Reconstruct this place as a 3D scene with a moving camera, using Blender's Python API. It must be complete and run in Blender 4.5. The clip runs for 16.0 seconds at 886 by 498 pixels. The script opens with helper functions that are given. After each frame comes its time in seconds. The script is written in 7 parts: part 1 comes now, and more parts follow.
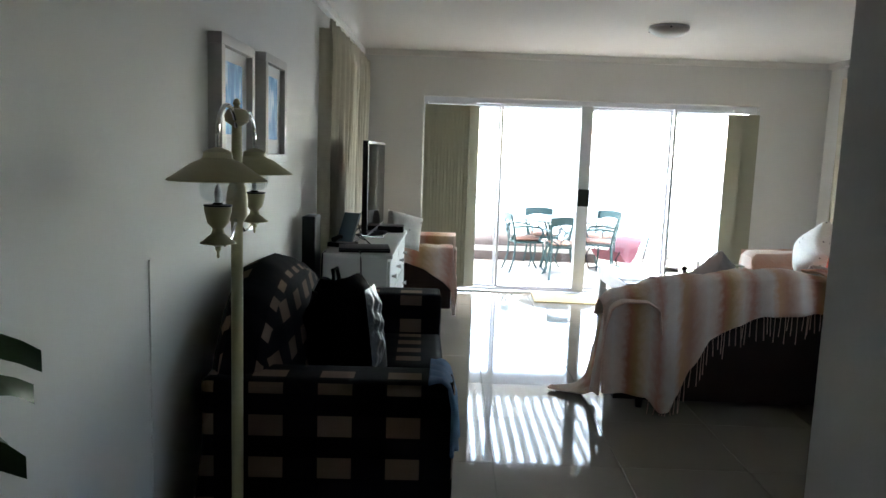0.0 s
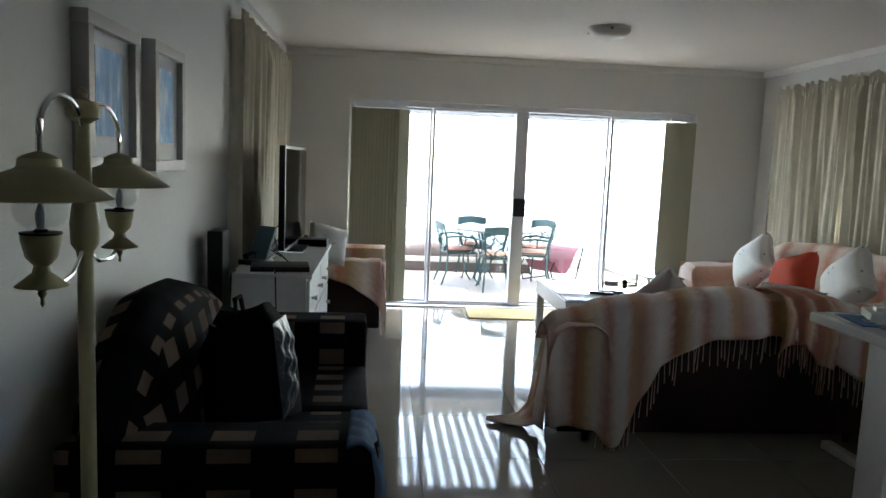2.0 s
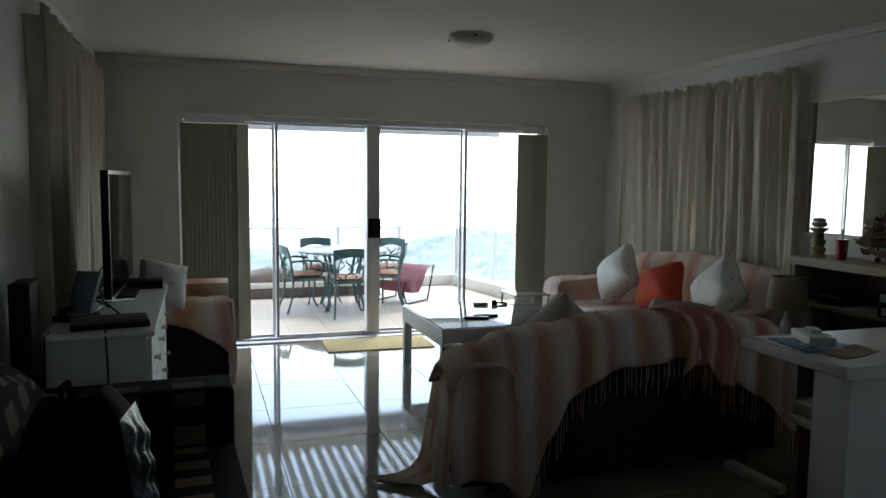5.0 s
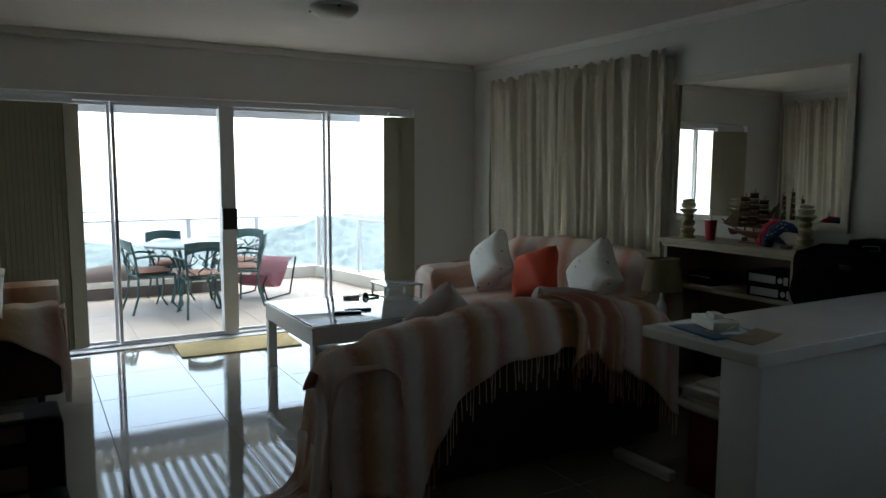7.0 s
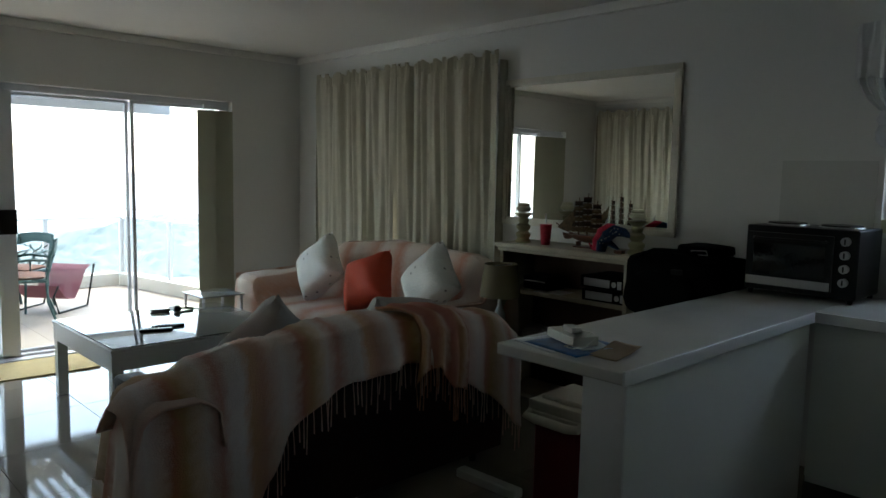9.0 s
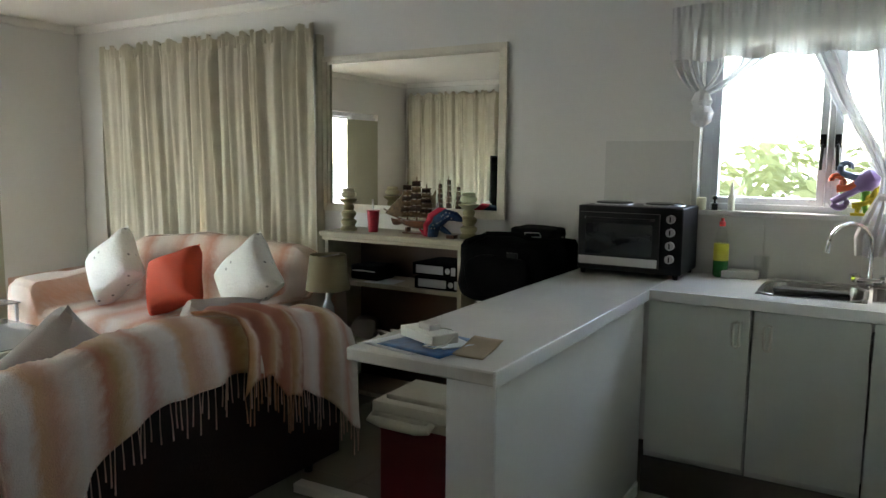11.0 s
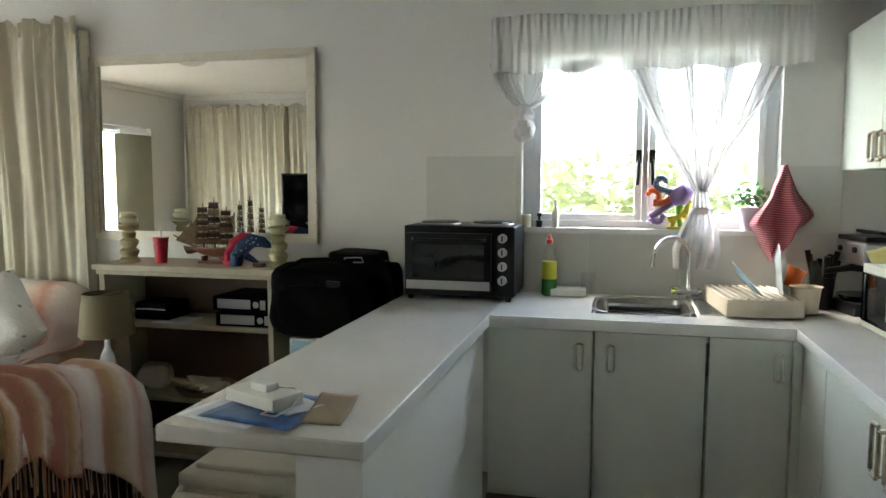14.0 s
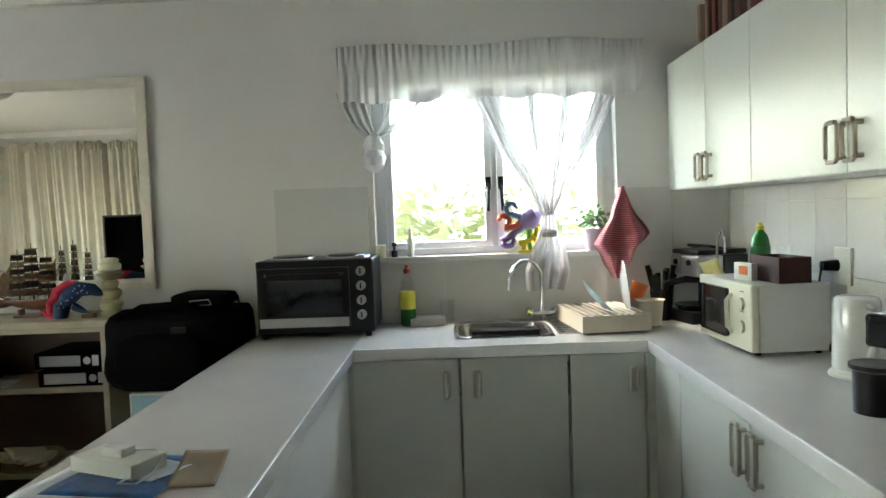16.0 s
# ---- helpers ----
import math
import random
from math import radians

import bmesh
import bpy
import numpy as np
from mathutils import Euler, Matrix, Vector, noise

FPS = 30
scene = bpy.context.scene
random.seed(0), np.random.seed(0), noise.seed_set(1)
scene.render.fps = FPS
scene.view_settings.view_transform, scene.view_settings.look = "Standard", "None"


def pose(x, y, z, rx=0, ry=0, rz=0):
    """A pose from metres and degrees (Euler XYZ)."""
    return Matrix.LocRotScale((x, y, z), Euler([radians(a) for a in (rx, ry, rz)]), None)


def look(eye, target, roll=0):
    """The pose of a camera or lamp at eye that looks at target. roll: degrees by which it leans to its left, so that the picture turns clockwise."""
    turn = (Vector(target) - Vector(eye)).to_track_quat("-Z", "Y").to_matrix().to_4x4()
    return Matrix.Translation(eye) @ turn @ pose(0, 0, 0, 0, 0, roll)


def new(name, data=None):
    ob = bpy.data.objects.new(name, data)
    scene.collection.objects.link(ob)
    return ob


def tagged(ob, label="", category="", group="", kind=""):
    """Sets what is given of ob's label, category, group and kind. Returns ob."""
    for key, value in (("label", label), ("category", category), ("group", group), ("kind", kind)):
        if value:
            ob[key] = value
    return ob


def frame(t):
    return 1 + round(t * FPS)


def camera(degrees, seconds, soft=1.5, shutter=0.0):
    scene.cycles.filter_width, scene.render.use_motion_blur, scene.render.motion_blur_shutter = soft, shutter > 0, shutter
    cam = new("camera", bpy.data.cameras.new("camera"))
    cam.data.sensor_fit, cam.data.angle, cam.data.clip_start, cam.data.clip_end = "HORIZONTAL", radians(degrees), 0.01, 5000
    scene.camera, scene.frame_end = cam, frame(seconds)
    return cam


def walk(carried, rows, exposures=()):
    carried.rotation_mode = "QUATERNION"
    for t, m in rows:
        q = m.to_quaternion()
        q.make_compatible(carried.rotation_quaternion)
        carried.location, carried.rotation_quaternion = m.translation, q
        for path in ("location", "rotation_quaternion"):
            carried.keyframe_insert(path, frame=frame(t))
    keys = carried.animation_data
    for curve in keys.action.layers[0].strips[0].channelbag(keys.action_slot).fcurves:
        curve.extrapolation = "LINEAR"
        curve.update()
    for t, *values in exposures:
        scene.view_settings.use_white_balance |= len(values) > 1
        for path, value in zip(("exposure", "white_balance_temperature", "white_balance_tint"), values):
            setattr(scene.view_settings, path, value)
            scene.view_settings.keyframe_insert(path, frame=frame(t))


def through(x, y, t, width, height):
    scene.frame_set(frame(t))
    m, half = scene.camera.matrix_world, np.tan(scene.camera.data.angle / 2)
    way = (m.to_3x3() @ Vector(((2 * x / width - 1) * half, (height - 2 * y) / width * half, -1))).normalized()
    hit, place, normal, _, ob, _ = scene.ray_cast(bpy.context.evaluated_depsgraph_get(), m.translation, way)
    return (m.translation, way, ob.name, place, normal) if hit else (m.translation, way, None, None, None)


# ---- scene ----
cam = camera(62.8, 16.0)
PATH = [
    (0, (0.951, 3.553, 1.427), (0.939, 5.536, 1.167), 2.0),
    (0.5, (0.972, 3.652, 1.434), (0.99, 5.634, 1.172), 1.5),
    (1, (0.973, 3.785, 1.425), (1.041, 5.766, 1.159), 1.4),
    (1.5, (0.978, 3.898, 1.423), (1.095, 5.877, 1.162), 1.2),
    (2, (0.974, 4.011, 1.434), (1.15, 5.989, 1.198), 2.4),
    (2.5, (0.978, 4.114, 1.443), (1.221, 6.088, 1.236), 2.2),
    (3, (0.976, 4.204, 1.436), (1.285, 6.171, 1.249), 2.0),
    (5.5, (0.791, 4.673, 1.469), (1.522, 6.524, 1.265), 0.6),
    (6, (0.811, 4.754, 1.462), (1.636, 6.563, 1.239), 0.7),
    (6.5, (0.83, 4.842, 1.447), (1.741, 6.608, 1.227), 0.5),
    (7, (0.862, 4.928, 1.441), (1.851, 6.653, 1.224), 0.2),
    (7.5, (0.914, 5.015, 1.447), (1.984, 6.691, 1.235), -0.2),
    (8, (0.936, 5.083, 1.45), (2.128, 6.676, 1.247), -0.1),
    (8.5, (0.964, 5.155, 1.448), (2.255, 6.67, 1.245), 0.7),
    (9, (1.002, 5.231, 1.434), (2.381, 6.665, 1.227), 1.2),
    (9.5, (1.026, 5.296, 1.43), (2.492, 6.64, 1.22), 1.1),
    (10, (1.057, 5.36, 1.434), (2.609, 6.603, 1.204), 0.7),
    (12.5, (1.269, 5.668, 1.4), (3.125, 6.382, 1.192), 0.9),
    (13, (1.315, 5.709, 1.402), (3.199, 6.347, 1.196), 0.8),
    (13.5, (1.36, 5.76, 1.411), (3.272, 6.31, 1.208), 0.5),
    (14, (1.394, 5.798, 1.42), (3.329, 6.27, 1.232), 0.1),
    (14.5, (1.417, 5.832, 1.424), (3.372, 6.217, 1.259), -0.4),
    (15, (1.434, 5.863, 1.425), (3.41, 6.137, 1.284), -0.6),
    (15.5, (1.447, 5.865, 1.404), (3.437, 6.033, 1.293), -1.1),
    (16, (1.45, 5.895, 1.405), (3.447, 5.922, 1.303), -2.1),
]
EXPO = [(0, 4.56, 6450, 12), (1.5, 4.12, 6450, 12), (3, 3.66, 6450, 11), (5.5, 2.68, 6450, 8), (8.5, 2.54, 6450, 7), (9, 2.86, 6500, 6), (9.5, 3.78, 6600, 6), (10.2, 4.2, 6800, 8), (12.3, 5.06, 7300, 12), (16, 4.98, 7250, 8)]
walk(cam, [(t, look(eye, target, roll)) for t, eye, target, roll in PATH], EXPO)

# ---- world, sun, exposure ----
world = bpy.data.worlds.new("world")
scene.world = world
world.use_nodes = True
_wn = world.node_tree.nodes
_sky = _wn.new("ShaderNodeTexSky")
_sky.sky_type, _sky.sun_disc = "NISHITA", False
_sky.sun_elevation, _sky.sun_rotation = radians(58), radians(37)
_sky.dust_density, _sky.air_density = 1.0, 1.0
_hs = _wn.new("ShaderNodeHueSaturation")
_hs.inputs["Saturation"].default_value = 0.75
world.node_tree.links.new(_sky.outputs[0], _hs.inputs["Color"])
world.node_tree.links.new(_hs.outputs[0], _wn["Background"].inputs[0])
_wn["Background"].inputs[1].default_value = 0.15
sun = new("sun", bpy.data.lights.new("sun", "SUN"))
sun.data.energy, sun.data.angle, sun.data.color = 1.2, radians(25), (1.0, 0.96, 0.9)
sun.matrix_world = look((6, 8, 16), (0, 0, 0))


# ---- materials ----


def mat(name, col, rough=0.5, metal=0.0, vary=0.08, scale=6.0, grain=60.0, bump=0.05, coat=0.0, rand=0.0, spec=None, fine=0.5):
    m = bpy.data.materials.new(name)
    m.use_nodes = True
    nt = m.node_tree
    b = nt.nodes["Principled BSDF"]
    b.inputs["Roughness"].default_value, b.inputs["Metallic"].default_value = rough, metal
    b.inputs["Coat Weight"].default_value = coat
    if spec is not None:
        b.inputs["Specular IOR Level"].default_value = spec
    co = nt.nodes.new("ShaderNodeTexCoord")
    n1, n2 = nt.nodes.new("ShaderNodeTexNoise"), nt.nodes.new("ShaderNodeTexNoise")
    n1.inputs["Scale"].default_value, n2.inputs["Scale"].default_value = scale, grain
    n1.inputs["Detail"].default_value = 5
    add = nt.nodes.new("ShaderNodeMix")
    add.inputs[0].default_value = fine * 0.6
    for n in (n1, n2):
        nt.links.new(co.outputs["Object"], n.inputs["Vector"])
    nt.links.new(n1.outputs["Fac"], add.inputs[2])
    nt.links.new(n2.outputs["Fac"], add.inputs[3])
    mr = nt.nodes.new("ShaderNodeMapRange")
    mr.inputs["From Min"].default_value, mr.inputs["From Max"].default_value = 0.3, 0.7
    mr.inputs["To Min"].default_value, mr.inputs["To Max"].default_value = 1 - vary, 1 + vary
    nt.links.new(add.outputs[0], mr.inputs["Value"])
    hs = nt.nodes.new("ShaderNodeHueSaturation")
    hs.inputs["Color"].default_value = (*col, 1)
    val = mr.outputs[0]
    if rand:
        oi = nt.nodes.new("ShaderNodeObjectInfo")
        r2 = nt.nodes.new("ShaderNodeMapRange")
        r2.inputs["To Min"].default_value, r2.inputs["To Max"].default_value = 1 - rand, 1 + rand
        nt.links.new(oi.outputs["Random"], r2.inputs["Value"])
        mu = nt.nodes.new("ShaderNodeMath")
        mu.operation = "MULTIPLY"
        nt.links.new(val, mu.inputs[0])
        nt.links.new(r2.outputs[0], mu.inputs[1])
        val = mu.outputs[0]
    nt.links.new(val, hs.inputs["Value"])
    nt.links.new(hs.outputs[0], b.inputs["Base Color"])
    rr = nt.nodes.new("ShaderNodeMapRange")
    rr.inputs["To Min"].default_value, rr.inputs["To Max"].default_value = max(0, rough * 0.8), min(1, rough * 1.2)
    nt.links.new(n1.outputs["Fac"], rr.inputs["Value"])
    nt.links.new(rr.outputs[0], b.inputs["Roughness"])
    if bump:
        bp = nt.nodes.new("ShaderNodeBump")
        bp.inputs["Strength"].default_value, bp.inputs["Distance"].default_value = bump, 0.01
        nt.links.new(n2.outputs["Fac"], bp.inputs["Height"])
        nt.links.new(bp.outputs[0], b.inputs["Normal"])
    return m


def base_link(m, socket):
    """Multiplies the surface colour by a pattern's colour."""
    nt = m.node_tree
    b = nt.nodes["Principled BSDF"]
    old = b.inputs["Base Color"].links[0].from_socket
    mx = nt.nodes.new("ShaderNodeMix")
    mx.data_type, mx.blend_type = "RGBA", "MULTIPLY"
    mx.inputs[0].default_value = 1
    nt.links.new(old, mx.inputs[6])
    nt.links.new(socket, mx.inputs[7])
    nt.links.new(mx.outputs[2], b.inputs["Base Color"])


def math_node(nt, op, a, b=None, c=None):
    n = nt.nodes.new("ShaderNodeMath")
    n.operation = op
    for i, v in enumerate((a, b, c)):
        if v is None:
            continue
        if isinstance(v, (int, float)):
            n.inputs[i].default_value = v
        else:
            nt.links.new(v, n.inputs[i])
    return n.outputs[0]


def striped(name, stops, period, rough=0.9, wobble=0.03, knit=0.3):
    """Woven cloth with soft stripes across U."""
    m = mat(name, (1, 1, 1), rough, vary=0.1, scale=14, grain=220, bump=knit, fine=1.0)
    nt = m.node_tree
    uv = nt.nodes.new("ShaderNodeTexCoord")
    sp = nt.nodes.new("ShaderNodeSeparateXYZ")
    nt.links.new(uv.outputs["UV"], sp.inputs[0])
    nz = nt.nodes.new("ShaderNodeTexNoise")
    nz.inputs["Scale"].default_value, nz.inputs["Detail"].default_value = 30, 3
    nt.links.new(uv.outputs["UV"], nz.inputs["Vector"])
    k = math_node(nt, "MULTIPLY_ADD", nz.outputs["Fac"], wobble, sp.outputs[0])
    fr = math_node(nt, "FRACT", math_node(nt, "DIVIDE", k, period))
    cr = nt.nodes.new("ShaderNodeValToRGB")
    el = cr.color_ramp.elements
    while len(el) < len(stops):
        el.new(0.5)
    for e, (p, c) in zip(el, stops):
        e.position, e.color = p, (*c, 1)
    nt.links.new(fr, cr.inputs[0])
    base_link(m, cr.outputs[0])
    m.node_tree.nodes["Principled BSDF"].inputs["Sheen Weight"].default_value = 0.2
    return m


def plaid_cloth(name):
    m = mat(name, (1, 1, 1), 0.95, vary=0.12, scale=10, grain=260, bump=0.3, fine=1.0, spec=0.04)
    nt = m.node_tree
    uv = nt.nodes.new("ShaderNodeTexCoord")
    sp = nt.nodes.new("ShaderNodeSeparateXYZ")
    nt.links.new(uv.outputs["UV"], sp.inputs[0])
    marks = []
    for axis, per, duty in ((0, 0.235, 0.5), (1, 0.15, 0.5)):
        f = math_node(nt, "FRACT", math_node(nt, "DIVIDE", sp.outputs[axis], per))
        marks.append((math_node(nt, "LESS_THAN", f, duty), math_node(nt, "LESS_THAN", math_node(nt, "ABSOLUTE", math_node(nt, "SUBTRACT", f, duty)), 0.03)))
    both = math_node(nt, "MULTIPLY", marks[0][0], marks[1][0])
    one = math_node(nt, "MULTIPLY", math_node(nt, "ADD", marks[0][0], marks[1][0]), 0.5)
    cr = nt.nodes.new("ShaderNodeValToRGB")
    cr.color_ramp.interpolation = "CONSTANT"
    el = cr.color_ramp.elements
    el[0].color = (0.003, 0.003, 0.005, 1)
    el[1].position, el[1].color = 0.4, (0.006, 0.005, 0.007, 1)
    e = el.new(0.9)
    e.color = (0.12, 0.085, 0.065, 1)
    nt.links.new(one, cr.inputs[0])
    base_link(m, cr.outputs[0])
    return m


M = {}
M["wall"] = mat("wall_paint", (0.66, 0.65, 0.62), 0.7, vary=0.03, scale=1.5, grain=180, bump=0.06)
M["ceiling"] = mat("ceiling_paint", (0.72, 0.70, 0.66), 0.8, vary=0.03, scale=1.2, grain=150, bump=0.08)
M["white"] = mat("white_laminate", (0.72, 0.73, 0.70), 0.32, vary=0.02, scale=3, grain=90, bump=0.01)
M["worktop"] = mat("worktop_laminate", (0.66, 0.64, 0.60), 0.22, vary=0.04, scale=5, grain=160, bump=0.02)
M["trim"] = mat("white_edge", (0.75, 0.75, 0.74), 0.18, vary=0.02)
M["painted"] = mat("cream_painted_wood", (0.62, 0.58, 0.48), 0.45, vary=0.08, scale=9)
M["alu"] = mat("white_aluminium", (0.62, 0.63, 0.66), 0.35, 0.1, vary=0.03)
M["dark"] = mat("black_plastic", (0.006, 0.006, 0.007), 0.35, vary=0.1, spec=0.25)
M["darkcloth"] = mat("black_nylon", (0.002, 0.002, 0.0025), 0.9, spec=0.06, vary=0.25, scale=20, grain=300, bump=0.3)
M["leather"] = mat("brown_leather", (0.022, 0.010, 0.007), 0.6, spec=0.2, vary=0.2, scale=7, grain=120, bump=0.25)
M["chrome"] = mat("chrome", (0.75, 0.76, 0.78), 0.15, 1.0, vary=0.03, bump=0)
M["steel"] = mat("brushed_steel", (0.5, 0.5, 0.5), 0.3, 1.0, vary=0.06)
M["lampmetal"] = mat("cream_enamel", (0.38, 0.345, 0.20), 0.4, vary=0.06, scale=8)
M["curtain"] = mat("cream_curtain", (0.56, 0.52, 0.42), 0.95, vary=0.06, scale=8, grain=350, bump=0.2)
M["blind"] = mat("beige_blind_fabric", (0.34, 0.335, 0.25), 0.9, vary=0.05, scale=5, grain=300, bump=0.1)
M["patio"] = mat("patio_tile", (0.40, 0.32, 0.26), 0.6, vary=0.06, scale=4, rand=0.05)
M["render"] = mat("cream_render", (0.62, 0.57, 0.49), 0.8, vary=0.06, scale=3)
M["tile"] = mat("porcelain_floor_tile", (0.22, 0.20, 0.168), 0.05, vary=0.04, scale=2.5, grain=50, bump=0.003, rand=0.02)
M["grout"] = mat("grout", (0.17, 0.155, 0.13), 0.6, vary=0.1)
M["walltile"] = mat("glazed_wall_tile", (0.60, 0.60, 0.57), 0.12, vary=0.03, scale=3, bump=0.004, rand=0.02)
M["pillow"] = mat("white_cotton", (0.80, 0.80, 0.78), 0.95, vary=0.04, scale=14, grain=60, bump=0.35)
M["red"] = mat("red_cushion_cloth", (0.55, 0.07, 0.03), 0.9, vary=0.08, scale=15, grain=300, bump=0.3)
M["plaid"] = plaid_cloth("plaid_upholstery")
PEACH = [(0.0, (0.62, 0.34, 0.24)), (0.07, (0.70, 0.50, 0.42)), (0.17, (0.74, 0.64, 0.58)), (0.27, (0.72, 0.55, 0.47)), (0.34, (0.52, 0.21, 0.13)), (0.41, (0.50, 0.30, 0.14)), (0.49, (0.68, 0.50, 0.34)),
         (0.56, (0.74, 0.63, 0.56)), (0.66, (0.60, 0.30, 0.23)), (0.74, (0.70, 0.60, 0.55)), (0.84, (0.74, 0.66, 0.62)), (0.92, (0.66, 0.38, 0.22)), (1.0, (0.62, 0.34, 0.24))]
M["throw"] = striped("striped_throw_cloth", PEACH, 0.56, wobble=0.05, knit=0.7)
M["cover"] = striped("pale_peach_cover_cloth", [(0.0, (0.57, 0.30, 0.20)), (0.2, (0.66, 0.52, 0.44)), (0.4, (0.68, 0.57, 0.50)), (0.55, (0.55, 0.25, 0.16)), (0.7, (0.66, 0.52, 0.42)), (0.85, (0.68, 0.58, 0.52)), (1.0, (0.57, 0.30, 0.20))], 0.45, wobble=0.06, knit=0.5)
_nt = M["pillow"].node_tree
_co, _vo, _cr = _nt.nodes.new("ShaderNodeTexCoord"), _nt.nodes.new("ShaderNodeTexVoronoi"), _nt.nodes.new("ShaderNodeValToRGB")
_vo.inputs["Scale"].default_value = 13
_cr.color_ramp.elements[0].position, _cr.color_ramp.elements[0].color = 0.07, (0.28, 0.28, 0.29, 1)
_cr.color_ramp.elements[1].position, _cr.color_ramp.elements[1].color = 0.16, (1, 1, 1, 1)
_nt.links.new(_co.outputs["Object"], _vo.inputs["Vector"])
_nt.links.new(_vo.outputs["Distance"], _cr.inputs[0])
base_link(M["pillow"], _cr.outputs[0])
M["mat"] = mat("sisal_mat", (0.42, 0.34, 0.16), 0.95, vary=0.1, scale=20, grain=200, bump=0.5)
# woods' green paled towards grey to paint in the aerial haze
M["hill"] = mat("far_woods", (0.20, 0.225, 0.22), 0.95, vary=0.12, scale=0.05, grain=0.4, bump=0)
M["shrubleaf"] = mat("shrub_leaf", (0.20, 0.22, 0.11), 0.6, vary=0.2, scale=3)
M["leaf"] = mat("leaf", (0.02, 0.05, 0.012), 0.5, vary=0.25, scale=8)
M["green_iron"] = mat("green_cast_iron", (0.03, 0.07, 0.07), 0.45, 0.3, vary=0.15)
M["coolerlid"] = mat("dirty_white_plastic", (0.66, 0.64, 0.55), 0.4, vary=0.06)
M["redc"] = mat("cooler_red", (0.16, 0.015, 0.02), 0.4, vary=0.05)


def glass(name, col=(0.95, 0.98, 0.97), rough=0.0, thin=True):
    m = bpy.data.materials.new(name)
    m.use_nodes = True
    nt = m.node_tree
    nt.nodes.remove(nt.nodes["Principled BSDF"])
    out = nt.nodes["Material Output"]
    if thin:
        tr, gl, mx = (nt.nodes.new(k) for k in ("ShaderNodeBsdfTransparent", "ShaderNodeBsdfGlossy", "ShaderNodeMixShader"))
        tr.inputs[0].default_value = (*col, 1)
        gl.inputs["Roughness"].default_value = rough
        mx.inputs[0].default_value = 0.05
        nt.links.new(tr.outputs[0], mx.inputs[1])
        nt.links.new(gl.outputs[0], mx.inputs[2])
        nt.links.new(mx.outputs[0], out.inputs[0])
    else:
        g = nt.nodes.new("ShaderNodeBsdfGlass")
        g.inputs["Color"].default_value = (*col, 1)
        g.inputs["IOR"].default_value = 1.3
        nt.links.new(g.outputs[0], out.inputs[0])
    return m


M["glass"] = glass("window_glass")
M["balglass"] = glass("balustrade_glass", (0.93, 0.96, 0.955))
M["mirror"] = mat("mirror_silver", (0.86, 0.87, 0.85), 0.0, 1.0, vary=0, bump=0)


def sheer(name, col=(0.8, 0.78, 0.78), alpha=0.6, through=0.2):
    m = mat(name, col, 0.9, vary=0.03, scale=20, grain=300, bump=0.1)
    nt = m.node_tree
    b, out = nt.nodes["Principled BSDF"], nt.nodes["Material Output"]
    tl, tp, m1, m2 = (nt.nodes.new(k) for k in ("ShaderNodeBsdfTranslucent", "ShaderNodeBsdfTransparent", "ShaderNodeMixShader", "ShaderNodeMixShader"))
    tl.inputs[0].default_value = (through, through * 0.97, through * 0.97, 1)
    m1.inputs[0].default_value, m2.inputs[0].default_value = 0.5, alpha
    nt.links.new(b.outputs[0], m1.inputs[1])
    nt.links.new(tl.outputs[0], m1.inputs[2])
    nt.links.new(tp.outputs[0], m2.inputs[1])
    nt.links.new(m1.outputs[0], m2.inputs[2])
    nt.links.new(m2.outputs[0], out.inputs[0])
    return m


M["sheer"] = sheer("white_voile", col=(0.84, 0.82, 0.82), alpha=0.66, through=0.38)
M["sheer2"] = sheer("white_voile_gathered", col=(0.84, 0.82, 0.82), alpha=0.993, through=0.46)
M["sheer3"] = sheer("white_voile_folded", col=(0.84, 0.82, 0.82), alpha=0.955, through=0.38)

# ---- mesh tools ----


def box(x0, x1, y0, y1, z0, z1, bevel=0.0, seg=2, bm=None):
    bm = bm or bmesh.new()
    v = [bm.verts.new((x, y, z)) for x in (x0, x1) for y in (y0, y1) for z in (z0, z1)]
    fs = [bm.faces.new([v[i] for i in q]) for q in ((0, 1, 3, 2), (4, 6, 7, 5), (0, 4, 5, 1), (2, 3, 7, 6), (0, 2, 6, 4), (1, 5, 7, 3))]
    if bevel:
        es = list({e for f in fs for e in f.edges})
        bmesh.ops.bevel(bm, geom=es, offset=bevel, segments=seg, profile=0.7, affect="EDGES")
    return bm


def lathe(profile, seg=24, bm=None, at=(0, 0, 0)):
    """profile: (radius, height) from the bottom up."""
    bm = bm or bmesh.new()
    rings = []
    for r, h in profile:
        rings.append([bm.verts.new((at[0] + r * math.cos(2 * math.pi * i / seg), at[1] + r * math.sin(2 * math.pi * i / seg), at[2] + h)) for i in range(seg)])
    for a, b in zip(rings, rings[1:]):
        for i in range(seg):
            bm.faces.new((a[i], a[(i + 1) % seg], b[(i + 1) % seg], b[i]))
    if profile[0][0] > 1e-4:
        bm.faces.new(rings[0][::-1])
    if profile[-1][0] > 1e-4:
        bm.faces.new(rings[-1])
    return bm


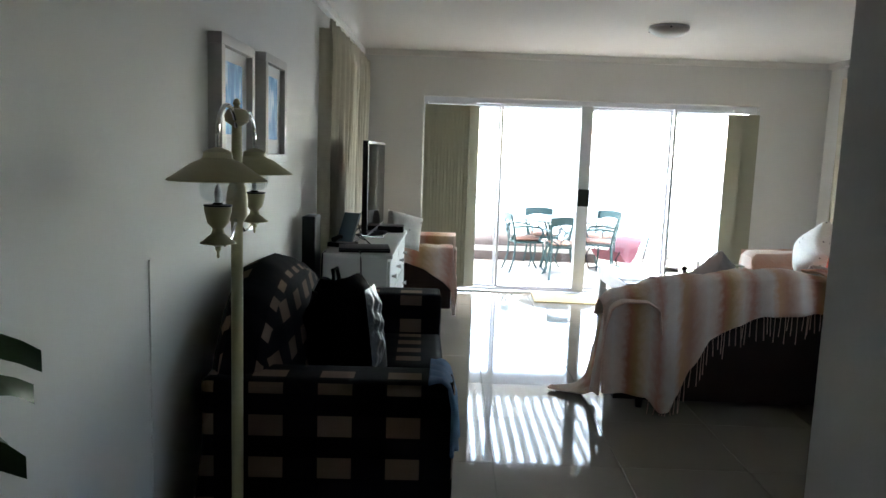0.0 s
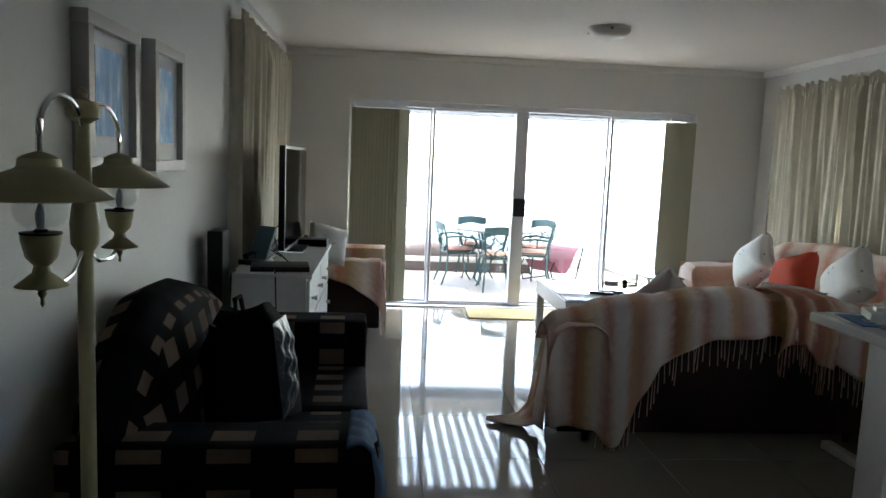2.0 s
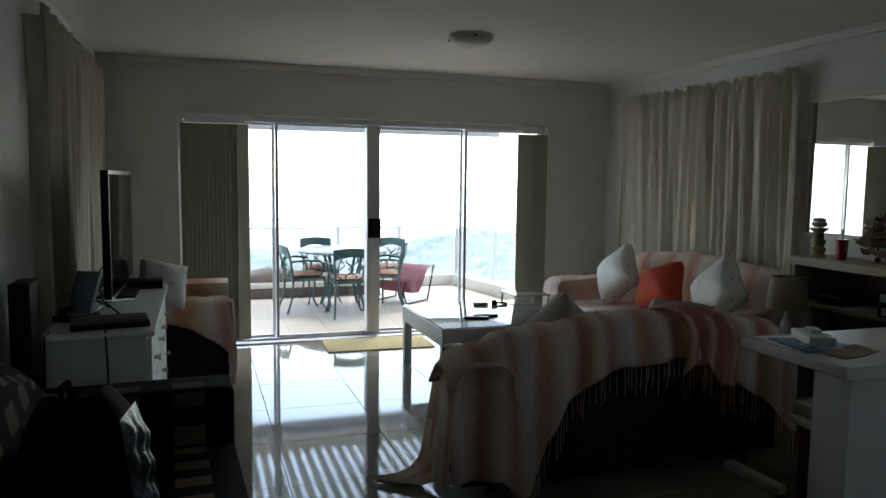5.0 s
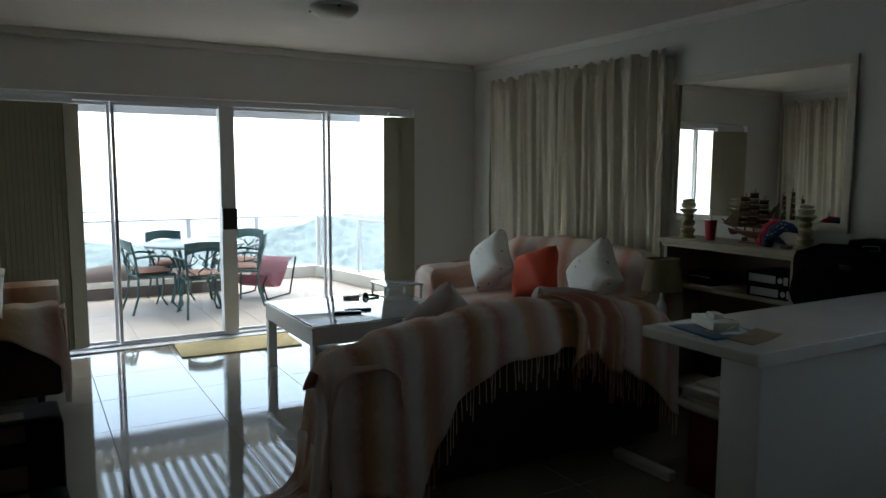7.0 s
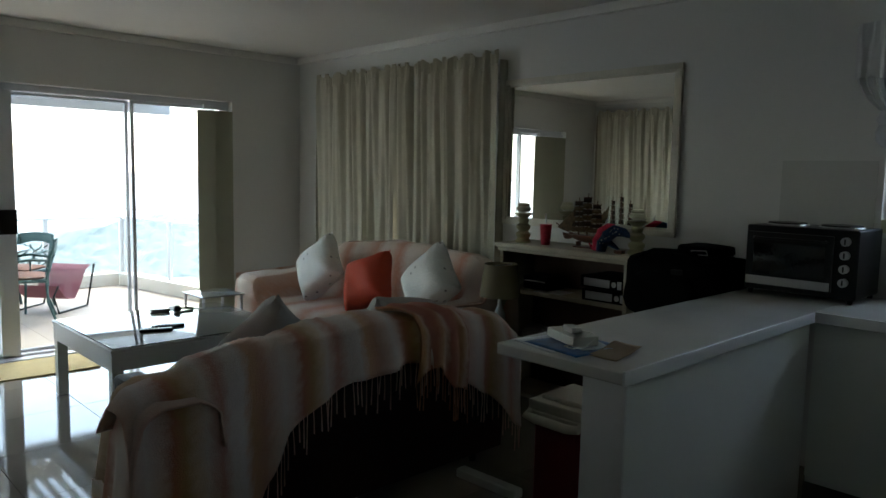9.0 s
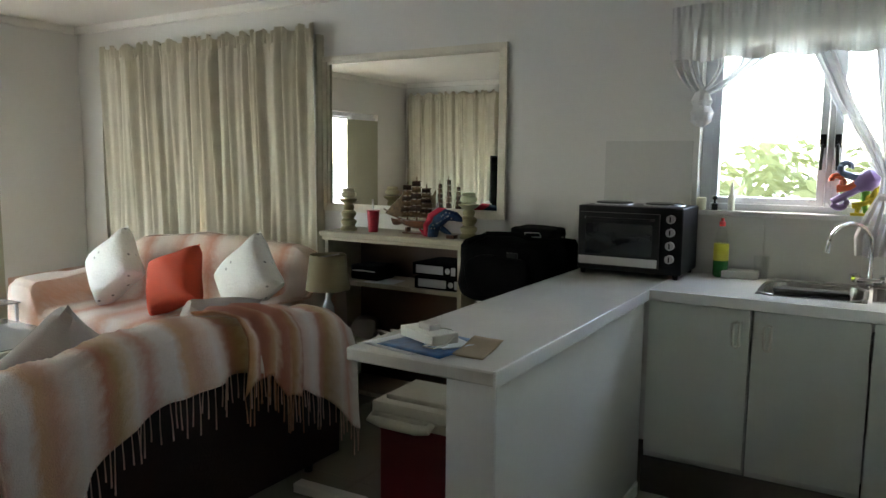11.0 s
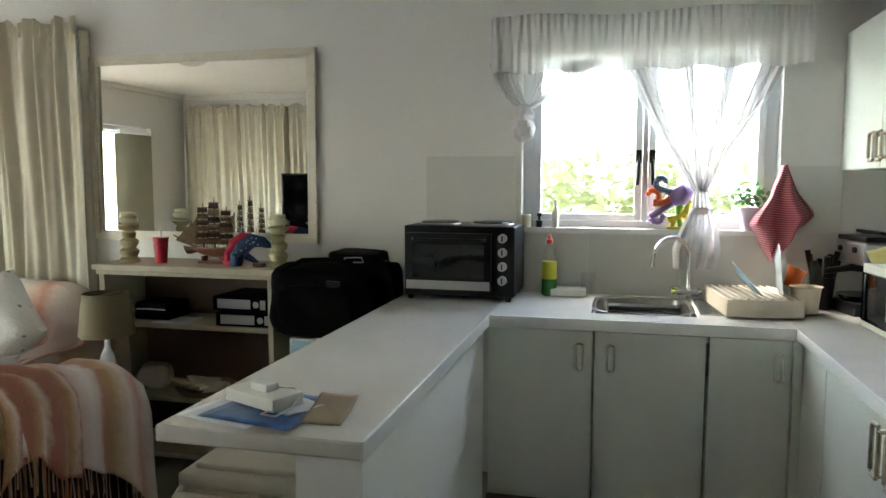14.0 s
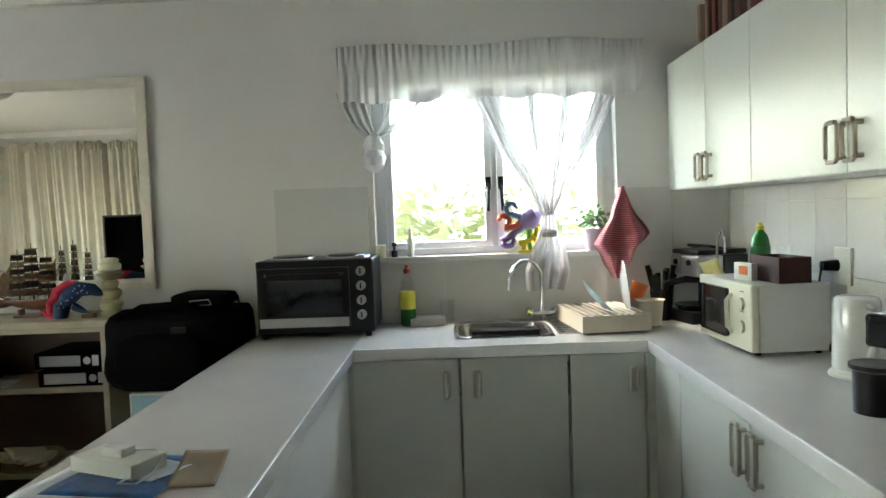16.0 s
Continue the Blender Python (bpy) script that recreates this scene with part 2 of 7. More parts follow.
def tube(points, r, seg=8, bm=None):
    bm = bm or bmesh.new()
    pts = [Vector(p) for p in points]
    rings = []
    for i, p in enumerate(pts):
        d = (pts[min(i + 1, len(pts) - 1)] - pts[max(i - 1, 0)]).normalized()
        up = Vector((0, 0, 1)) if abs(d.z) < 0.9 else Vector((1, 0, 0))
        a = d.cross(up).normalized()
        b = d.cross(a).normalized()
        rr = r[i] if isinstance(r, (list, tuple)) else r
        rings.append([bm.verts.new(p + rr * (math.cos(2 * math.pi * k / seg) * a + math.sin(2 * math.pi * k / seg) * b)) for k in range(seg)])
    for a, b in zip(rings, rings[1:]):
        for k in range(seg):
            bm.faces.new((a[k], a[(k + 1) % seg], b[(k + 1) % seg], b[k]))
    bm.faces.new(rings[0][::-1])
    bm.faces.new(rings[-1])
    return bm


def arc(cx, cy, r, a0, a1, n=10):
    return [(cx + r * math.cos(radians(a0 + (a1 - a0) * i / n)), cy + r * math.sin(radians(a0 + (a1 - a0) * i / n))) for i in range(n + 1)]


def grid(fn, nu, nv, us=1.0, vs=1.0, bm=None):
    """A sheet: fn(u, v) in 0..1 gives its places; UVs run to us, vs."""
    bm = bm or bmesh.new()
    lay = bm.loops.layers.uv.verify()
    vv = [[bm.verts.new(fn(i / nu, j / nv)) for j in range(nv + 1)] for i in range(nu + 1)]
    for i in range(nu):
        for j in range(nv):
            f = bm.faces.new((vv[i][j], vv[i + 1][j], vv[i + 1][j + 1], vv[i][j + 1]))
            for l, (a, b) in zip(f.loops, ((i, j), (i + 1, j), (i + 1, j + 1), (i, j + 1))):
                l[lay].uv = (a / nu * us, b / nv * vs)
    return bm


def box_uv(bm):
    lay = bm.loops.layers.uv.verify()
    bm.normal_update()
    for f in bm.faces:
        n = [abs(c) for c in f.normal]
        k = n.index(max(n))
        for l in f.loops:
            c = l.vert.co
            l[lay].uv = ((c.y, c.z), (c.x, c.z), (c.x, c.y))[k]
    return bm


def cushion(w, d, h, n=12, pinch=1.0):
    """A stuffed rectangle, lying flat, with soft corners."""
    bm = bmesh.new()
    for s in (1, -1):
        def fn(u, v):
            a, b = 2 * u - 1, 2 * v - 1
            k = max(0.0, (1 - a ** 4) * (1 - b ** 4)) ** 0.5
            q = 1 - 0.07 * pinch * (1 - abs(a) ** 2) * abs(b) ** 2
            q2 = 1 - 0.07 * pinch * (1 - abs(b) ** 2) * abs(a) ** 2
            return (a * w / 2 * q2, b * d / 2 * q, s * h / 2 * k * (1 + 0.08 * math.sin(5 * a + 3 * b)))
        grid(fn, n, n, w, d, bm)
    bmesh.ops.remove_doubles(bm, verts=bm.verts, dist=0.0005)
    bmesh.ops.recalc_face_normals(bm, faces=bm.faces)
    return bm


def part(name, bm, material, parent=None, label="", smooth=True, at=None, rot=None, kind=""):
    me = bpy.data.meshes.new(name)
    bmesh.ops.recalc_face_normals(bm, faces=bm.faces)
    bm.to_mesh(me)
    bm.free()
    if smooth:
        me.shade_smooth()
        me.set_sharp_from_angle(angle=radians(35))
    me.materials.append(material if not isinstance(material, str) else M[material])
    ob = new(name, me)
    if parent is not None:
        ob.parent = parent
    if at is not None or rot is not None:
        ob.matrix_local = pose(*(at or (0, 0, 0)), *(rot or (0, 0, 0)))
    return tagged(ob, label, "", "", kind)


def thing(name, at, label, category, group="", rz=0.0, rx=0.0, ry=0.0):
    ob = new(name)
    ob.empty_display_size = 0.1
    ob.matrix_world = pose(*at, rx, ry, rz)
    return tagged(ob, label, category, group)


def solo(name, bm, material, label, category, at=(0, 0, 0), rot=(0, 0, 0), group=""):
    ob = part(name, bm, material, None, label, at=at, rot=rot)
    return tagged(ob, "", category, group)


def setting(name, bm, material, label="", parent=None, smooth=False):
    return part(name, bm, material, parent, label, smooth=smooth, kind="structure")


# ---- structure ----
W, E, N, S, H, T = 0.0, 4.785, 11.136, 4.62, 2.46, 0.22
HX = 1.515          # side wall of the hall
BACK = -0.6
DX0, DX1, DZ = 0.66, 4.10, 2.015      # opening of the sliding doors
KY0, KY1, KZ0, KZ1 = 5.135, 6.248, 1.20, 2.06   # kitchen window
CY0, CY1, CZ0, CZ1 = 8.85, 10.5, 0.95, 2.1     # window behind the curtain


def wall_x(name, x0, x1, y0, y1, holes, label):
    """A wall along y with openings (y0, y1, z0, z1), in order."""
    bm, y = bmesh.new(), y0
    for a, b, c, d in holes:
        box(x0, x1, y, a, 0, H, bm=bm)
        box(x0, x1, a, b, 0, c, bm=bm)
        box(x0, x1, a, b, d, H, bm=bm)
        y = b
    box(x0, x1, y, y1, 0, H, bm=bm)
    return setting(name, bm, "wall", label)


wall_west = wall_x("wall_west", -T, 0, BACK, N + T, [(8.95, 10.35, 0.9, 2.1)], "smooth white-painted plaster wall")
wall_east = wall_x("wall_east", E, E + T, S, N + T, [(KY0, KY1, KZ0, KZ1), (CY0, CY1, CZ0, CZ1)], "smooth white-painted plaster wall")
bm = box(0, DX0, N, N + T, 0, H)
box(DX1, E, N, N + T, 0, H, bm=bm)
box(DX0, DX1, N, N + T, DZ, H, bm=bm)
wall_north = setting("wall_north", bm, "wall", "white-painted plaster wall round the sliding doors")
wall_south = setting("wall_south", box(HX, E + T, S - T, S, 0, H), "wall", "white-painted kitchen wall")
wall_hall = setting("wall_hall", box(HX, HX + 0.12, BACK, S - T, 0, H), "wall", "grey-white hall wall")
wall_back = setting("wall_back", box(-T, HX + 0.12, BACK - T, BACK, 0, H), "wall", "plain white end wall of the hall")
ceiling = setting("ceiling", box(-T, E + T, BACK - T, N + T, H, H + 0.2), "ceiling", "matt white plaster ceiling")
for nm, b in (("cornice", box(0, 0.05, BACK, N, H - 0.06, H, 0.02)), ("cornice", box(E - 0.05, E, S, N, H - 0.06, H, 0.02)), 
              ("cornice", box(HX, E - 0.05, S, S + 0.05, H - 0.06, H, 0.02)), ("cornice", box(0.05, E - 0.05, N - 0.05, N, H - 0.06, H, 0.02))):
    setting(nm, b, "ceiling", "white coved plaster cornice", smooth=True)
for b in (box(0, 0.012, BACK, 5.82, 0, 0.07, 0.003), box(0, 0.012, 5.85, N, 0, 0.07, 0.003), box(E - 0.012, E, 6.8, N, 0, 0.07, 0.003), box(0.012, DX0, N - 0.012, N, 0, 0.07, 0.003), box(DX1, E - 0.012, N - 0.012, N, 0, 0.07, 0.003)):
    setting("baseboard", b, "trim", "low white skirting board")
setting("wall_strip", box(0, 0.006, 5.828, 5.843, 0, 1.06, 0.002), "wall", "thin raised upright strip in the wall's paint")
floor = setting("floor", box(-T, E + T, BACK - T, N + T, -0.2, -0.008), "grout", "beige cement bed and joints")

# ---- sliding doors ----
GY = N + 0.12
door_1 = thing("door_1", (0, 0, 0), "white aluminium sliding glass doors, closed, with a dark lock", "sliding door")
door_1["kind"] = "structure"
bm = box(DX0, DX1, GY - 0.05, GY + 0.05, DZ - 0.05, DZ - 0.002, 0.004)
box(DX0, DX1, GY - 0.05, GY + 0.05, 0.0, 0.028, 0.004, bm=bm)
box(DX0, DX0 + 0.04, GY - 0.05, GY + 0.05, 0.028, DZ - 0.05, 0.004, bm=bm)
box(DX1 - 0.04, DX1, GY - 0.05, GY + 0.05, 0.028, DZ - 0.05, 0.004, bm=bm)
part("door_frame", bm, "alu", door_1)


def door_leaf(x0, x1, y, parent):
    fr = box(x0, x0 + 0.055, y - 0.018, y + 0.018, 0.03, DZ - 0.052, 0.004)
    box(x1 - 0.055, x1, y - 0.018, y + 0.018, 0.03, DZ - 0.052, 0.004, bm=fr)
    box(x0 + 0.055, x1 - 0.055, y - 0.018, y + 0.018, 0.03, 0.075, 0.004, bm=fr)
    box(x0 + 0.055, x1 - 0.055, y - 0.018, y + 0.018, DZ - 0.1, DZ - 0.052, 0.004, bm=fr)
    leaf = part("door_leaf", fr, "alu", parent)
    g = part("pane", box(x0 + 0.055, x1 - 0.055, y - 0.003, y + 0.003, 0.075, DZ - 0.1), "glass", leaf, smooth=False)
    g.visible_shadow = False


def thin_leaf(x0, x1, y, parent):
    fr = box(x0, x1, y - 0.012, y + 0.012, 0.03, 0.05, 0.003)
    box(x0, x1, y - 0.012, y + 0.012, DZ - 0.075, DZ - 0.052, 0.003, bm=fr)
    box(x0, x0 + 0.026, y - 0.012, y + 0.012, 0.05, DZ - 0.075, 0.003, bm=fr)
    box(x1 - 0.026, x1, y - 0.012, y + 0.012, 0.05, DZ - 0.075, 0.003, bm=fr)
    leaf = part("fixed_leaf", fr, "alu", parent)
    g = part("pane", box(x0 + 0.018, x1 - 0.018, y - 0.003, y + 0.003, 0.05, DZ - 0.075), "glass", leaf, smooth=False)
    g.visible_shadow = False


thin_leaf(0.71, 1.465, GY + 0.028, door_1)
thin_leaf(1.465, 2.35, GY - 0.028, door_1)
thin_leaf(2.35, 3.26, GY + 0.028, door_1)
thin_leaf(3.26, 4.06, GY - 0.028, door_1)
part("meeting_stile", box(2.290, 2.413, GY - 0.07, GY + 0.045, 0.03, DZ - 0.052, 0.008), "alu", door_1)
part("lock", box(2.290, 2.413, GY - 0.11, GY - 0.07, 0.93, 1.11, 0.012), "dark", door_1, "black plastic lock case")
part("door_track", box(DX0 + 0.002, DX1 - 0.002, N - 0.03, GY - 0.05, 0.001, 0.012, 0.003), "alu", door_1)


def blind_stack(x0, x1, n, turn, label):
    t = thing("vertical_blind", ((x0 + x1) / 2, N + 0.02, 0), label, "blind", "blinds of the sliding doors")
    for i in range(n):
        x = x0 + (x1 - x0) * (i + 0.5) / n - (x0 + x1) / 2
        b = box(-0.002, 0.002, -0.062, 0.062, 0.04, 1.93, 0.0)
        part("vane", b, "blind", t, at=(x, 0, 0), rot=(0, 0, turn + random.uniform(-3, 3)))
    part("top_rail", box(x0 - (x0 + x1) / 2, x1 - (x0 + x1) / 2, -0.02, 0.02, 1.935, 1.975, 0.004), "alu", t)


blind_stack(0.71, 1.20, 14, -62, "drawn-back olive-beige vertical blind before the sliding doors")
blind_stack(3.84, 4.06, 7, 70, "narrow drawn-back olive-beige vertical blind at the doors' edge")

# ---- windows ----


def small_window(name, x, y0, y1, z0, z1, label):
    w = thing(name, (0, 0, 0), label, "window")
    w["kind"] = "structure"
    ym = (y0 + y1) / 2
    fr = box(x - 0.03, x + 0.03, y0 + 0.001, y0 + 0.05, z0 + 0.001, z1 - 0.001, 0.004)
    box(x - 0.03, x + 0.03, y1 - 0.05, y1 - 0.001, z0 + 0.001, z1 - 0.001, 0.004, bm=fr)
    for a, b in ((z0 + 0.001, z0 + 0.035), (z1 - 0.035, z1 - 0.001)):
        box(x - 0.03, x + 0.03, y0 + 0.05, y1 - 0.05, a, b, 0.004, bm=fr)
    box(x - 0.03, x + 0.03, ym - 0.012, ym + 0.012, z0 + 0.035, z1 - 0.035, 0.003, bm=fr)
    part("window_frame", fr, "alu", w)
    for a, b in ((y0 + 0.05, ym - 0.012), (ym + 0.012, y1 - 0.05)):
        s = box(x - 0.045, x + 0.01, a + 0.002, a + 0.034, z0 + 0.037, z1 - 0.037, 0.004)
        box(x - 0.045, x + 0.01, b - 0.034, b - 0.002, z0 + 0.037, z1 - 0.037, 0.004, bm=s)
        box(x - 0.045, x + 0.01, a + 0.034, b - 0.034, z0 + 0.037, z0 + 0.067, 0.004, bm=s)
        box(x - 0.045, x + 0.01, a + 0.034, b - 0.034, z1 - 0.067, z1 - 0.037, 0.004, bm=s)
        sash = part("sash", s, "alu", w)
        p = part("pane", box(x - 0.02, x - 0.015, a + 0.034, b - 0.034, z0 + 0.067, z1 - 0.067), "glass", sash, smooth=False)
        p.visible_shadow = False
    return w


window_1 = small_window("window_1", E + 0.1, KY0, KY1, KZ0, KZ1, "white aluminium kitchen window with two side-hung sashes")
for s in (-1, 1):
    y = (KY0 + KY1) / 2 + s * 0.03
    b = box(E + 0.03, E + 0.055, y - 0.013, y + 0.013, 1.50, 1.56, 0.004)
    tube([(E + 0.03, y, 1.53), (E + 0.015, y, 1.51), (E + 0.012, y + s * 0.004, 1.40)], 0.008, bm=b)
    part("window_handle", b, "dark", window_1, "dark grey metal sash handle")
part("window_sill", box(E - 0.015, E + 0.068, KY0 + 0.002, KY1 + 0.03, KZ0 - 0.02, KZ0 + 0.004, 0.004), "trim", window_1)
window_2 = small_window("window_2", E + 0.1, CY0, CY1, CZ0, CZ1, "white window behind the closed cream curtains")
window_3 = small_window("window_3", -0.1, 9.1, 10.2, 0.9, 2.1, "white window behind the closed cream curtains")


def lerp(table, x):
    for (a, va), (b, vb) in zip(table, table[1:]):
        if x <= b:
            k = max(0.0, (x - a) / (b - a))
            k = k * k * (3 - 2 * k) * 0.5 + k * 0.5
            return va + (vb - va) * k
    return table[-1][1]


def along(pts, t):
    """A place on a polyline of (a, b) at t in 0..1 of its length."""
    ls = [math.dist(p, q) for p, q in zip(pts, pts[1:])]
    d = t * sum(ls)
    for (p, q), l in zip(zip(pts, pts[1:]), ls):
        if d <= l + 1e-9:
            k = d / l if l else 0
            return tuple(a + (b - a) * k for a, b in zip(p, q))
        d -= l
    return pts[-1]


def fringe(spots, length, seed=1):
    rnd = random.Random(seed)
    bm = bmesh.new()
    for p in spots:
        l = length * rnd.uniform(0.6, 1.25)
        sx, sy = rnd.uniform(-0.008, 0.008), rnd.uniform(-0.006, 0.006)
        z1 = max(0.012, p[2] - l)
        tube([(p[0], p[1], p[2] + 0.01), (p[0] + sx * 0.5, p[1] + sy, (p[2] + z1) / 2), (p[0] + sx, p[1] + sy, z1)], [0.0016, 0.0022, 0.0030], 5, bm)
    return bm


# ---- balcony ----
BZ = -0.13
balcony_floor = setting("balcony_floor", box(-1.2, 5.6, N + T, 15.3, BZ - 0.25, BZ - 0.008), "render", "cement bed of the balcony")


def span(p, q, w, z0, z1, bevel=0.0):
    """A block on the line p to q, of width w to its outer side."""
    (x0, y0), (x1, y1) = p, q
    l = math.hypot(x1 - x0, y1 - y0)
    bm = box(0, l, 0, w, z0, z1, bevel)
    bm.transform(Matrix.Translation((x0, y0, 0)) @ Matrix.Rotation(math.atan2(y1 - y0, x1 - x0), 4, "Z"))
    return bm


CN = (4.52, 15.08)
CE = (5.02, 12.0)
setting("balcony_curb", span((-1.2, 15.08), CN, 0.2, BZ, 0.03, 0.01), "render", "low cream rendered balcony curb", smooth=True)
setting("balcony_curb", span(CN, CE, 0.2, BZ, 0.03, 0.01), "render", "low cream rendered balcony curb", smooth=True)
setting("balcony_curb", span(CE, (5.02, N + T), 0.2, BZ, 0.03, 0.01), "render", "low cream rendered balcony curb", smooth=True)
balustrade = thing("balustrade", (0, 0, 0), "glass balustrade with white metal posts and handrail", "balustrade")


def rail_run(p, q, n):
    (x0, y0), (x1, y1) = p, q
    l = math.hypot(x1 - x0, y1 - y0)
    a = math.degrees(math.atan2(y1 - y0, x1 - x0))
    for i in range(n + 1):
        k = i / n
        part("post", box(-0.03, 0.03, -0.02, 0.02, 0.03, 0.75, 0.004), "alu", balustrade, at=(x0 + (x1 - x0) * k, y0 + (y1 - y0) * k, 0), rot=(0, 0, a))
    for i in range(n):
        k = (i + 0.5) / n
        w = l / n / 2 - 0.045
        g = part("glass_panel", box(-w, w, -0.004, 0.004, 0.08, 0.74), "balglass", balustrade, at=(x0 + (x1 - x0) * k, y0 + (y1 - y0) * k, 0), rot=(0, 0, a), smooth=False)
        g.visible_shadow = False
    part("upper_rail", tube([(0, 0, 0.885), (l, 0, 0.885)], 0.009), "alu", balustrade, at=(x0, y0, 0), rot=(0, 0, a))
    part("handrail", box(0, l, -0.022, 0.022, 0.75, 0.775, 0.006), "alu", balustrade, at=(x0, y0, 0), rot=(0, 0, a))


rail_run((-0.95, 15.17), (4.6, 15.17), 6)
rail_run((4.63, 15.12), (5.12, 12.05), 3)
rail_run((5.12, 12.0), (5.12, N + T + 0.03), 1)
pergola = thing("balcony_roof", (0, 0, 0), "white slatted balcony roof on beams", "roof")
pergola["kind"] = "structure"
bm = box(-1.2, 5.35, 15.3, 15.42, 2.165, 2.36, 0.004)
M["beam"] = mat("grey_beam_paint", (0.34, 0.34, 0.36), 0.7, vary=0.05)
part("beam", bm, "beam", pergola)
part("beam", box(-1.2, 5.1, 14.6, 15.0, 2.27, 2.34, 0.004), "render", pergola)
for i in range(42):
    part("slat", box(-0.045, 0.045, N + T + 0.005, 15.298, 2.345, 2.37), "white", pergola, at=(-1.1 + i * 0.15, 0, 0), smooth=False)


def garden_chair(name, x, y, rz, seat_mat, label):
    c = thing(name, (x, y, BZ), label, "garden chair", "chairs round the garden table", rz=rz)
    part("seat", box(-0.2, 0.2, -0.2, 0.2, 0.40, 0.43, 0.012), "green_iron", c)
    part("cushion", cushion(0.38, 0.38, 0.06), seat_mat, c, at=(0, 0, 0.455))
    for sx in (-1, 1):
        part("leg", tube([(sx * 0.19, -0.19, 0.40), (sx * 0.2, -0.2, 0.25), (sx * 0.17, -0.17, 0.1), (sx * 0.22, -0.24, 0.0)], 0.013), "green_iron", c)
        part("leg", tube([(sx * 0.17, 0.19, 0.40), (sx * 0.18, 0.2, 0.2), (sx * 0.2, 0.27, 0.0)], 0.013), "green_iron", c)
        part("armrest", tube([(sx * 0.19, 0.21, 0.62), (sx * 0.26, 0.05, 0.64), (sx * 0.26, -0.12, 0.62), (sx * 0.24, -0.17, 0.55), (sx * 0.2, -0.12, 0.42)], 0.013), "green_iron", c)
        part("back_post", tube([(sx * 0.17, 0.19, 0.4), (sx * 0.19, 0.22, 0.6), (sx * 0.2, 0.27, 0.8)], 0.014), "green_iron", c)
    part("top_rail", grid(lambda u, v: (-0.21 + 0.42 * u, 0.27 + 0.03 * math.sin(math.pi * u) + 0.006 * (v > 0.5), 0.70 + 0.1 * v - 0.03 * (2 * u - 1) ** 2 * (1 - v) + 0.02 * math.sin(math.pi * u)), 10, 4), "green_iron", c)
    bm = bmesh.new()
    for sx in (-1, 1):
        tube([(sx * (0.02 + 0.05 * math.sin(a * 0.9)), 0.2 + 0.008 * a, 0.43 + 0.028 * a) for a in range(10)], 0.009, 6, bm)
        tube([(sx * (0.13 - 0.05 * math.cos(a * 0.9)), 0.2 + 0.008 * a, 0.43 + 0.028 * a) for a in range(10)], 0.008, 6, bm)
    part("scrollwork", bm, "green_iron", c)
    return c


M["seat_pad"] = mat("faded_seat_cloth", (0.34, 0.17, 0.12), 0.9, vary=0.3, scale=30)
LBL = "green cast-metal garden chair with scroll back, on the tiled balcony"
garden_chair("garden_chair", 2.46, 12.98, 180, "seat_pad", LBL)
garden_chair("garden_chair", 2.02, 13.45, 100, "seat_pad", "green cast-metal garden chair turned sideways to the table")
garden_chair("garden_chair", 2.32, 14.1, 5, "seat_pad", LBL)
garden_chair("garden_chair", 2.98, 13.35, -105, "seat_pad", LBL)
garden_chair("garden_chair", 3.10, 14.0, -50, "seat_pad", LBL)
gt = thing("garden_table", (2.52, 13.6, BZ), "round green cast-metal garden table on the balcony", "garden table")
M["table_blue"] = mat("table_top_paint", (0.12, 0.17, 0.19), 0.3, vary=0.1)
part("tabletop", lathe([(0.0, 0.70), (0.54, 0.70), (0.56, 0.71), (0.56, 0.72), (0.54, 0.73), (0.0, 0.73)], 36), "table_blue", gt)
for k in range(4):
    a = radians(45 + 90 * k)
    part("leg", tube([(0.3 * math.cos(a), 0.3 * math.sin(a), 0.70), (0.2 * math.cos(a), 0.2 * math.sin(a), 0.4), (0.33 * math.cos(a), 0.33 * math.sin(a), 0.0)], 0.018), "green_iron", gt)
M["maroon"] = mat("maroon_sling", (0.30, 0.10, 0.12), 0.7, vary=0.15)
sc = thing("sling_chair", (3.38, 13.85, BZ), "low folding chair with maroon sling beside the garden table", "chair", rz=-50)
part("sling", grid(lambda u, v: (-0.25 + 0.5 * u, -0.3 + 0.6 * v, 0.3 - 0.18 * math.sin(math.pi * min(1, v * 1.2)) + 0.32 * max(0, v - 0.5)), 6, 12), "maroon", sc)
for sx in (-1, 1):
    part("frame", tube([(sx * 0.26, -0.3, 0.3), (sx * 0.26, -0.38, 0.2), (sx * 0.26, -0.3, 0.013), (sx * 0.26, 0.2, 0.013), (sx * 0.26, 0.35, 0.46)], 0.012), "dark", sc)
M["brown_cover"] = mat("brown_lounger_cloth", (0.10, 0.07, 0.06), 0.9, vary=0.2, scale=12)
sl = thing("sun_lounger", (2.0, 14.7, BZ), "low sun lounger, cream mattress, folded brown cover by the curb", "lounger")
part("base", box(-1.0, 1.2, -0.28, 0.28, 0.0, 0.13, 0.02), "brown_cover", sl)
part("mattress", box(-1.0, 1.2, -0.27, 0.27, 0.13, 0.21, 0.03), "render", sl, "cream mattress")
part("cover", grid(lambda u, v: (-1.0 + 2.1 * u, -0.25 + 0.5 * v, 0.212 + math.sin(math.pi * v) ** 0.5 * (0.03 + 0.13 * math.sin(math.pi * min(1, u * 1.1 + 0.12)) + 0.015 * math.sin(17 * u + 3 * v))), 40, 10), "brown_cover", sl, "folded brown cover")

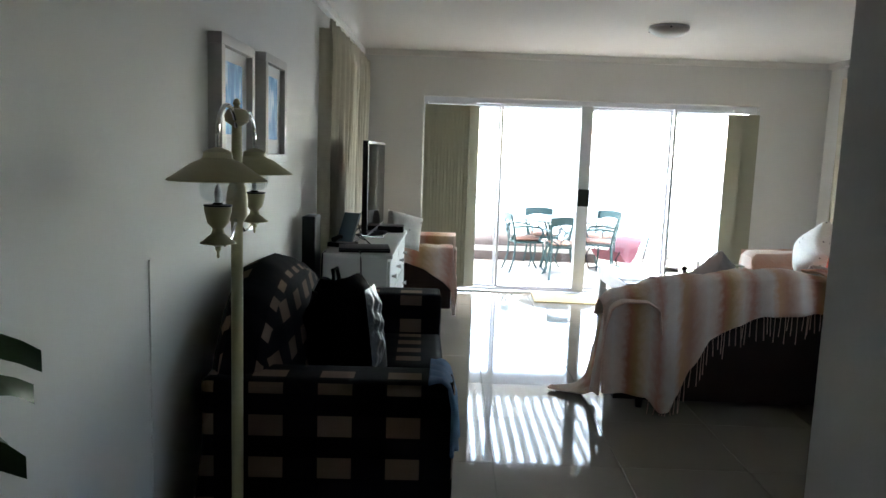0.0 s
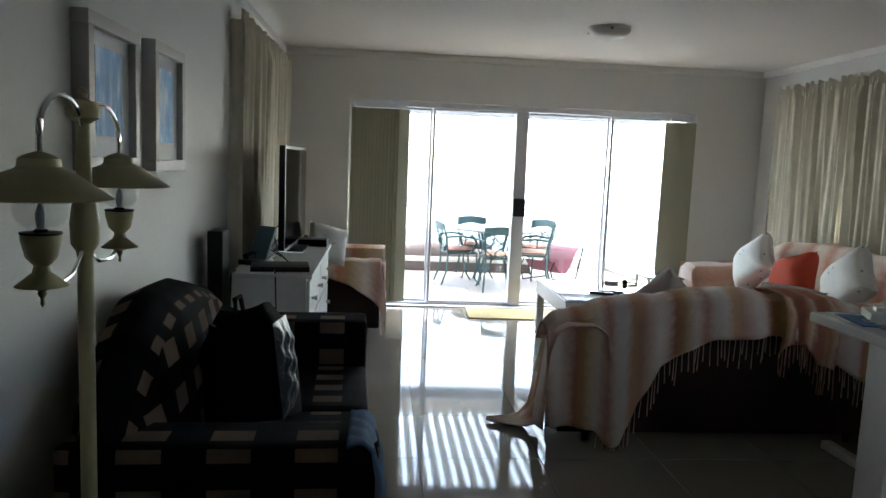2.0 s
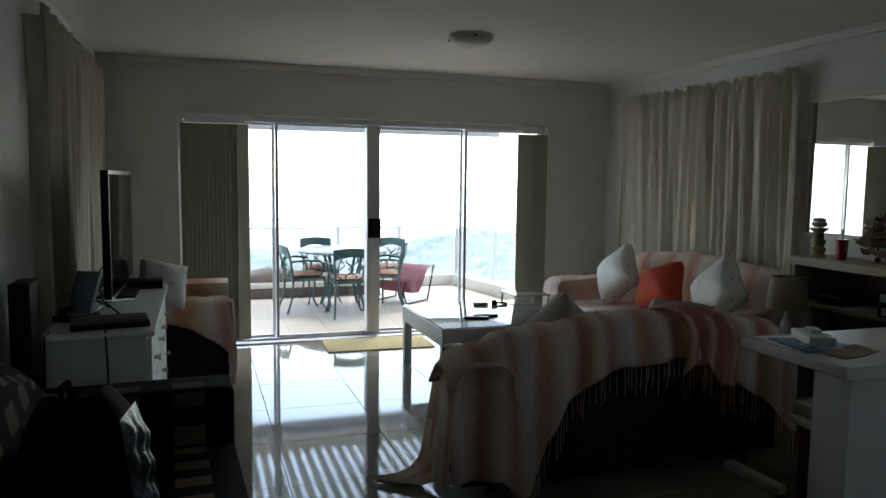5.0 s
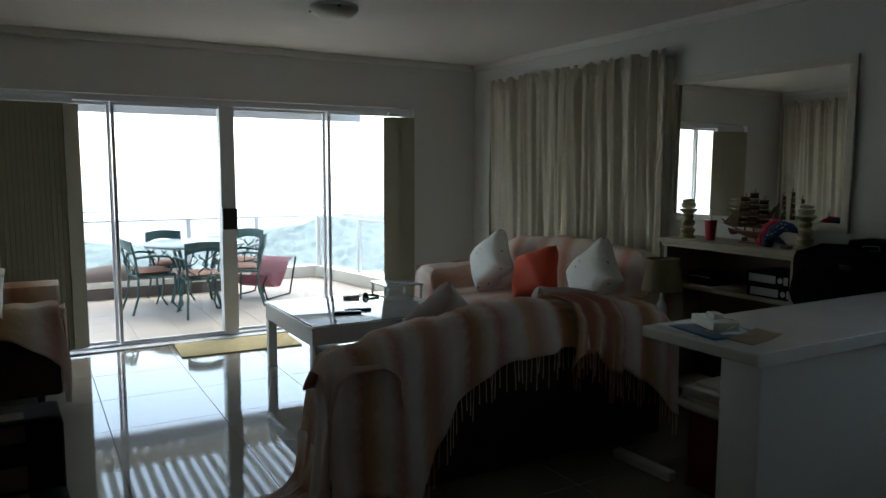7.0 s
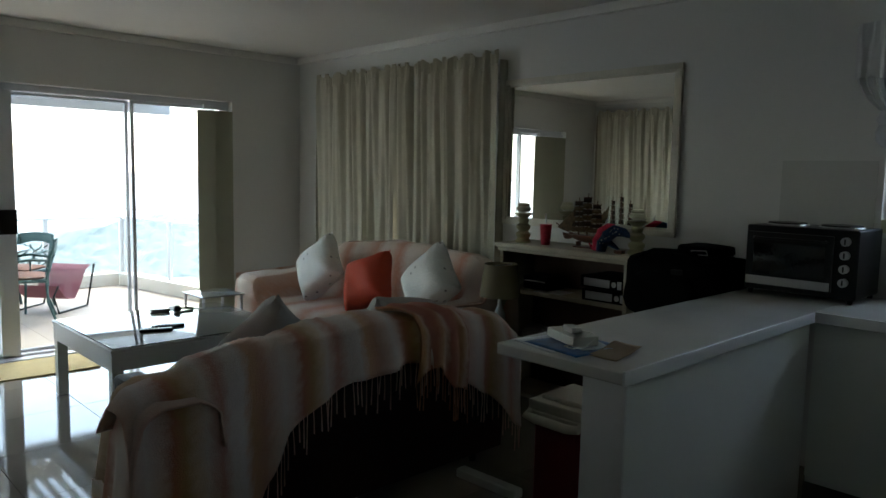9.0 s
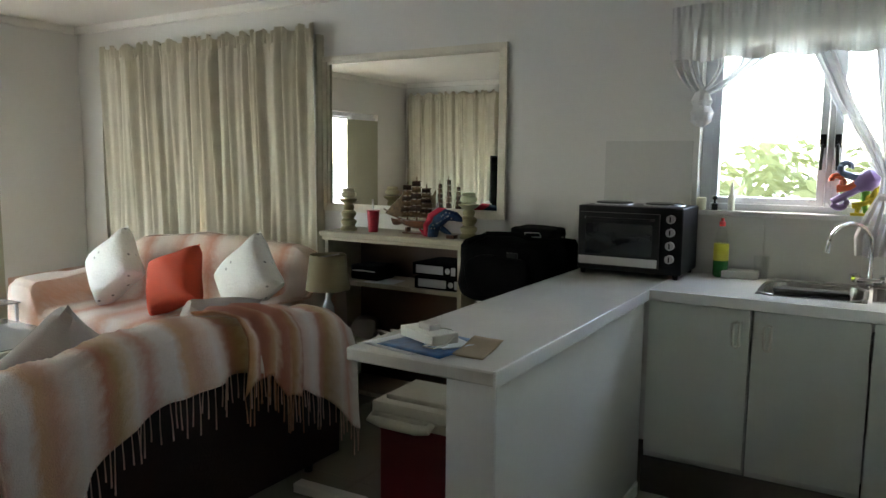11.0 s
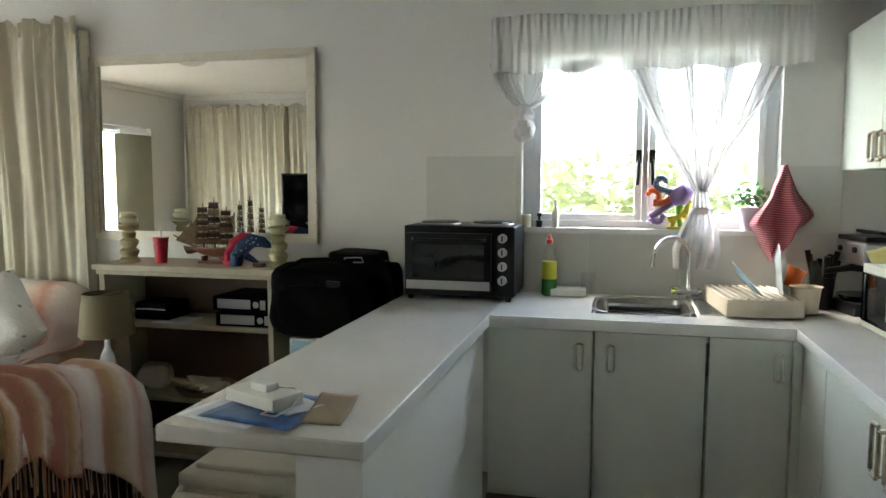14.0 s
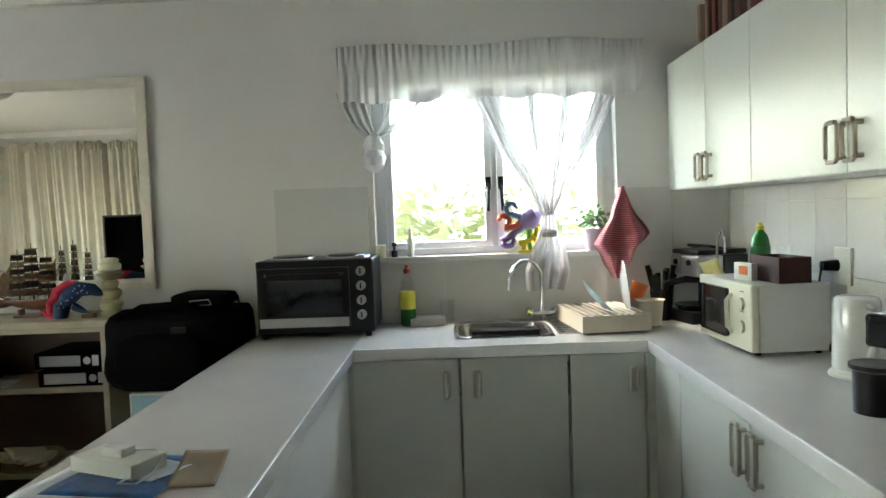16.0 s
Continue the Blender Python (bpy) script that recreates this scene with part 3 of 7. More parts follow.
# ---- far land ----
# distance haze is put into the sea's pale grey base colour
M["sea"] = mat("haze_toned_sea", (0.50, 0.49, 0.47), 0.95, vary=0.05, scale=0.002, grain=0.05, bump=0)
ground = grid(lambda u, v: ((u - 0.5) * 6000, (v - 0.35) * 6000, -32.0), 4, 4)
setting("ground", ground, "sea", "sea below, out to the horizon, painted pale for haze")


def canopy(u, v):
    x, y = -60 + 300 * u, 45 + 260 * v
    n = noise.noise(Vector((x * 0.02, y * 0.02, 0))) * 7 + noise.noise(Vector((x * 0.12, y * 0.12, 3))) * 2.4 + noise.noise(Vector((x * 0.4, y * 0.4, 7))) * 1.0
    rise = 7 * max(0.0, min(1.0, (x - 0.15 * y) / 70)) + 0.004 * (y - 45)
    return (x, y, -29 + rise + n)


hills = setting("far_woods", grid(canopy, 130, 110), "hill", "wooded hillside falling away beyond the balcony, haze painted into its green")
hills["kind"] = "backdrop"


def bush(name, x, y, z, r, label, seed, n=420, long=0.22):
    rnd = random.Random(seed)
    t = thing(name, (x, y, z), label, "shrub")
    part("trunk", tube([(0, 0, -0.5), (0.05, 0.02, 0.5 * r), (0.0, 0.05, r)], [0.08, 0.05, 0.02]), "leather", t)
    bm = bmesh.new()
    for _ in range(n):
        a, e, d = rnd.uniform(0, 2 * math.pi), rnd.uniform(-0.5, 1.3), rnd.uniform(0.45, 1.0) * r
        c = Vector((d * math.cos(a) * math.cos(e), d * math.sin(a) * math.cos(e), r * 0.6 + d * 0.8 * math.sin(e)))
        o = Vector((rnd.gauss(0, 1), rnd.gauss(0, 1), rnd.gauss(0.3, 0.6))).normalized()
        s = o.cross(Vector((rnd.random(), rnd.random(), 1))).normalized() * long * 0.18
        l = long * rnd.uniform(0.6, 1.3)
        vs = [bm.verts.new(c + q) for q in (-o * 0.0, o * l * 0.5 + s, o * l + Vector((0, 0, -0.15 * l)), o * l * 0.5 - s)]
        bm.faces.new(vs)
    part("foliage", bm, "shrubleaf", t, smooth=False, kind="stuff")


GS = -2.6
setting("garden_ground", grid(lambda u, v: (5.4 + 30 * u, -8 + 22 * v, GS - 0.4 * u), 4, 4), "leaf", "planted ground below the kitchen window")
for i, (x, y, z, r) in enumerate([(8.4, 6.9, -1.0, 1.9), (9.0, 5.0, -1.1, 1.9), (8.0, 3.6, -1.0, 1.8), (10.5, 8.6, -1.2, 2.2), (11.5, 5.9, -1.2, 2.2), (10.0, 1.8, -0.9, 2.2)]):
    bush("shrub", x, y, z, r, "tall green garden shrub outside the kitchen window", 20 + i, 2600, 0.24)

# ---- sofas ----


def blanket(name, fn, nu, nv, us, vs, parent, label, thick=0.008, m="throw"):
    ob = part(name, grid(fn, nu, nv, us, vs), m, parent, label)
    so = ob.modifiers.new("thickness", "SOLIDIFY")
    so.thickness, so.offset = thick, 1
    return ob


HEM = [(1.83, .13), (1.95, .11), (2.1, .10), (2.17, .03), (2.22, .04), (2.28, .13), (2.35, .28), (2.45, .43), (2.6, .52), (2.74, .60), (3.1, .60), (3.23, .57), (3.34, .49), (3.56, .36), (3.78, .17)]
TOP = [(1.83, .60), (1.9, .67), (2.05, .69), (2.12, .735), (2.2, .765), (2.35, .79), (2.6, .81), (2.9, .815), (3.1, .807), (3.4, .79), (3.6, .77), (3.7, .72), (3.78, .64)]
sofa = thing("sofa", (0, 0, 0), "dark brown leather sofa with its back to the kitchen", "sofa", "sofas")
part("base", box(2.06, 3.66, 7.6, 8.42, 0.07, 0.32, 0.03, 3), "leather", sofa)
part("seat_cushion", box(2.14, 2.79, 7.8, 8.45, 0.322, 0.44, 0.04, 3), "leather", sofa)
part("seat_cushion", box(2.80, 3.44, 7.8, 8.45, 0.322, 0.44, 0.04, 3), "leather", sofa)
bm = bmesh.new()
prof = []
NB = 26
rows_ = []
for i in range(NB + 1):
    x = 1.93 + (3.70 - 1.93) * i / NB
    zt = lerp(TOP, x) - 0.025
    ring = [(7.585, 0.07), (7.575, zt * 0.5), (7.59, zt - 0.07), (7.63, zt - 0.015), (7.70, zt), (7.77, zt - 0.03), (7.80, zt - 0.12), (7.82, 0.3), (7.82, 0.07)]
    rows_.append([bm.verts.new((x, a, b)) for a, b in ring])
for a, b in zip(rows_, rows_[1:]):
    for k in range(8):
        bm.faces.new((a[k], a[k + 1], b[k + 1], b[k]))
bm.faces.new(rows_[0])
bm.faces.new(rows_[-1][::-1])
part("backrest", bm, "leather", sofa)
for x0, x1, y1 in ((2.03, 2.15, 8.22), (3.48, 3.71, 8.47)):
    part("armrest", box(x0, x1, 7.825, y1, 0.07, 0.60, 0.05, 4), "leather", sofa)
for x in (2.1, 3.57):
    for y in (7.66, 8.36):
        part("foot", lathe([(0.02, 0), (0.028, 0.07)], 12, at=(x, y, 0)), "dark", sofa)
throw_m = thing("throw_blanket", (0, 0, 0), "peach, cream and rust striped fringed throw on the dark sofa", "throw", "throws")


def over_back(u, v):
    x = 1.84 + (3.785 - 1.84) * u
    zt, zh = lerp(TOP, x) + 0.006, lerp(HEM, x)
    pts = [(7.545, zh), (7.555, zt - 0.12), (7.585, zt - 0.03), (7.65, zt), (7.74, zt), (7.80, zt - 0.06), (7.835, 0.5), (8.05, 0.455), (8.3, 0.452)]
    y, z = along(pts, v)
    back = max(0.0, 1 - v * 2.2)
    f = 1 + 1.2 * max(0.0, 1 - u * 4)
    y -= back * f * (0.016 + 0.020 * math.sin(31 * u + 2.4 * math.sin(9 * u) + 2.5 * v) + 0.012 * math.sin(67 * u + 4 * v + 1.3)) + 0.008 * math.sin(13 * u - 14 * v) * back
    z += 0.010 * math.sin(23 * u + 9 * v) + 0.012 * abs(math.sin(17 * u - 7 * v + 0.6)) * (0.15 < v < 0.75) + 0.010 * math.sin(11 * u + 2.0) * (v > 0.3)
    if y > 7.84:
        x = min(max(x, 2.18), 3.46)
    if x < 2.2 and v < 0.5:
        y -= 0.025 * (2.2 - x) / 0.3 * math.sin(19 * x)
    return (x, y, z)


blanket("cloth", over_back, 150, 50, 2.1, 1.3, throw_m, "")
part("fringe", fringe([over_back(min(1.0, i / 84 + 0.004 * math.sin(i * 5)), 0.0) for i in range(12, 85)], 0.125, 4), "throw", throw_m, "cream and rust knotted fringe", kind="stuff")


def gathered(u, v):
    x = 3.04 + 0.30 * u + 0.03 * math.sin(4 * v)
    y, z = along([(7.50, 0.52 + 0.07 * math.sin(5 * u)), (7.515, 0.74), (7.56, lerp(TOP, x) + 0.012), (7.66, lerp(TOP, x) + 0.03), (7.76, lerp(TOP, x) + 0.02)], v)
    return (x, y - 0.018 * abs(math.sin(11 * u + 2 * v)) * (1 - v), z + 0.012 * math.sin(16 * u + 3 * v))


def over_end(u, v):
    y = 7.80 + 0.72 * u
    x, z = along([(3.452, 0.46), (3.458, 0.57), (3.50, 0.618), (3.60, 0.628), (3.69, 0.618), (3.738, 0.57), (3.75, 0.40), (3.76, 0.24)], v)
    fold = 0.018 * abs(math.sin(9 * u + 4 * v)) + 0.010 * math.sin(21 * u - 6 * v)
    drop = max(0.0, u - 0.965) * 2.5
    return (x + fold * 0.6 * (v > 0.6), y, max(0.2, z + 0.008 + fold * (v < 0.75) - drop))


blanket("cloth_end", over_end, 60, 40, 0.7, 0.8, throw_m, "pale rumpled end of the throw", m="cover")


M["rust"] = striped("rust_throw_cloth", [(0.0, (0.45, 0.16, 0.09)), (0.3, (0.55, 0.30, 0.15)), (0.5, (0.66, 0.46, 0.34)), (0.7, (0.42, 0.15, 0.10)), (1.0, (0.45, 0.16, 0.09))], 0.12, wobble=0.04, knit=0.7)
blanket("gathered_fold", gathered, 40, 30, 0.3, 0.6, throw_m, "rust and ochre gathered fold", m="rust")
part("fold_fringe", fringe([gathered(i / 17, 0.0) for i in range(18)], 0.13, 8), "rust", throw_m, "rust and cream knotted fringe", kind="stuff")


def over_arm(u, v):
    y = 7.515 + 0.50 * u
    low = 0.08 + 0.03 * math.sin(7 * u + 1)
    pts = [(1.845 - 0.02 * u, low), (1.86, 0.5), (1.885, 0.605), (1.95, 0.64), (2.08, 0.64), (2.145, 0.60), (2.16, 0.47)]
    x, z = along(pts, v)
    down = max(0.0, 1 - v * 2)
    x += 0.20 * max(0.0, y - 7.62) - down * (0.01 + 0.022 * math.sin(20 * u + 1.5 * v))
    if u > 0.86:
        z = min(z, 0.655 - 1.2 * (u - 0.86))
    return (x, y, z + 0.005 * math.sin(15 * u))


blanket("cloth_side", over_arm, 70, 30, 0.25, 0.9, throw_m, "")


def tail(u, v):
    x, z = along([(1.61, 0.018), (1.70, 0.02), (1.79, 0.03), (1.84, 0.07), (1.87, 0.18), (1.88, 0.26)], u)
    y = 7.90 - 0.10 * u + (v - 0.5) * (0.05 + 0.42 * u)
    return (x + 0.01 * math.sin(9 * v), y, z + 0.014 * math.sin(12 * v + 4 * u) ** 2)


blanket("trailing_corner", tail, 24, 14, 0.3, 0.3, throw_m, "peach corner trailing on the floor")

# east sofa
sofa2 = thing("sofa", (0, 0, 0), "brown sofa under a peach striped cover before the curtains", "sofa", "sofas")
TE = [(8.30, .80), (8.5, .90), (9.3, .925), (9.9, .88), (10.15, .78), (10.36, .66)]
part("base", box(3.80, 4.58, 8.32, 10.34, 0.07, 0.32, 0.03, 3), "leather", sofa2)
part("seat", box(3.78, 4.38, 8.52, 10.12, 0.322, 0.44, 0.04, 3), "leather", sofa2)
bm = bmesh.new()
rows_ = []
for i in range(25):
    y = 8.32 + 2.0 * i / 24
    zt = lerp(TE, y) - 0.03
    ring = [(4.36, 0.322), (4.38, zt - 0.12), (4.42, zt - 0.02), (4.48, zt), (4.56, zt - 0.03), (4.59, zt - 0.12), (4.59, 0.1)]
    rows_.append([bm.verts.new((a, y, b)) for a, b in ring])
for a, b in zip(rows_, rows_[1:]):
    for k in range(6):
        bm.faces.new((a[k], a[k + 1], b[k + 1], b[k]))
bm.faces.new(rows_[0])
bm.faces.new(rows_[-1][::-1])
part("backrest", bm, "leather", sofa2)
for y0, y1 in ((8.30, 8.51), (10.14, 10.36)):
    part("armrest", box(3.74, 4.355, y0, y1, 0.07, 0.60, 0.06, 4), "leather", sofa2)
for x in (3.85, 4.5):
    for y in (8.42, 10.25):
        part("foot", lathe([(0.02, 0), (0.028, 0.07)], 12, at=(x, y, 0)), "dark", sofa2)
throw_e = thing("throw_blanket", (0, 0, 0), "peach and cream striped cover on the sofa by the curtains", "throw", "throws")


def over_east(u, v):
    y = 8.275 + 2.125 * u
    zt = lerp(TE, y) + 0.008
    arm = max(0.0, min(1.0, (y - 10.05) / 0.09), min(1.0, (8.56 - y) / 0.08))
    seat = 0.455 + 0.165 * arm
    front = 3.745 - 0.02 * arm
    pts = [(front, 0.12), (front + 0.005, seat - 0.04), (front + 0.05, seat), (4.30, seat + 0.01), (4.345, seat + 0.06), (4.37, zt - 0.10), (4.42, zt - 0.01), (4.49, zt), (4.57, zt - 0.03), (4.61, zt - 0.2), (4.615, 0.5)]
    x, z = along(pts, v)
    w = 0.014 * math.sin(13 * u + 3 * v) + 0.008 * math.sin(37 * u + 5 * math.sin(6 * v))
    if y > 10.37:
        z = min(z, 0.63 - 4 * (y - 10.37))
    return (x - abs(w) * (1 - v), y, z + max(0, w) * 0.7)


blanket("cloth", over_east, 110, 60, 1.55, 1.7, throw_e, "", m="cover")
part("cloth_end", grid(lambda u, v: (3.745 + 0.86 * u, 8.258 + 0.06 * (1 - v) ** 5 - 0.012 * math.sin(14 * u) * v, 0.638 + 0.185 * max(0.0, min(1.0, (u - 0.64) / 0.12)) - 0.52 * v), 40, 12, 0.8, 0.5), "cover", throw_e)
part("cloth_end", grid(lambda u, v: (3.73 + 0.75 * u, 10.392 + 0.02 * math.sin(16 * u) * v, 0.63 - 0.5 * v + 0.03 * u), 40, 12, 0.8, 0.5), "cover", throw_e)


def pillow(name, at, size, rx, rz, spin, m, label):
    """Standing on its edge against a backrest: its face looks along rz."""
    ob = part(name, cushion(size, size, 0.21, 20, 1.6), m, None, label)
    ob.matrix_world = pose(*at, 0, 0, rz) @ pose(0, 0, 0, 90 - rx) @ pose(0, 0, 0, 0, 0, spin)
    return tagged(ob, "", "cushion", "cushions")


pillow("cushion", (4.13, 9.84, 0.70), 0.42, 22, -88, 42, "pillow", "white knitted cushion propped on the covered sofa")
pillow("cushion", (4.10, 9.20, 0.672), 0.39, 26, -84, 22, "red", "orange-red plain cushion leaning on the covered sofa")
pillow("cushion", (4.13, 8.60, 0.735), 0.42, 22, -94, 47, "pillow", "white knitted cushion near the table lamp")
M["greycloth"] = mat("grey_cushion_cloth", (0.42, 0.38, 0.36), 0.95, vary=0.1, grain=200, bump=0.2)
pillow("cushion", (2.62, 8.0, 0.66), 0.40, 25, 180, 40, "greycloth", "pale grey cushion on the dark sofa's seat")
pillow("cushion", (3.32, 8.0, 0.64), 0.40, 30, 175, 8, "greycloth", "pale grey cushion on the dark sofa's seat")

# north-west armchair
arm_chair = thing("armchair", (0, 0, 0), "brown armchair with a peach throw beyond the white chest", "armchair")
part("base", box(0.12, 0.95, 9.82, 10.85, 0.07, 0.32, 0.03, 3), "leather", arm_chair)
part("seat", box(0.33, 0.97, 10.03, 10.64, 0.322, 0.45, 0.05, 3), "leather", arm_chair)
part("backrest", box(0.10, 0.32, 9.83, 10.84, 0.322, 0.72, 0.07, 4), "leather", arm_chair)
for y0 in (9.80, 10.66):
    part("armrest", box(0.325, 1.0, y0, y0 + 0.21, 0.07, 0.60, 0.06, 4), "leather", arm_chair)
for x in (0.2, 0.88):
    for y in (9.9, 10.78):
        part("foot", lathe([(0.02, 0), (0.028, 0.07)], 12, at=(x, y, 0)), "dark", arm_chair)
throw_w = thing("throw_blanket", (0, 0, 0), "peach and cream throw hanging over the armchair's arms", "throw", "throws")


def over_near(u, v):
    x = 0.36 + 0.72 * u
    low = 0.50 - 0.34 * u ** 2.5
    pts = [(9.775, low), (9.775, 0.57), (9.80, 0.615), (9.9, 0.625), (10.0, 0.615), (10.03, 0.5), (10.2, 0.46)]
    y, z = along(pts, v)
    z -= max(0.0, x - 0.99) * 4.5 * min(1, v * 4 + 0.3)
    return (min(x, 1.02) + 0.02 * math.sin(9 * v + 20 * u) * (u > 0.9), y - 0.012 * math.sin(22 * u) * (1 - v), max(0.03, z + 0.004 * math.sin(25 * u)))


blanket("cloth", over_near, 40, 30, 0.4, 0.8, throw_w, "")


def over_front(u, v):
    return (1.015 + 0.02 * math.sin(14 * u + 2 * v), 9.77 + 0.30 * u, 0.61 - (0.48 - 0.12 * math.sin(3 * u)) * v - 0.02 * (2 * u - 1) ** 2)


blanket("cloth_front", over_front, 20, 24, 0.2, 0.5, throw_w, "")
blanket("cloth_far", lambda u, v: (0.4 + 0.63 * u, 10.63 + 0.27 * v, 0.615 + 0.025 * math.sin(math.pi * v) - 0.12 * (abs(2 * v - 1) > 0.9)), 20, 14, 0.3, 0.4, throw_w, "")
part("fringe", fringe([(1.02, 9.78 + 0.012 * i, 0.14) for i in range(24)], 0.10, 9), "throw", throw_w, kind="stuff")

# plaid sofa
_a = radians(2.2)
_px, _py = 0.93, 7.44
plaid = thing("plaid_sofa", (_px - _px * math.cos(_a) + _py * math.sin(_a), _py - _px * math.sin(_a) - _py * math.cos(_a), 0), "two-seat black and brown plaid sofa with a humped back", "sofa", "sofas", rz=2.2)


def pl(name, bm, label=""):
    return part(name, box_uv(bm), "plaid", plaid, label)


pl("base", box(0.08, 0.88, 5.98, 7.66, 0.05, 0.30, 0.03, 3))
pl("armrest", box(0.07, 0.94, 5.95, 6.17, 0.05, 0.645, 0.045, 4))
pl("armrest", box(0.07, 0.93, 7.45, 7.68, 0.05, 0.66, 0.045, 4))
pl("seat_cushion", box(0.30, 0.93, 6.18, 6.81, 0.302, 0.45, 0.045, 4))
pl("seat_cushion", box(0.30, 0.93, 6.82, 7.44, 0.302, 0.45, 0.045, 4))
bm = bmesh.new()
TP = [(5.93, .56), (6.0, .66), (6.15, .79), (6.35, .895), (6.6, .955), (6.9, .945), (7.3, .86), (7.55, .75), (7.72, .62)]
rows_ = []
for i in range(29):
    y = 5.95 + 1.74 * i / 28
    zt = lerp(TP, y)
    k = max(0.0, (6.5 - y) / 0.55) * 0.06
    ring = [(0.03, 0.05), (0.03 + k, zt - 0.10), (0.06 + k, zt - 0.03), (0.13 + k * 0.5, zt), (0.20, zt - 0.015), (0.26, zt - 0.07), (0.30, zt * 0.75), (0.34, 0.45), (0.34, 0.05)]
    rows_.append([bm.verts.new((a, y, b)) for a, b in ring])
for a, b in zip(rows_, rows_[1:]):
    for k in range(8):
        bm.faces.new((a[k], a[k + 1], b[k + 1], b[k]))
bm.faces.new(rows_[0])
bm.faces.new(rows_[-1][::-1])
pl("backrest", bm)
for x in (0.15, 0.85):
    for y in (6.05, 7.58):
        part("foot", lathe([(0.02, 0), (0.025, 0.05)], 12, at=(x, y, 0)), "dark", plaid)
M["denim"] = mat("blue_denim", (0.06, 0.12, 0.22), 0.9, vary=0.3, scale=18, grain=260, bump=0.4)


def denim(u, v):
    y = 5.90 + 0.27 * u
    x, z = along([(0.86, 0.657), (0.90, 0.657), (0.925, 0.635), (0.945, 0.56), (0.95, 0.40 + 0.05 * math.sin(7 * u))], v)
    return (x + 0.045 + 0.012 * math.sin(16 * u + 4 * v) * v, y + 0.01 * math.sin(9 * v), z + 0.008 * abs(math.sin(12 * u + 9 * v)))


dj = thing("jacket", (0, 0, 0), "crumpled blue denim garment hanging over the plaid sofa's arm", "clothing")
blanket("cloth", denim, 28, 30, 1, 1, dj, "", 0.012, "denim")
bp = thing("backpack", (0.53, 6.70, 0.452), "black backpack with clear plastic front, on the plaid sofa", "backpack", rz=-8, ry=-9)
M["greyclear"] = mat("grey_shiny_plastic", (0.014, 0.016, 0.018), 0.36, vary=0.3, scale=30, grain=60, bump=0.6)
body = bmesh.new()
for s in (-1, 1):
    grid(lambda u, v: ((2 * u - 1) * 0.18 * (1 - 0.3 * v ** 3), s * 0.16 * (1 - (2 * u - 1) ** 4) ** 0.5 * (1 - 0.5 * v ** 4), 0.43 * v - 0.03 * (2 * u - 1) ** 2 * v), 16, 16, 1, 1, body)
bmesh.ops.remove_doubles(body, verts=body.verts, dist=0.002)
part("body", body, "darkcloth", bp, rot=(0, 12, 90))
def crumple(u, v):
    a, b = 2 * u - 1, 2 * v - 1
    k = (1 - a ** 4) * (1 - b ** 4)
    return (0.155 + 0.03 * k + 0.012 * math.sin(11 * u + 7 * v) * math.sin(17 * v - 6 * u) * k, -0.05 + 0.085 * a + 0.02 * b, 0.20 + 0.17 * b)


part("front_pocket", grid(crumple, 26, 34), "greyclear", bp, "crumpled clear plastic pocket")
part("handle", tube([(-0.0, -0.04, 0.41), (0.0, -0.03, 0.46), (0.0, 0.03, 0.46), (0.0, 0.04, 0.41)], 0.010), "darkcloth", bp)
for s in (-1, 1):
    part("strap", tube([(-0.08, s * 0.07, 0.38), (-0.14, s * 0.08, 0.28), (-0.1, s * 0.09, 0.08)], 0.014), "darkcloth", bp)

# ---- curtains ----


def pleats(u, n, seed):
    w = u + 0.022 * math.sin(7.3 * u + seed) + 0.012 * math.sin(19 * u + 2 * seed)
    s = (0.65 + 0.35 * math.sin(11 * u + 3 * seed)) * math.sin(2 * math.pi * n * w) + 0.4 * math.sin(2 * math.pi * n * 1.63 * w + seed) + 0.35 * math.sin(2 * math.pi * n * 0.41 * u + 5 * seed)
    return s / 1.4


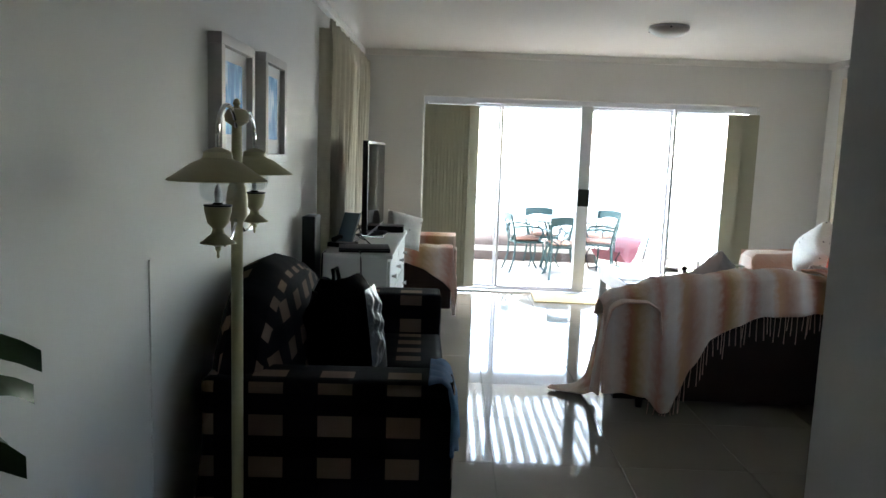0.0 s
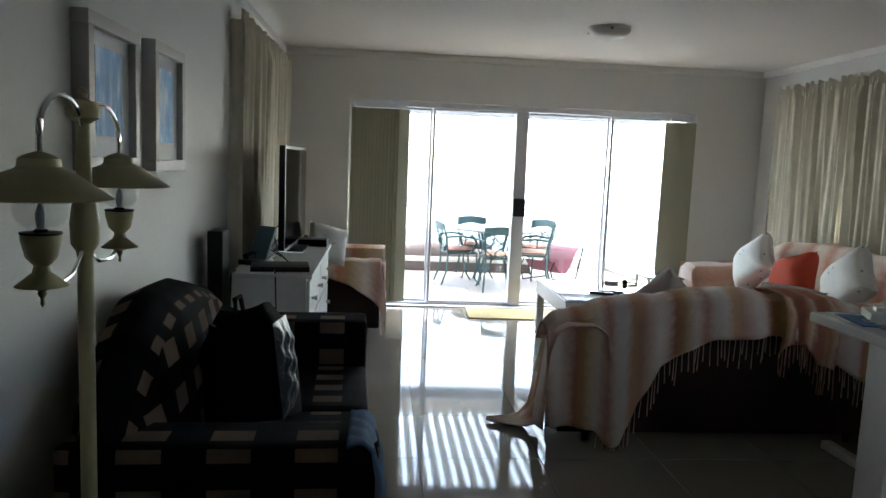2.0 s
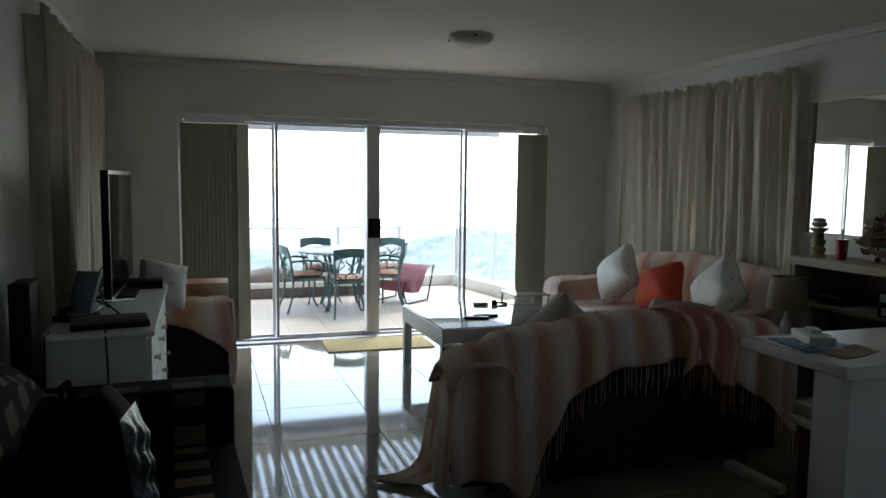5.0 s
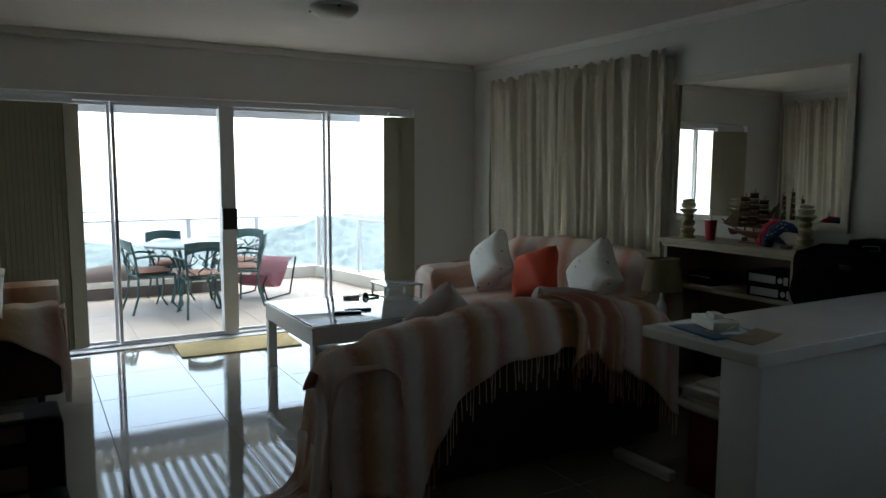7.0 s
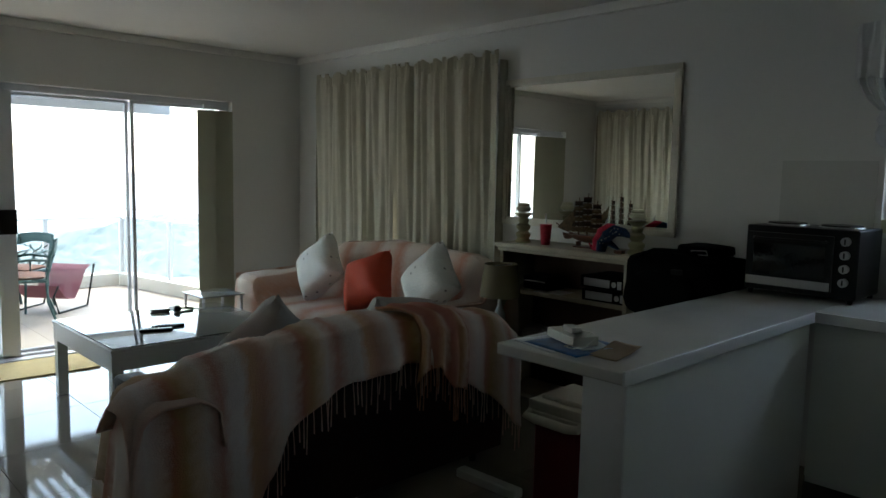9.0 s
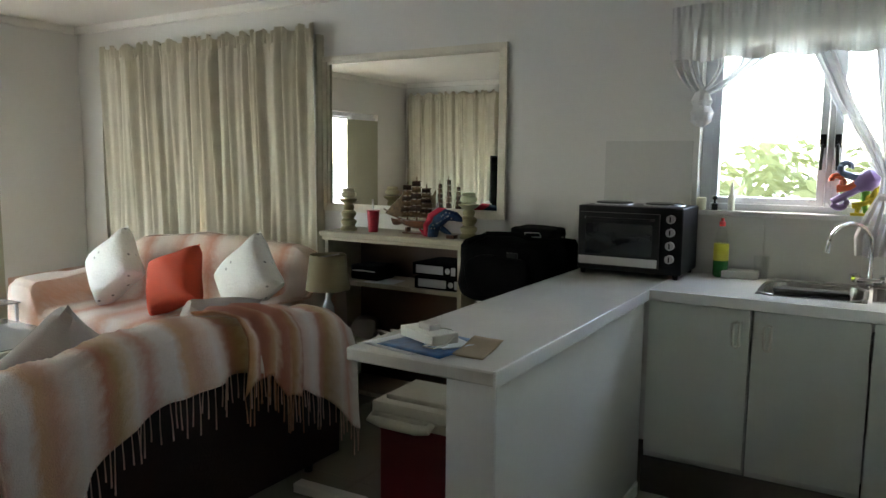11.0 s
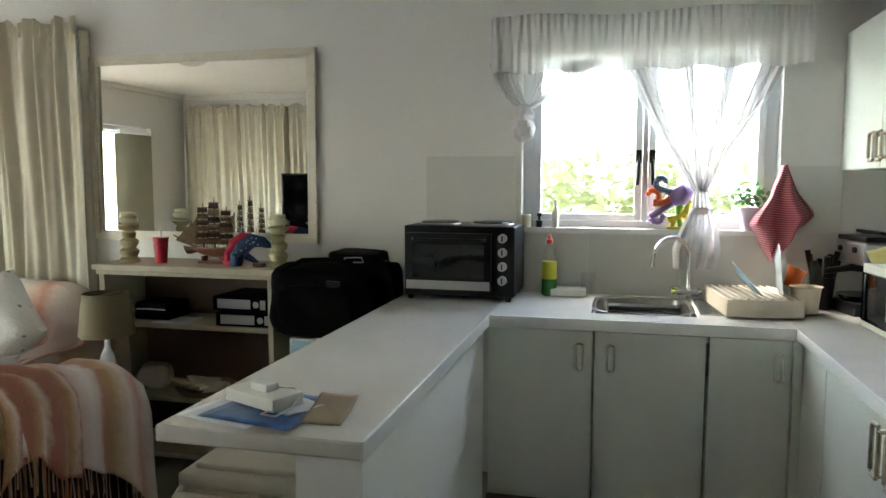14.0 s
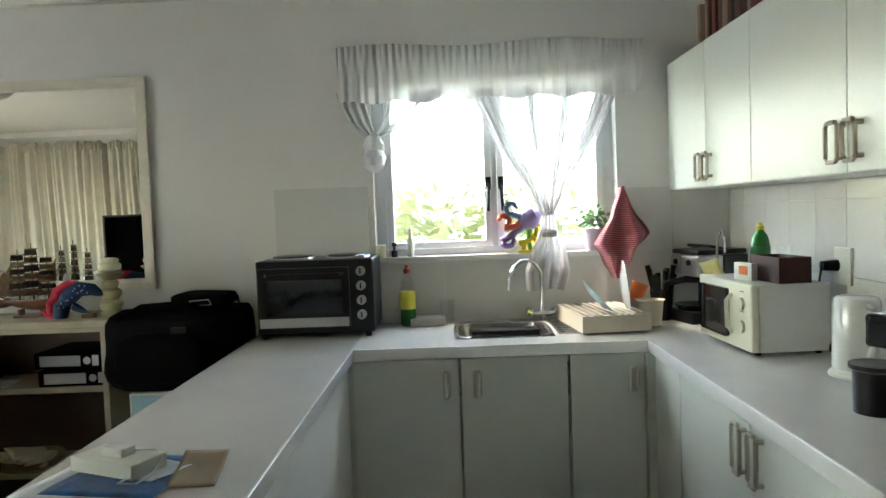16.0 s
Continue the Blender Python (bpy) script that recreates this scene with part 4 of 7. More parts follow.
def curtain(name, axis_x, side, y0, y1, z0, z1, n, label, group, m="curtain", depth=0.043):
    t = thing(name, (axis_x, (y0 + y1) / 2, 0), label, "curtain", group)
    yc = (y0 + y1) / 2
    half = (y1 - y0) / 2
    for k, (a, b) in enumerate(((-half, 0.025), (-0.02, half))):
        def fn(u, v):
            z = z0 + (z1 - z0) * v
            head = max(0.0, (v - 0.93) / 0.07)
            low = max(0.0, 1 - v * 1.15)
            d = (pleats(u + 0.012 * math.sin(5 * v), n, k + 1.7) * (1 - low) + pleats(u + 0.02 * math.sin(3 * v), n * 0.62, k + 2.9) * low * 1.25) * depth * (1 - 0.55 * head) + head * 0.014 * math.sin(2 * math.pi * n * 3.1 * u + 4 * math.sin(9 * u))
            lean = (1 - v) * 0.02 * math.sin(9 * u + k)
            return (side * (0.0 + d), a + (b - a) * u + lean, z + 0.02 * math.sin(2 * math.pi * n * 0.8 * u + 2 * math.sin(13 * u)) * head)
        c = part("curtain_panel", grid(fn, 180, 26, b - a, z1 - z0), m, t)
    for s, b in ((-1, -half), (1, half)):
        part("return", grid(lambda u, v: (-side * 0.078 * u + 0.004 * math.sin(9 * v), b + s * 0.002 + 0.006 * math.sin(6 * u), z0 + (z1 - 0.05 - z0) * v), 6, 20), m, t)
    part("curtain_rail", box(-side * 0.052 - 0.008, -side * 0.052 + 0.008, -half + 0.01, half - 0.01, z1 - 0.07, z1 - 0.045, 0.003), "alu", t)
    for s in (-1, 1):
        part("bracket", box(side * -0.062, side * -0.078, s * half * 0.9 - 0.01, s * half * 0.9 + 0.01, z1 - 0.068, z1 - 0.047), "alu", t)
    return t


curtain("curtains", 4.705, -1, 8.57, 10.74, 0.08, 2.255, 11, "closed cream curtains with gathered heading behind the covered sofa", "curtains")
curtain("curtains", 0.085, 1, 8.74, 11.05, 0.08, 2.315, 11, "closed cream lined curtains with gathered heading, behind the television", "curtains")


def voile(name, fn, nu, nv, parent, m="sheer"):
    return part(name, grid(fn, nu, nv, 1, 1), m, parent)


kc = thing("kitchen_curtain", (0, 0, 0), "white sheer kitchen curtain with pelmet, one side knotted, one tied", "curtain")
XK = 4.70


def pelmet(u, v):
    y = 6.38 - 1.345 * u
    z = 1.90 + 0.245 * v + 0.008 * math.sin(40 * u) * (1 - v)
    d = 0.008 * pleats(u, 30, 2) * (1 - 0.3 * v) + 0.007 * math.sin(2 * math.pi * 44 * u + 5 * math.sin(7 * u)) * max(0.0, v - 0.5) * 2
    return (XK - 0.004 + d, y, z + (0.01 * math.sin(11 * u) if v > 0.9 else 0))


voile("pelmet", pelmet, 260, 16, kc, "sheer2")


def ribbon(path, folds, seed):
    """A gathered strip: path of (y, z, width) from the top down."""
    def fn(u, v):
        k = v * (len(path) - 1)
        i = min(int(k), len(path) - 2)
        f = k - i
        a, b = path[i], path[i + 1]
        y, z, w = (a[q] + (b[q] - a[q]) * f for q in range(3))
        return (XK + 0.02 + min(0.018, 0.28 * w) * math.sin(2 * math.pi * folds * u + seed + 1.3 * v), y + w * (0.5 - u), z + 0.004 * math.sin(9 * u + seed))
    return fn


voile("knotted_drop", ribbon([(6.33, 1.95, .13), (6.315, 1.88, .12), (6.285, 1.81, .10), (6.245, 1.755, .07)], 3.3, 1), 60, 20, kc, "sheer3")
voile("knotted_strand", ribbon([(6.15, 1.95, .03), (6.16, 1.86, .022), (6.19, 1.80, .02), (6.225, 1.765, .02)], 1.2, 2), 16, 20, kc, "sheer3")
voile("knotted_strand", ribbon([(5.97, 1.95, .17), (6.04, 1.87, .075), (6.10, 1.82, .06), (6.16, 1.775, .05), (6.22, 1.745, .045)], 2.4, 3), 40, 26, kc, "sheer3")
bm = lathe([(0.02, -0.005), (0.055, 0.02), (0.062, 0.06), (0.045, 0.09), (0.055, 0.115), (0.04, 0.15), (0.018, 0.165)], 28, at=(XK + 0.02, 6.232, 1.60))
for v in bm.verts:
    a = math.atan2(v.co.y - 6.232, v.co.x - XK - 0.02)
    k = 1 + 0.12 * math.sin(5 * a + 50 * v.co.z)
    v.co.x, v.co.y = XK + 0.02 + (v.co.x - XK - 0.02) * k, 6.232 + (v.co.y - 6.232) * k * 0.8
part("knot", bm, "sheer3", kc)
WAIST, YC = 1.375, 5.46


def drop_right(u, v):
    z = WAIST + (1.94 - WAIST) * v
    k = v ** 0.8
    a, b = YC + 0.03 + (5.80 - YC - 0.03) * k, YC - 0.03 + (5.13 - YC + 0.03) * k
    return (XK + 0.022 + min(0.016, 0.25 * abs(a - b)) * math.sin(46 * u + 1.5 * v), a + (b - a) * u, z)


voile("tied_drop", drop_right, 140, 30, kc)
for y0, w0, w1, sd in ((5.755, .09, .05, 1), (5.53, .035, .025, 2), (5.355, .045, .025, 3), (5.18, .09, .03, 4)):
    bend = 0.5 * (y0 - YC)
    voile("tied_fold", ribbon([(y0, 1.95, w0), (YC + bend * 1.25, 1.70, w0 * 0.75), (YC + bend * 0.55, 1.52, w1 * 1.1), (YC + bend * 0.08, WAIST, w1 * 0.9)], 1.6, sd), 24, 24, kc, "sheer3")
voile("tied_tail", ribbon([(YC, WAIST + 0.01, .055), (YC - 0.003, 1.30, .075), (YC, 1.22, .15), (YC + 0.012, 1.12, .20), (YC + 0.02, 1.035, .17)], 4.3, 2), 80, 30, kc, "sheer2")
part("tie", lathe([(0.030, 0), (0.036, 0.01), (0.036, 0.022), (0.030, 0.03)], 20, at=(XK + 0.02, YC, WAIST - 0.10)), "sheer2", kc)
part("curtain_rod", tube([(XK + 0.055, 6.385, 2.115), (XK + 0.055, 5.04, 2.105)], 0.006), "alu", kc)
for y in (6.375, 5.05):
    part("rod_bracket", tube([(XK + 0.055, y, 2.11), (E, y, 2.11)], 0.006), "alu", kc)

# ---- mirror and pictures ----
mir = thing("wall_mirror", (E, 7.918, 1.585), "large mirror in a moulded cream frame above the bookcase", "mirror")
MW, MH = 0.648, 0.485
bm = bmesh.new()
for a, b, c, d in ((0.05, 0.0, 0.012, 0), (0.034, 0.0, 0.019, 0), (0.016, 0.0, 0.009, 0)):
    for y0, y1, z0, z1 in ((-MW, MW, MH - a, MH), (-MW, MW, -MH, -MH + a), (-MW, -MW + a, -MH + a, MH - a), (MW - a, MW, -MH + a, MH - a)):
        box(-c - (0.002 if a < 0.05 else 0), -0.0005 * (1 + 40 * a), y0, y1, z0, z1, 0.003, bm=bm)
part("frame", bm, "painted", mir)
part("mirror_glass", box(-0.008, -0.004, -MW + 0.048, MW - 0.048, -MH + 0.048, MH - 0.048), "mirror", mir, smooth=False)


def art_material(name, seed):
    m = mat(name, (1, 1, 1), 0.6, vary=0.05)
    nt = m.node_tree
    co = nt.nodes.new("ShaderNodeTexCoord")
    mp = nt.nodes.new("ShaderNodeMapping")
    mp.inputs["Location"].default_value = (seed, seed * 2, 0)
    mp.inputs["Scale"].default_value = (1, 9, 3)
    nz = nt.nodes.new("ShaderNodeTexNoise")
    nz.inputs["Scale"].default_value, nz.inputs["Detail"].default_value = 1.6, 4
    cr = nt.nodes.new("ShaderNodeValToRGB")
    e = cr.color_ramp.elements
    e[0].position, e[0].color = 0.40, (0.06, 0.24, 0.55, 1)
    e[1].position, e[1].color = 0.60, (0.45, 0.62, 0.78, 1)
    x = e.new(0.5)
    x.color = (0.13, 0.36, 0.66, 1)
    nt.links.new(co.outputs["Object"], mp.inputs["Vector"])
    nt.links.new(mp.outputs[0], nz.inputs["Vector"])
    nt.links.new(nz.outputs["Fac"], cr.inputs[0])
    base_link(m, cr.outputs[0])
    return m


M["paper"] = mat("white_mount_board", (0.66, 0.68, 0.70), 0.7, vary=0.02)
M["frame_wood"] = mat("limewashed_frame", (0.46, 0.44, 0.42), 0.5, vary=0.08)


def picture(y0, y1, z0, z1, seed):
    p = thing("framed_picture", (0, (y0 + y1) / 2, (z0 + z1) / 2), "blue abstract picture in a pale moulded frame", "picture", "pictures on the wall")
    w, h, f = (y1 - y0) / 2, (z1 - z0) / 2, 0.045
    bm = bmesh.new()
    for a, b, c, d in ((-w, w, h - f, h), (-w, w, -h, -h + f), (-w, -w + f, -h + f, h - f), (w - f, w, -h + f, h - f)):
        box(0.001, 0.058, a, b, c, d, 0.006, bm=bm)
    part("frame", bm, "frame_wood", p)
    part("mount", box(0.001, 0.030, -w + f, w - f, -h + f, h - f), "paper", p, smooth=False)
    k = 0.30
    part("print", box(0.030, 0.032, -w + f + w * k, w - f - w * k, -h + f + h * 0.28, h - f - h * 0.2), art_material("blue_print_%d" % seed, seed), p, "blue print", smooth=False)


picture(6.41, 6.89, 1.36, 1.865, 3)
picture(7.085, 7.53, 1.35, 1.88, 8)

# ---- ceiling lamp ----
cl = thing("ceiling_lamp", (2.60, 9.345, H), "round frosted glass ceiling lamp with small metal clips, unlit", "ceiling lamp")
M["opal"] = mat("frosted_glass", (0.40, 0.38, 0.33), 0.3, vary=0.05)
part("base_plate", lathe([(0.15, -0.02), (0.152, -0.0005)], 32), "steel", cl)
part("shade", lathe([(0.0, -0.085), (0.06, -0.08), (0.11, -0.062), (0.145, -0.035), (0.155, -0.018), (0.15, -0.014)], 36), "opal", cl)
for k in range(3):
    a = radians(20 + 120 * k)
    part("clip", lathe([(0.0, -0.012), (0.009, -0.009), (0.009, 0.0), (0.004, 0.004)], 10, at=(0.158 * math.cos(a), 0.158 * math.sin(a), -0.024)), "dark", cl)

# ---- floor lamp ----
fl = thing("floor_lamp", (0.347, 5.615, 0), "cream two-arm floor lamp with wide metal shades, unlit", "floor lamp")
part("pole", lathe([(0.13, 0), (0.135, 0.012), (0.09, 0.03), (0.02, 0.05), (0.017, 0.1), (0.0165, 1.204), (0.018, 1.214), (0.028, 1.229), (0.030, 1.274), (0.025, 1.314), (0.016, 1.329), (0.014, 1.484), (0.02, 1.489), (0.032, 1.496), (0.034, 1.514), (0.026, 1.529), (0.010, 1.534), (0.008, 1.540), (0.011, 1.547), (0.006, 1.558), (0.0, 1.561)], 28), "lampmetal", fl)
M["clearglass"] = glass("clear_bulb_glass", (0.97, 0.98, 0.98))
for s, dx in ((-1, 0.035), (1, -0.025)):
    cy = s * 0.28
    ar = [(0, 0, 1.384)] + [(dx * (0.5 - 0.5 * math.cos(math.pi * i / 10)), cy * (0.5 - 0.5 * math.cos(math.pi * i / 10)), 1.454 + 0.08 * math.sin(math.pi * i / 10)) for i in range(11)] + [(dx, cy, 1.424)]
    part("upper_arm", tube(ar, 0.006), "chrome", fl)
    part("lower_arm", tube([(0, 0, 1.244), (dx * 0.12, cy * 0.12, 1.209), (dx * 0.35, cy * 0.35, 1.179), (dx * 0.7, cy * 0.7, 1.172), (dx, cy, 1.194)], 0.0045), "chrome", fl)
    part("shade", lathe([(0.120, 1.342), (0.121, 1.344), (0.10, 1.358), (0.06, 1.386), (0.036, 1.396), (0.034, 1.412), (0.024, 1.418), (0.008, 1.424), (0.0, 1.426), (0.0, 1.420), (0.03, 1.404), (0.055, 1.381), (0.117, 1.342)], 36, at=(dx, cy, 0)), "lampmetal", fl)
    cup = part("lamp_cup", lathe([(0.0, 1.149), (0.004, 1.154), (0.003, 1.164), (0.008, 1.174), (0.006, 1.179), (0.042, 1.191), (0.044, 1.188), (0.016, 1.212), (0.013, 1.224), (0.026, 1.239), (0.033, 1.269), (0.033, 1.279), (0.028, 1.279), (0.024, 1.254), (0.0, 1.246)], 28, at=(dx, cy, 0)), "lampmetal", fl)
    part("socket", lathe([(0.014, 1.246), (0.014, 1.284), (0.010, 1.289)], 16, at=(dx, cy, 0)), "dark", cup)
    part("bulb", lathe([(0.014, 1.287), (0.030, 1.292), (0.044, 1.308), (0.047, 1.325), (0.040, 1.345), (0.024, 1.362), (0.022, 1.362), (0.037, 1.344), (0.044, 1.325), (0.041, 1.31), (0.028, 1.296), (0.014, 1.291)], 20, at=(dx, cy, 0)), "clearglass", cup)
    part("candle_bulb", lathe([(0.006, 1.289), (0.008, 1.30), (0.009, 1.315), (0.005, 1.33), (0.0, 1.336)], 14, at=(dx, cy, 0)), "paper", cup)
    part("cup_rim", lathe([(0.030, 1.279), (0.0345, 1.280), (0.0345, 1.2835), (0.030, 1.284)], 28, at=(dx, cy, 0)), "dark", cup)

# ---- kitchen ----
PY0, PY1, PX0 = 6.285, 6.757, 2.715      # peninsula top
CX = 4.135                             # front edge of the back counter
SY = 5.180                             # front edge of the south counter
SX0 = 2.15
TH = 0.04
wt = thing("worktop", (0, 0, 0), "off-white laminate worktop round three sides, rounded white edge", "worktop")
bm = box(PX0, E - 0.002, PY0, PY1, 0.9 - TH, 0.9, 0.012, 3)
part("peninsula_top", bm, "worktop", wt)
SKX0, SKX1, SKY0, SKY1 = 4.29, 4.70, 5.50, 5.90      # sink cut-out
bm = bmesh.new()
for a in (box(CX, SKX0, SY + 0.0, PY0 - 0.001, 0.9 - TH, 0.9), box(SKX1, E - 0.002, SY, PY0 - 0.001, 0.9 - TH, 0.9), box(SKX0, SKX1, SY, SKY0, 0.9 - TH, 0.9), box(SKX0, SKX1, SKY1, PY0 - 0.001, 0.9 - TH, 0.9)):
    me = bpy.data.meshes.new("tmp")
    a.to_mesh(me)
    a.free()
    bm.from_mesh(me)
    bpy.data.meshes.remove(me)
part("sink_top", bm, "worktop", wt, smooth=False)
part("south_top", box(SX0, E - 0.002, S + 0.002, SY - 0.001, 0.9 - TH, 0.9, 0.008, 3), "worktop", wt)
part("front_edge", box(PX0, CX - 0.004, PY0 - 0.004, PY0 + 0.006, 0.9 - TH - 0.002, 0.9025, 0.004, 3), "trim", wt, "glossy white edge strip")
part("front_edge", box(CX - 0.004, CX + 0.006, SY + 0.006, PY0 - 0.001, 0.9 - TH - 0.002, 0.9025, 0.004, 3), "trim", wt)
part("front_edge", box(SX0, CX - 0.004, SY - 0.006, SY + 0.004, 0.9 - TH - 0.002, 0.9025, 0.004, 3), "trim", wt)
pen = thing("breakfast_bar_base", (0, 0, 0), "white painted panel wall carrying the breakfast bar", "counter base")
part("panel", box(PX0 + 0.055, CX + 0.02, PY0 + 0.022, PY0 + 0.165, 0.0, 0.9 - TH - 0.002, 0.003), "white", pen)
part("end_trim", box(PX0 + 0.047, PX0 + 0.055, PY0 + 0.02, PY0 + 0.167, 0.0, 0.9 - TH - 0.002, 0.002), "trim", pen)
part("plinth_strip", box(PX0 + 0.055, CX, PY0 + 0.012, PY0 + 0.022, 0.0, 0.06, 0.002), "white", pen)


def strap_handle(parent, x, y, z, axis, h=0.11, out=0.03, w=0.035, label="", m="handle"):
    """A flat rectangular bow handle; out: how far it stands off, signed along axis."""
    c = min(0.010, 0.3 * w)
    loop = [(-w / 2, -h / 2 + c), (-w / 2 + c, -h / 2), (w / 2 - c, -h / 2), (w / 2, -h / 2 + c), (w / 2, h / 2 - c), (w / 2 - c, h / 2), (-w / 2 + c, h / 2), (-w / 2, h / 2 - c), (-w / 2, -h / 2 + c)]
    pts = []
    for a, b in loop:
        o = out
        pts.append((x + (o if axis == "x" else a), y + (o if axis == "y" else a), z + b))
    bm = tube(pts, 0.0062, 8)
    for s in (-1, 1):
        e = (x + (0 if axis == "x" else -w / 2), y + (0 if axis == "y" else -w / 2), z + s * (h / 2 - c))
        f = (x + (out if axis == "x" else -w / 2), y + (out if axis == "y" else -w / 2), z + s * (h / 2 - c))
        tube([e, f], 0.0062, 8, bm)
    part("handle", bm, m, parent, label)


M["palehandle"] = mat("cream_plastic_handle", (0.72, 0.71, 0.64), 0.35, vary=0.04)
M["handle"] = mat("beige_plastic_handle", (0.48, 0.43, 0.34), 0.35, vary=0.05)
M["door"] = mat("white_cabinet_door", (0.72, 0.75, 0.69), 0.35, vary=0.02, scale=3)
M["plinth"] = mat("dark_plinth", (0.08, 0.07, 0.055), 0.5, vary=0.15)
LB = "white flat-fronted kitchen base cabinet under the worktop"
edges_ = [(6.29, 5.888, -1), (5.883, 5.478, 1), (5.473, 5.19, -1)]
for a, b, s in edges_:
    c = thing("base_cabinet", (0, 0, 0), LB, "kitchen cabinet", "base cabinets")
    bb = box(CX + 0.04, E - 0.02, b, a, 0.17, 0.9 - TH - 0.002) if a > 6 else box(CX + 0.04, E - 0.02, b, a, 0.17, 0.70)
    part("body", bb, "white", c, smooth=False)
    d = part("door", box(CX + 0.018, CX + 0.036, b + 0.003, a - 0.003, 0.20, 0.9 - TH - 0.008, 0.003), "door", c)
    strap_handle(d, CX + 0.018, (b + 0.05 if a > 6 else (a - 0.06 if s > 0 else b + 0.045)), 0.755, "x", 0.10, -0.020, 0.024, m="palehandle")
setting("corner_filler", box(CX - 0.004, CX + 0.02, SY - 0.055, SY + 0.008, 0.17, 0.9 - TH - 0.008, 0.002), "door", "white corner filler panel")
setting("plinth", box(CX + 0.05, CX + 0.062, 5.19, 6.30, 0.0, 0.168), "plinth", "dark recessed cabinet plinth")
xs_ = [4.12, 3.83, 3.265, 2.70, 2.16]
for i, (a, b) in enumerate(zip(xs_, xs_[1:])):
    c = thing("base_cabinet", (0, 0, 0), LB, "kitchen cabinet", "base cabinets")
    part("body", box(b, a, S + 0.02, SY - 0.04, 0.17, 0.9 - TH - 0.002), "white", c, smooth=False)
    d = part("door", box(b + 0.003, a - 0.003, SY - 0.036, SY - 0.018, 0.20, 0.9 - TH - 0.008, 0.003), "door", c)
    if i > 0:
        strap_handle(d, (b + 0.05) if i % 2 else (a - 0.05), SY - 0.018, 0.765, "y", 0.13, 0.018, 0.05)
setting("plinth", box(2.16, 4.15, SY - 0.062, SY - 0.05, 0.0, 0.168), "plinth", "dark recessed cabinet plinth")
WY, WZ0, WZ1 = 4.90, 1.465, 2.03
wx = [4.78, 4.30, 3.873, 3.287, 2.70, 2.12]
for i, (a, b) in enumerate(zip(wx, wx[1:])):
    c = thing("wall_cabinet", (0, 0, 0), "glossy white wall cabinet above the worktop", "kitchen cabinet", "wall cabinets")
    part("body", box(b + 0.0005, a - 0.0005, S + 0.002, WY - 0.02, WZ0, WZ1, 0.001), "white", c)
    d = part("door", box(b + 0.002, a - 0.002, WY - 0.018, WY, WZ0 + 0.002, WZ1 - 0.002, 0.003), "door", c)
    if i < 4:
        strap_handle(d, (b + 0.040) if i % 2 == 0 else (a - 0.040), WY, WZ0 + 0.080, "y", 0.10, 0.020, 0.058)

# sink and tap
M["sink"] = mat("sink_steel", (0.42, 0.42, 0.41), 0.25, 1.0, vary=0.08, grain=200)
sk = thing("kitchen_sink", (0, 0, 0), "stainless steel inset sink with drainer and chrome swan-neck tap", "sink")


def sink_sheet(bm, cx, cy, rx, ry):
    """A rounded bowl, rim to bottom."""
    n, rings = 40, []
    for k, z in ((1.10, 0.9035), (1.04, 0.906), (1.0, 0.902), (0.96, 0.86), (0.90, 0.79), (0.80, 0.775), (0.0, 0.773)):
        ring = []
        for i in range(n):
            a = 2 * math.pi * i / n
            ca, sa = math.cos(a), math.sin(a)
            p = 0.45
            ring.append(bm.verts.new((cx + rx * k * math.copysign(abs(ca) ** p, ca), cy + ry * k * math.copysign(abs(sa) ** p, sa), z)))
        rings.append(ring)
    for a, b in zip(rings, rings[1:]):
        for i in range(n):
            bm.faces.new((a[i], a[(i + 1) % n], b[(i + 1) % n], b[i]))


bm = bmesh.new()
sink_sheet(bm, 4.495, 5.70, 0.19, 0.185)
part("bowl", bm, "sink", sk)
bm = box(4.33, 4.70, 5.28, 5.485, 0.9005, 0.906, 0.002)
for i in range(7):
    tube([(4.37 + i * 0.045, 5.30, 0.907), (4.37 + i * 0.045, 5.47, 0.907)], 0.004, 6, bm)
part("drainer", bm, "sink", sk)
part("drain", lathe([(0.0, 0.775), (0.03, 0.775), (0.034, 0.778), (0.0, 0.779)], 20, at=(4.495, 5.70, 0)), "chrome", sk)
tap = [(4.71, 5.50, 0.905)] + [(4.71, 5.50, 0.95 + 0.03 * i) for i in range(4)]
tap += [(4.71 - 0.08 + 0.08 * math.cos(radians(a)), 5.50 + 0.08 - 0.08 * math.cos(radians(a)), 1.08 + 0.10 * math.sin(radians(a))) for a in range(20, 181, 16)]
tap += [(4.55, 5.662, 1.06)]
tp = part("tap", tube(tap, [0.012] * 2 + [0.009] * (len(tap) - 3) + [0.012], 12), "chrome", sk, "chrome swan-neck mixer tap")
part("tap_body", tube([(4.71, 5.545, 0.93), (4.71, 5.455, 0.93)], 0.017, 14), "chrome", tp)
for s in (-1, 1):
    part("tap_lever", lathe([(0.014, 0), (0.02, 0.01), (0.022, 0.03), (0.012, 0.036)], 8, at=(4.71, 5.50 + s * 0.055, 0.925)), "chrome", tp)
M["limegreen"] = mat("lime_sponge", (0.45, 0.60, 0.05), 0.9, bump=0.4)
solo("sponge", box(-0.045, 0.045, -0.03, 0.03, 0, 0.03, 0.008), "limegreen", "lime green sponge in the steel sink", "sponge", at=(4.52, 5.73, 0.779), rot=(0, 0, 30))
M["blackpan"] = mat("black_tray_enamel", (0.01, 0.01, 0.01), 0.25)
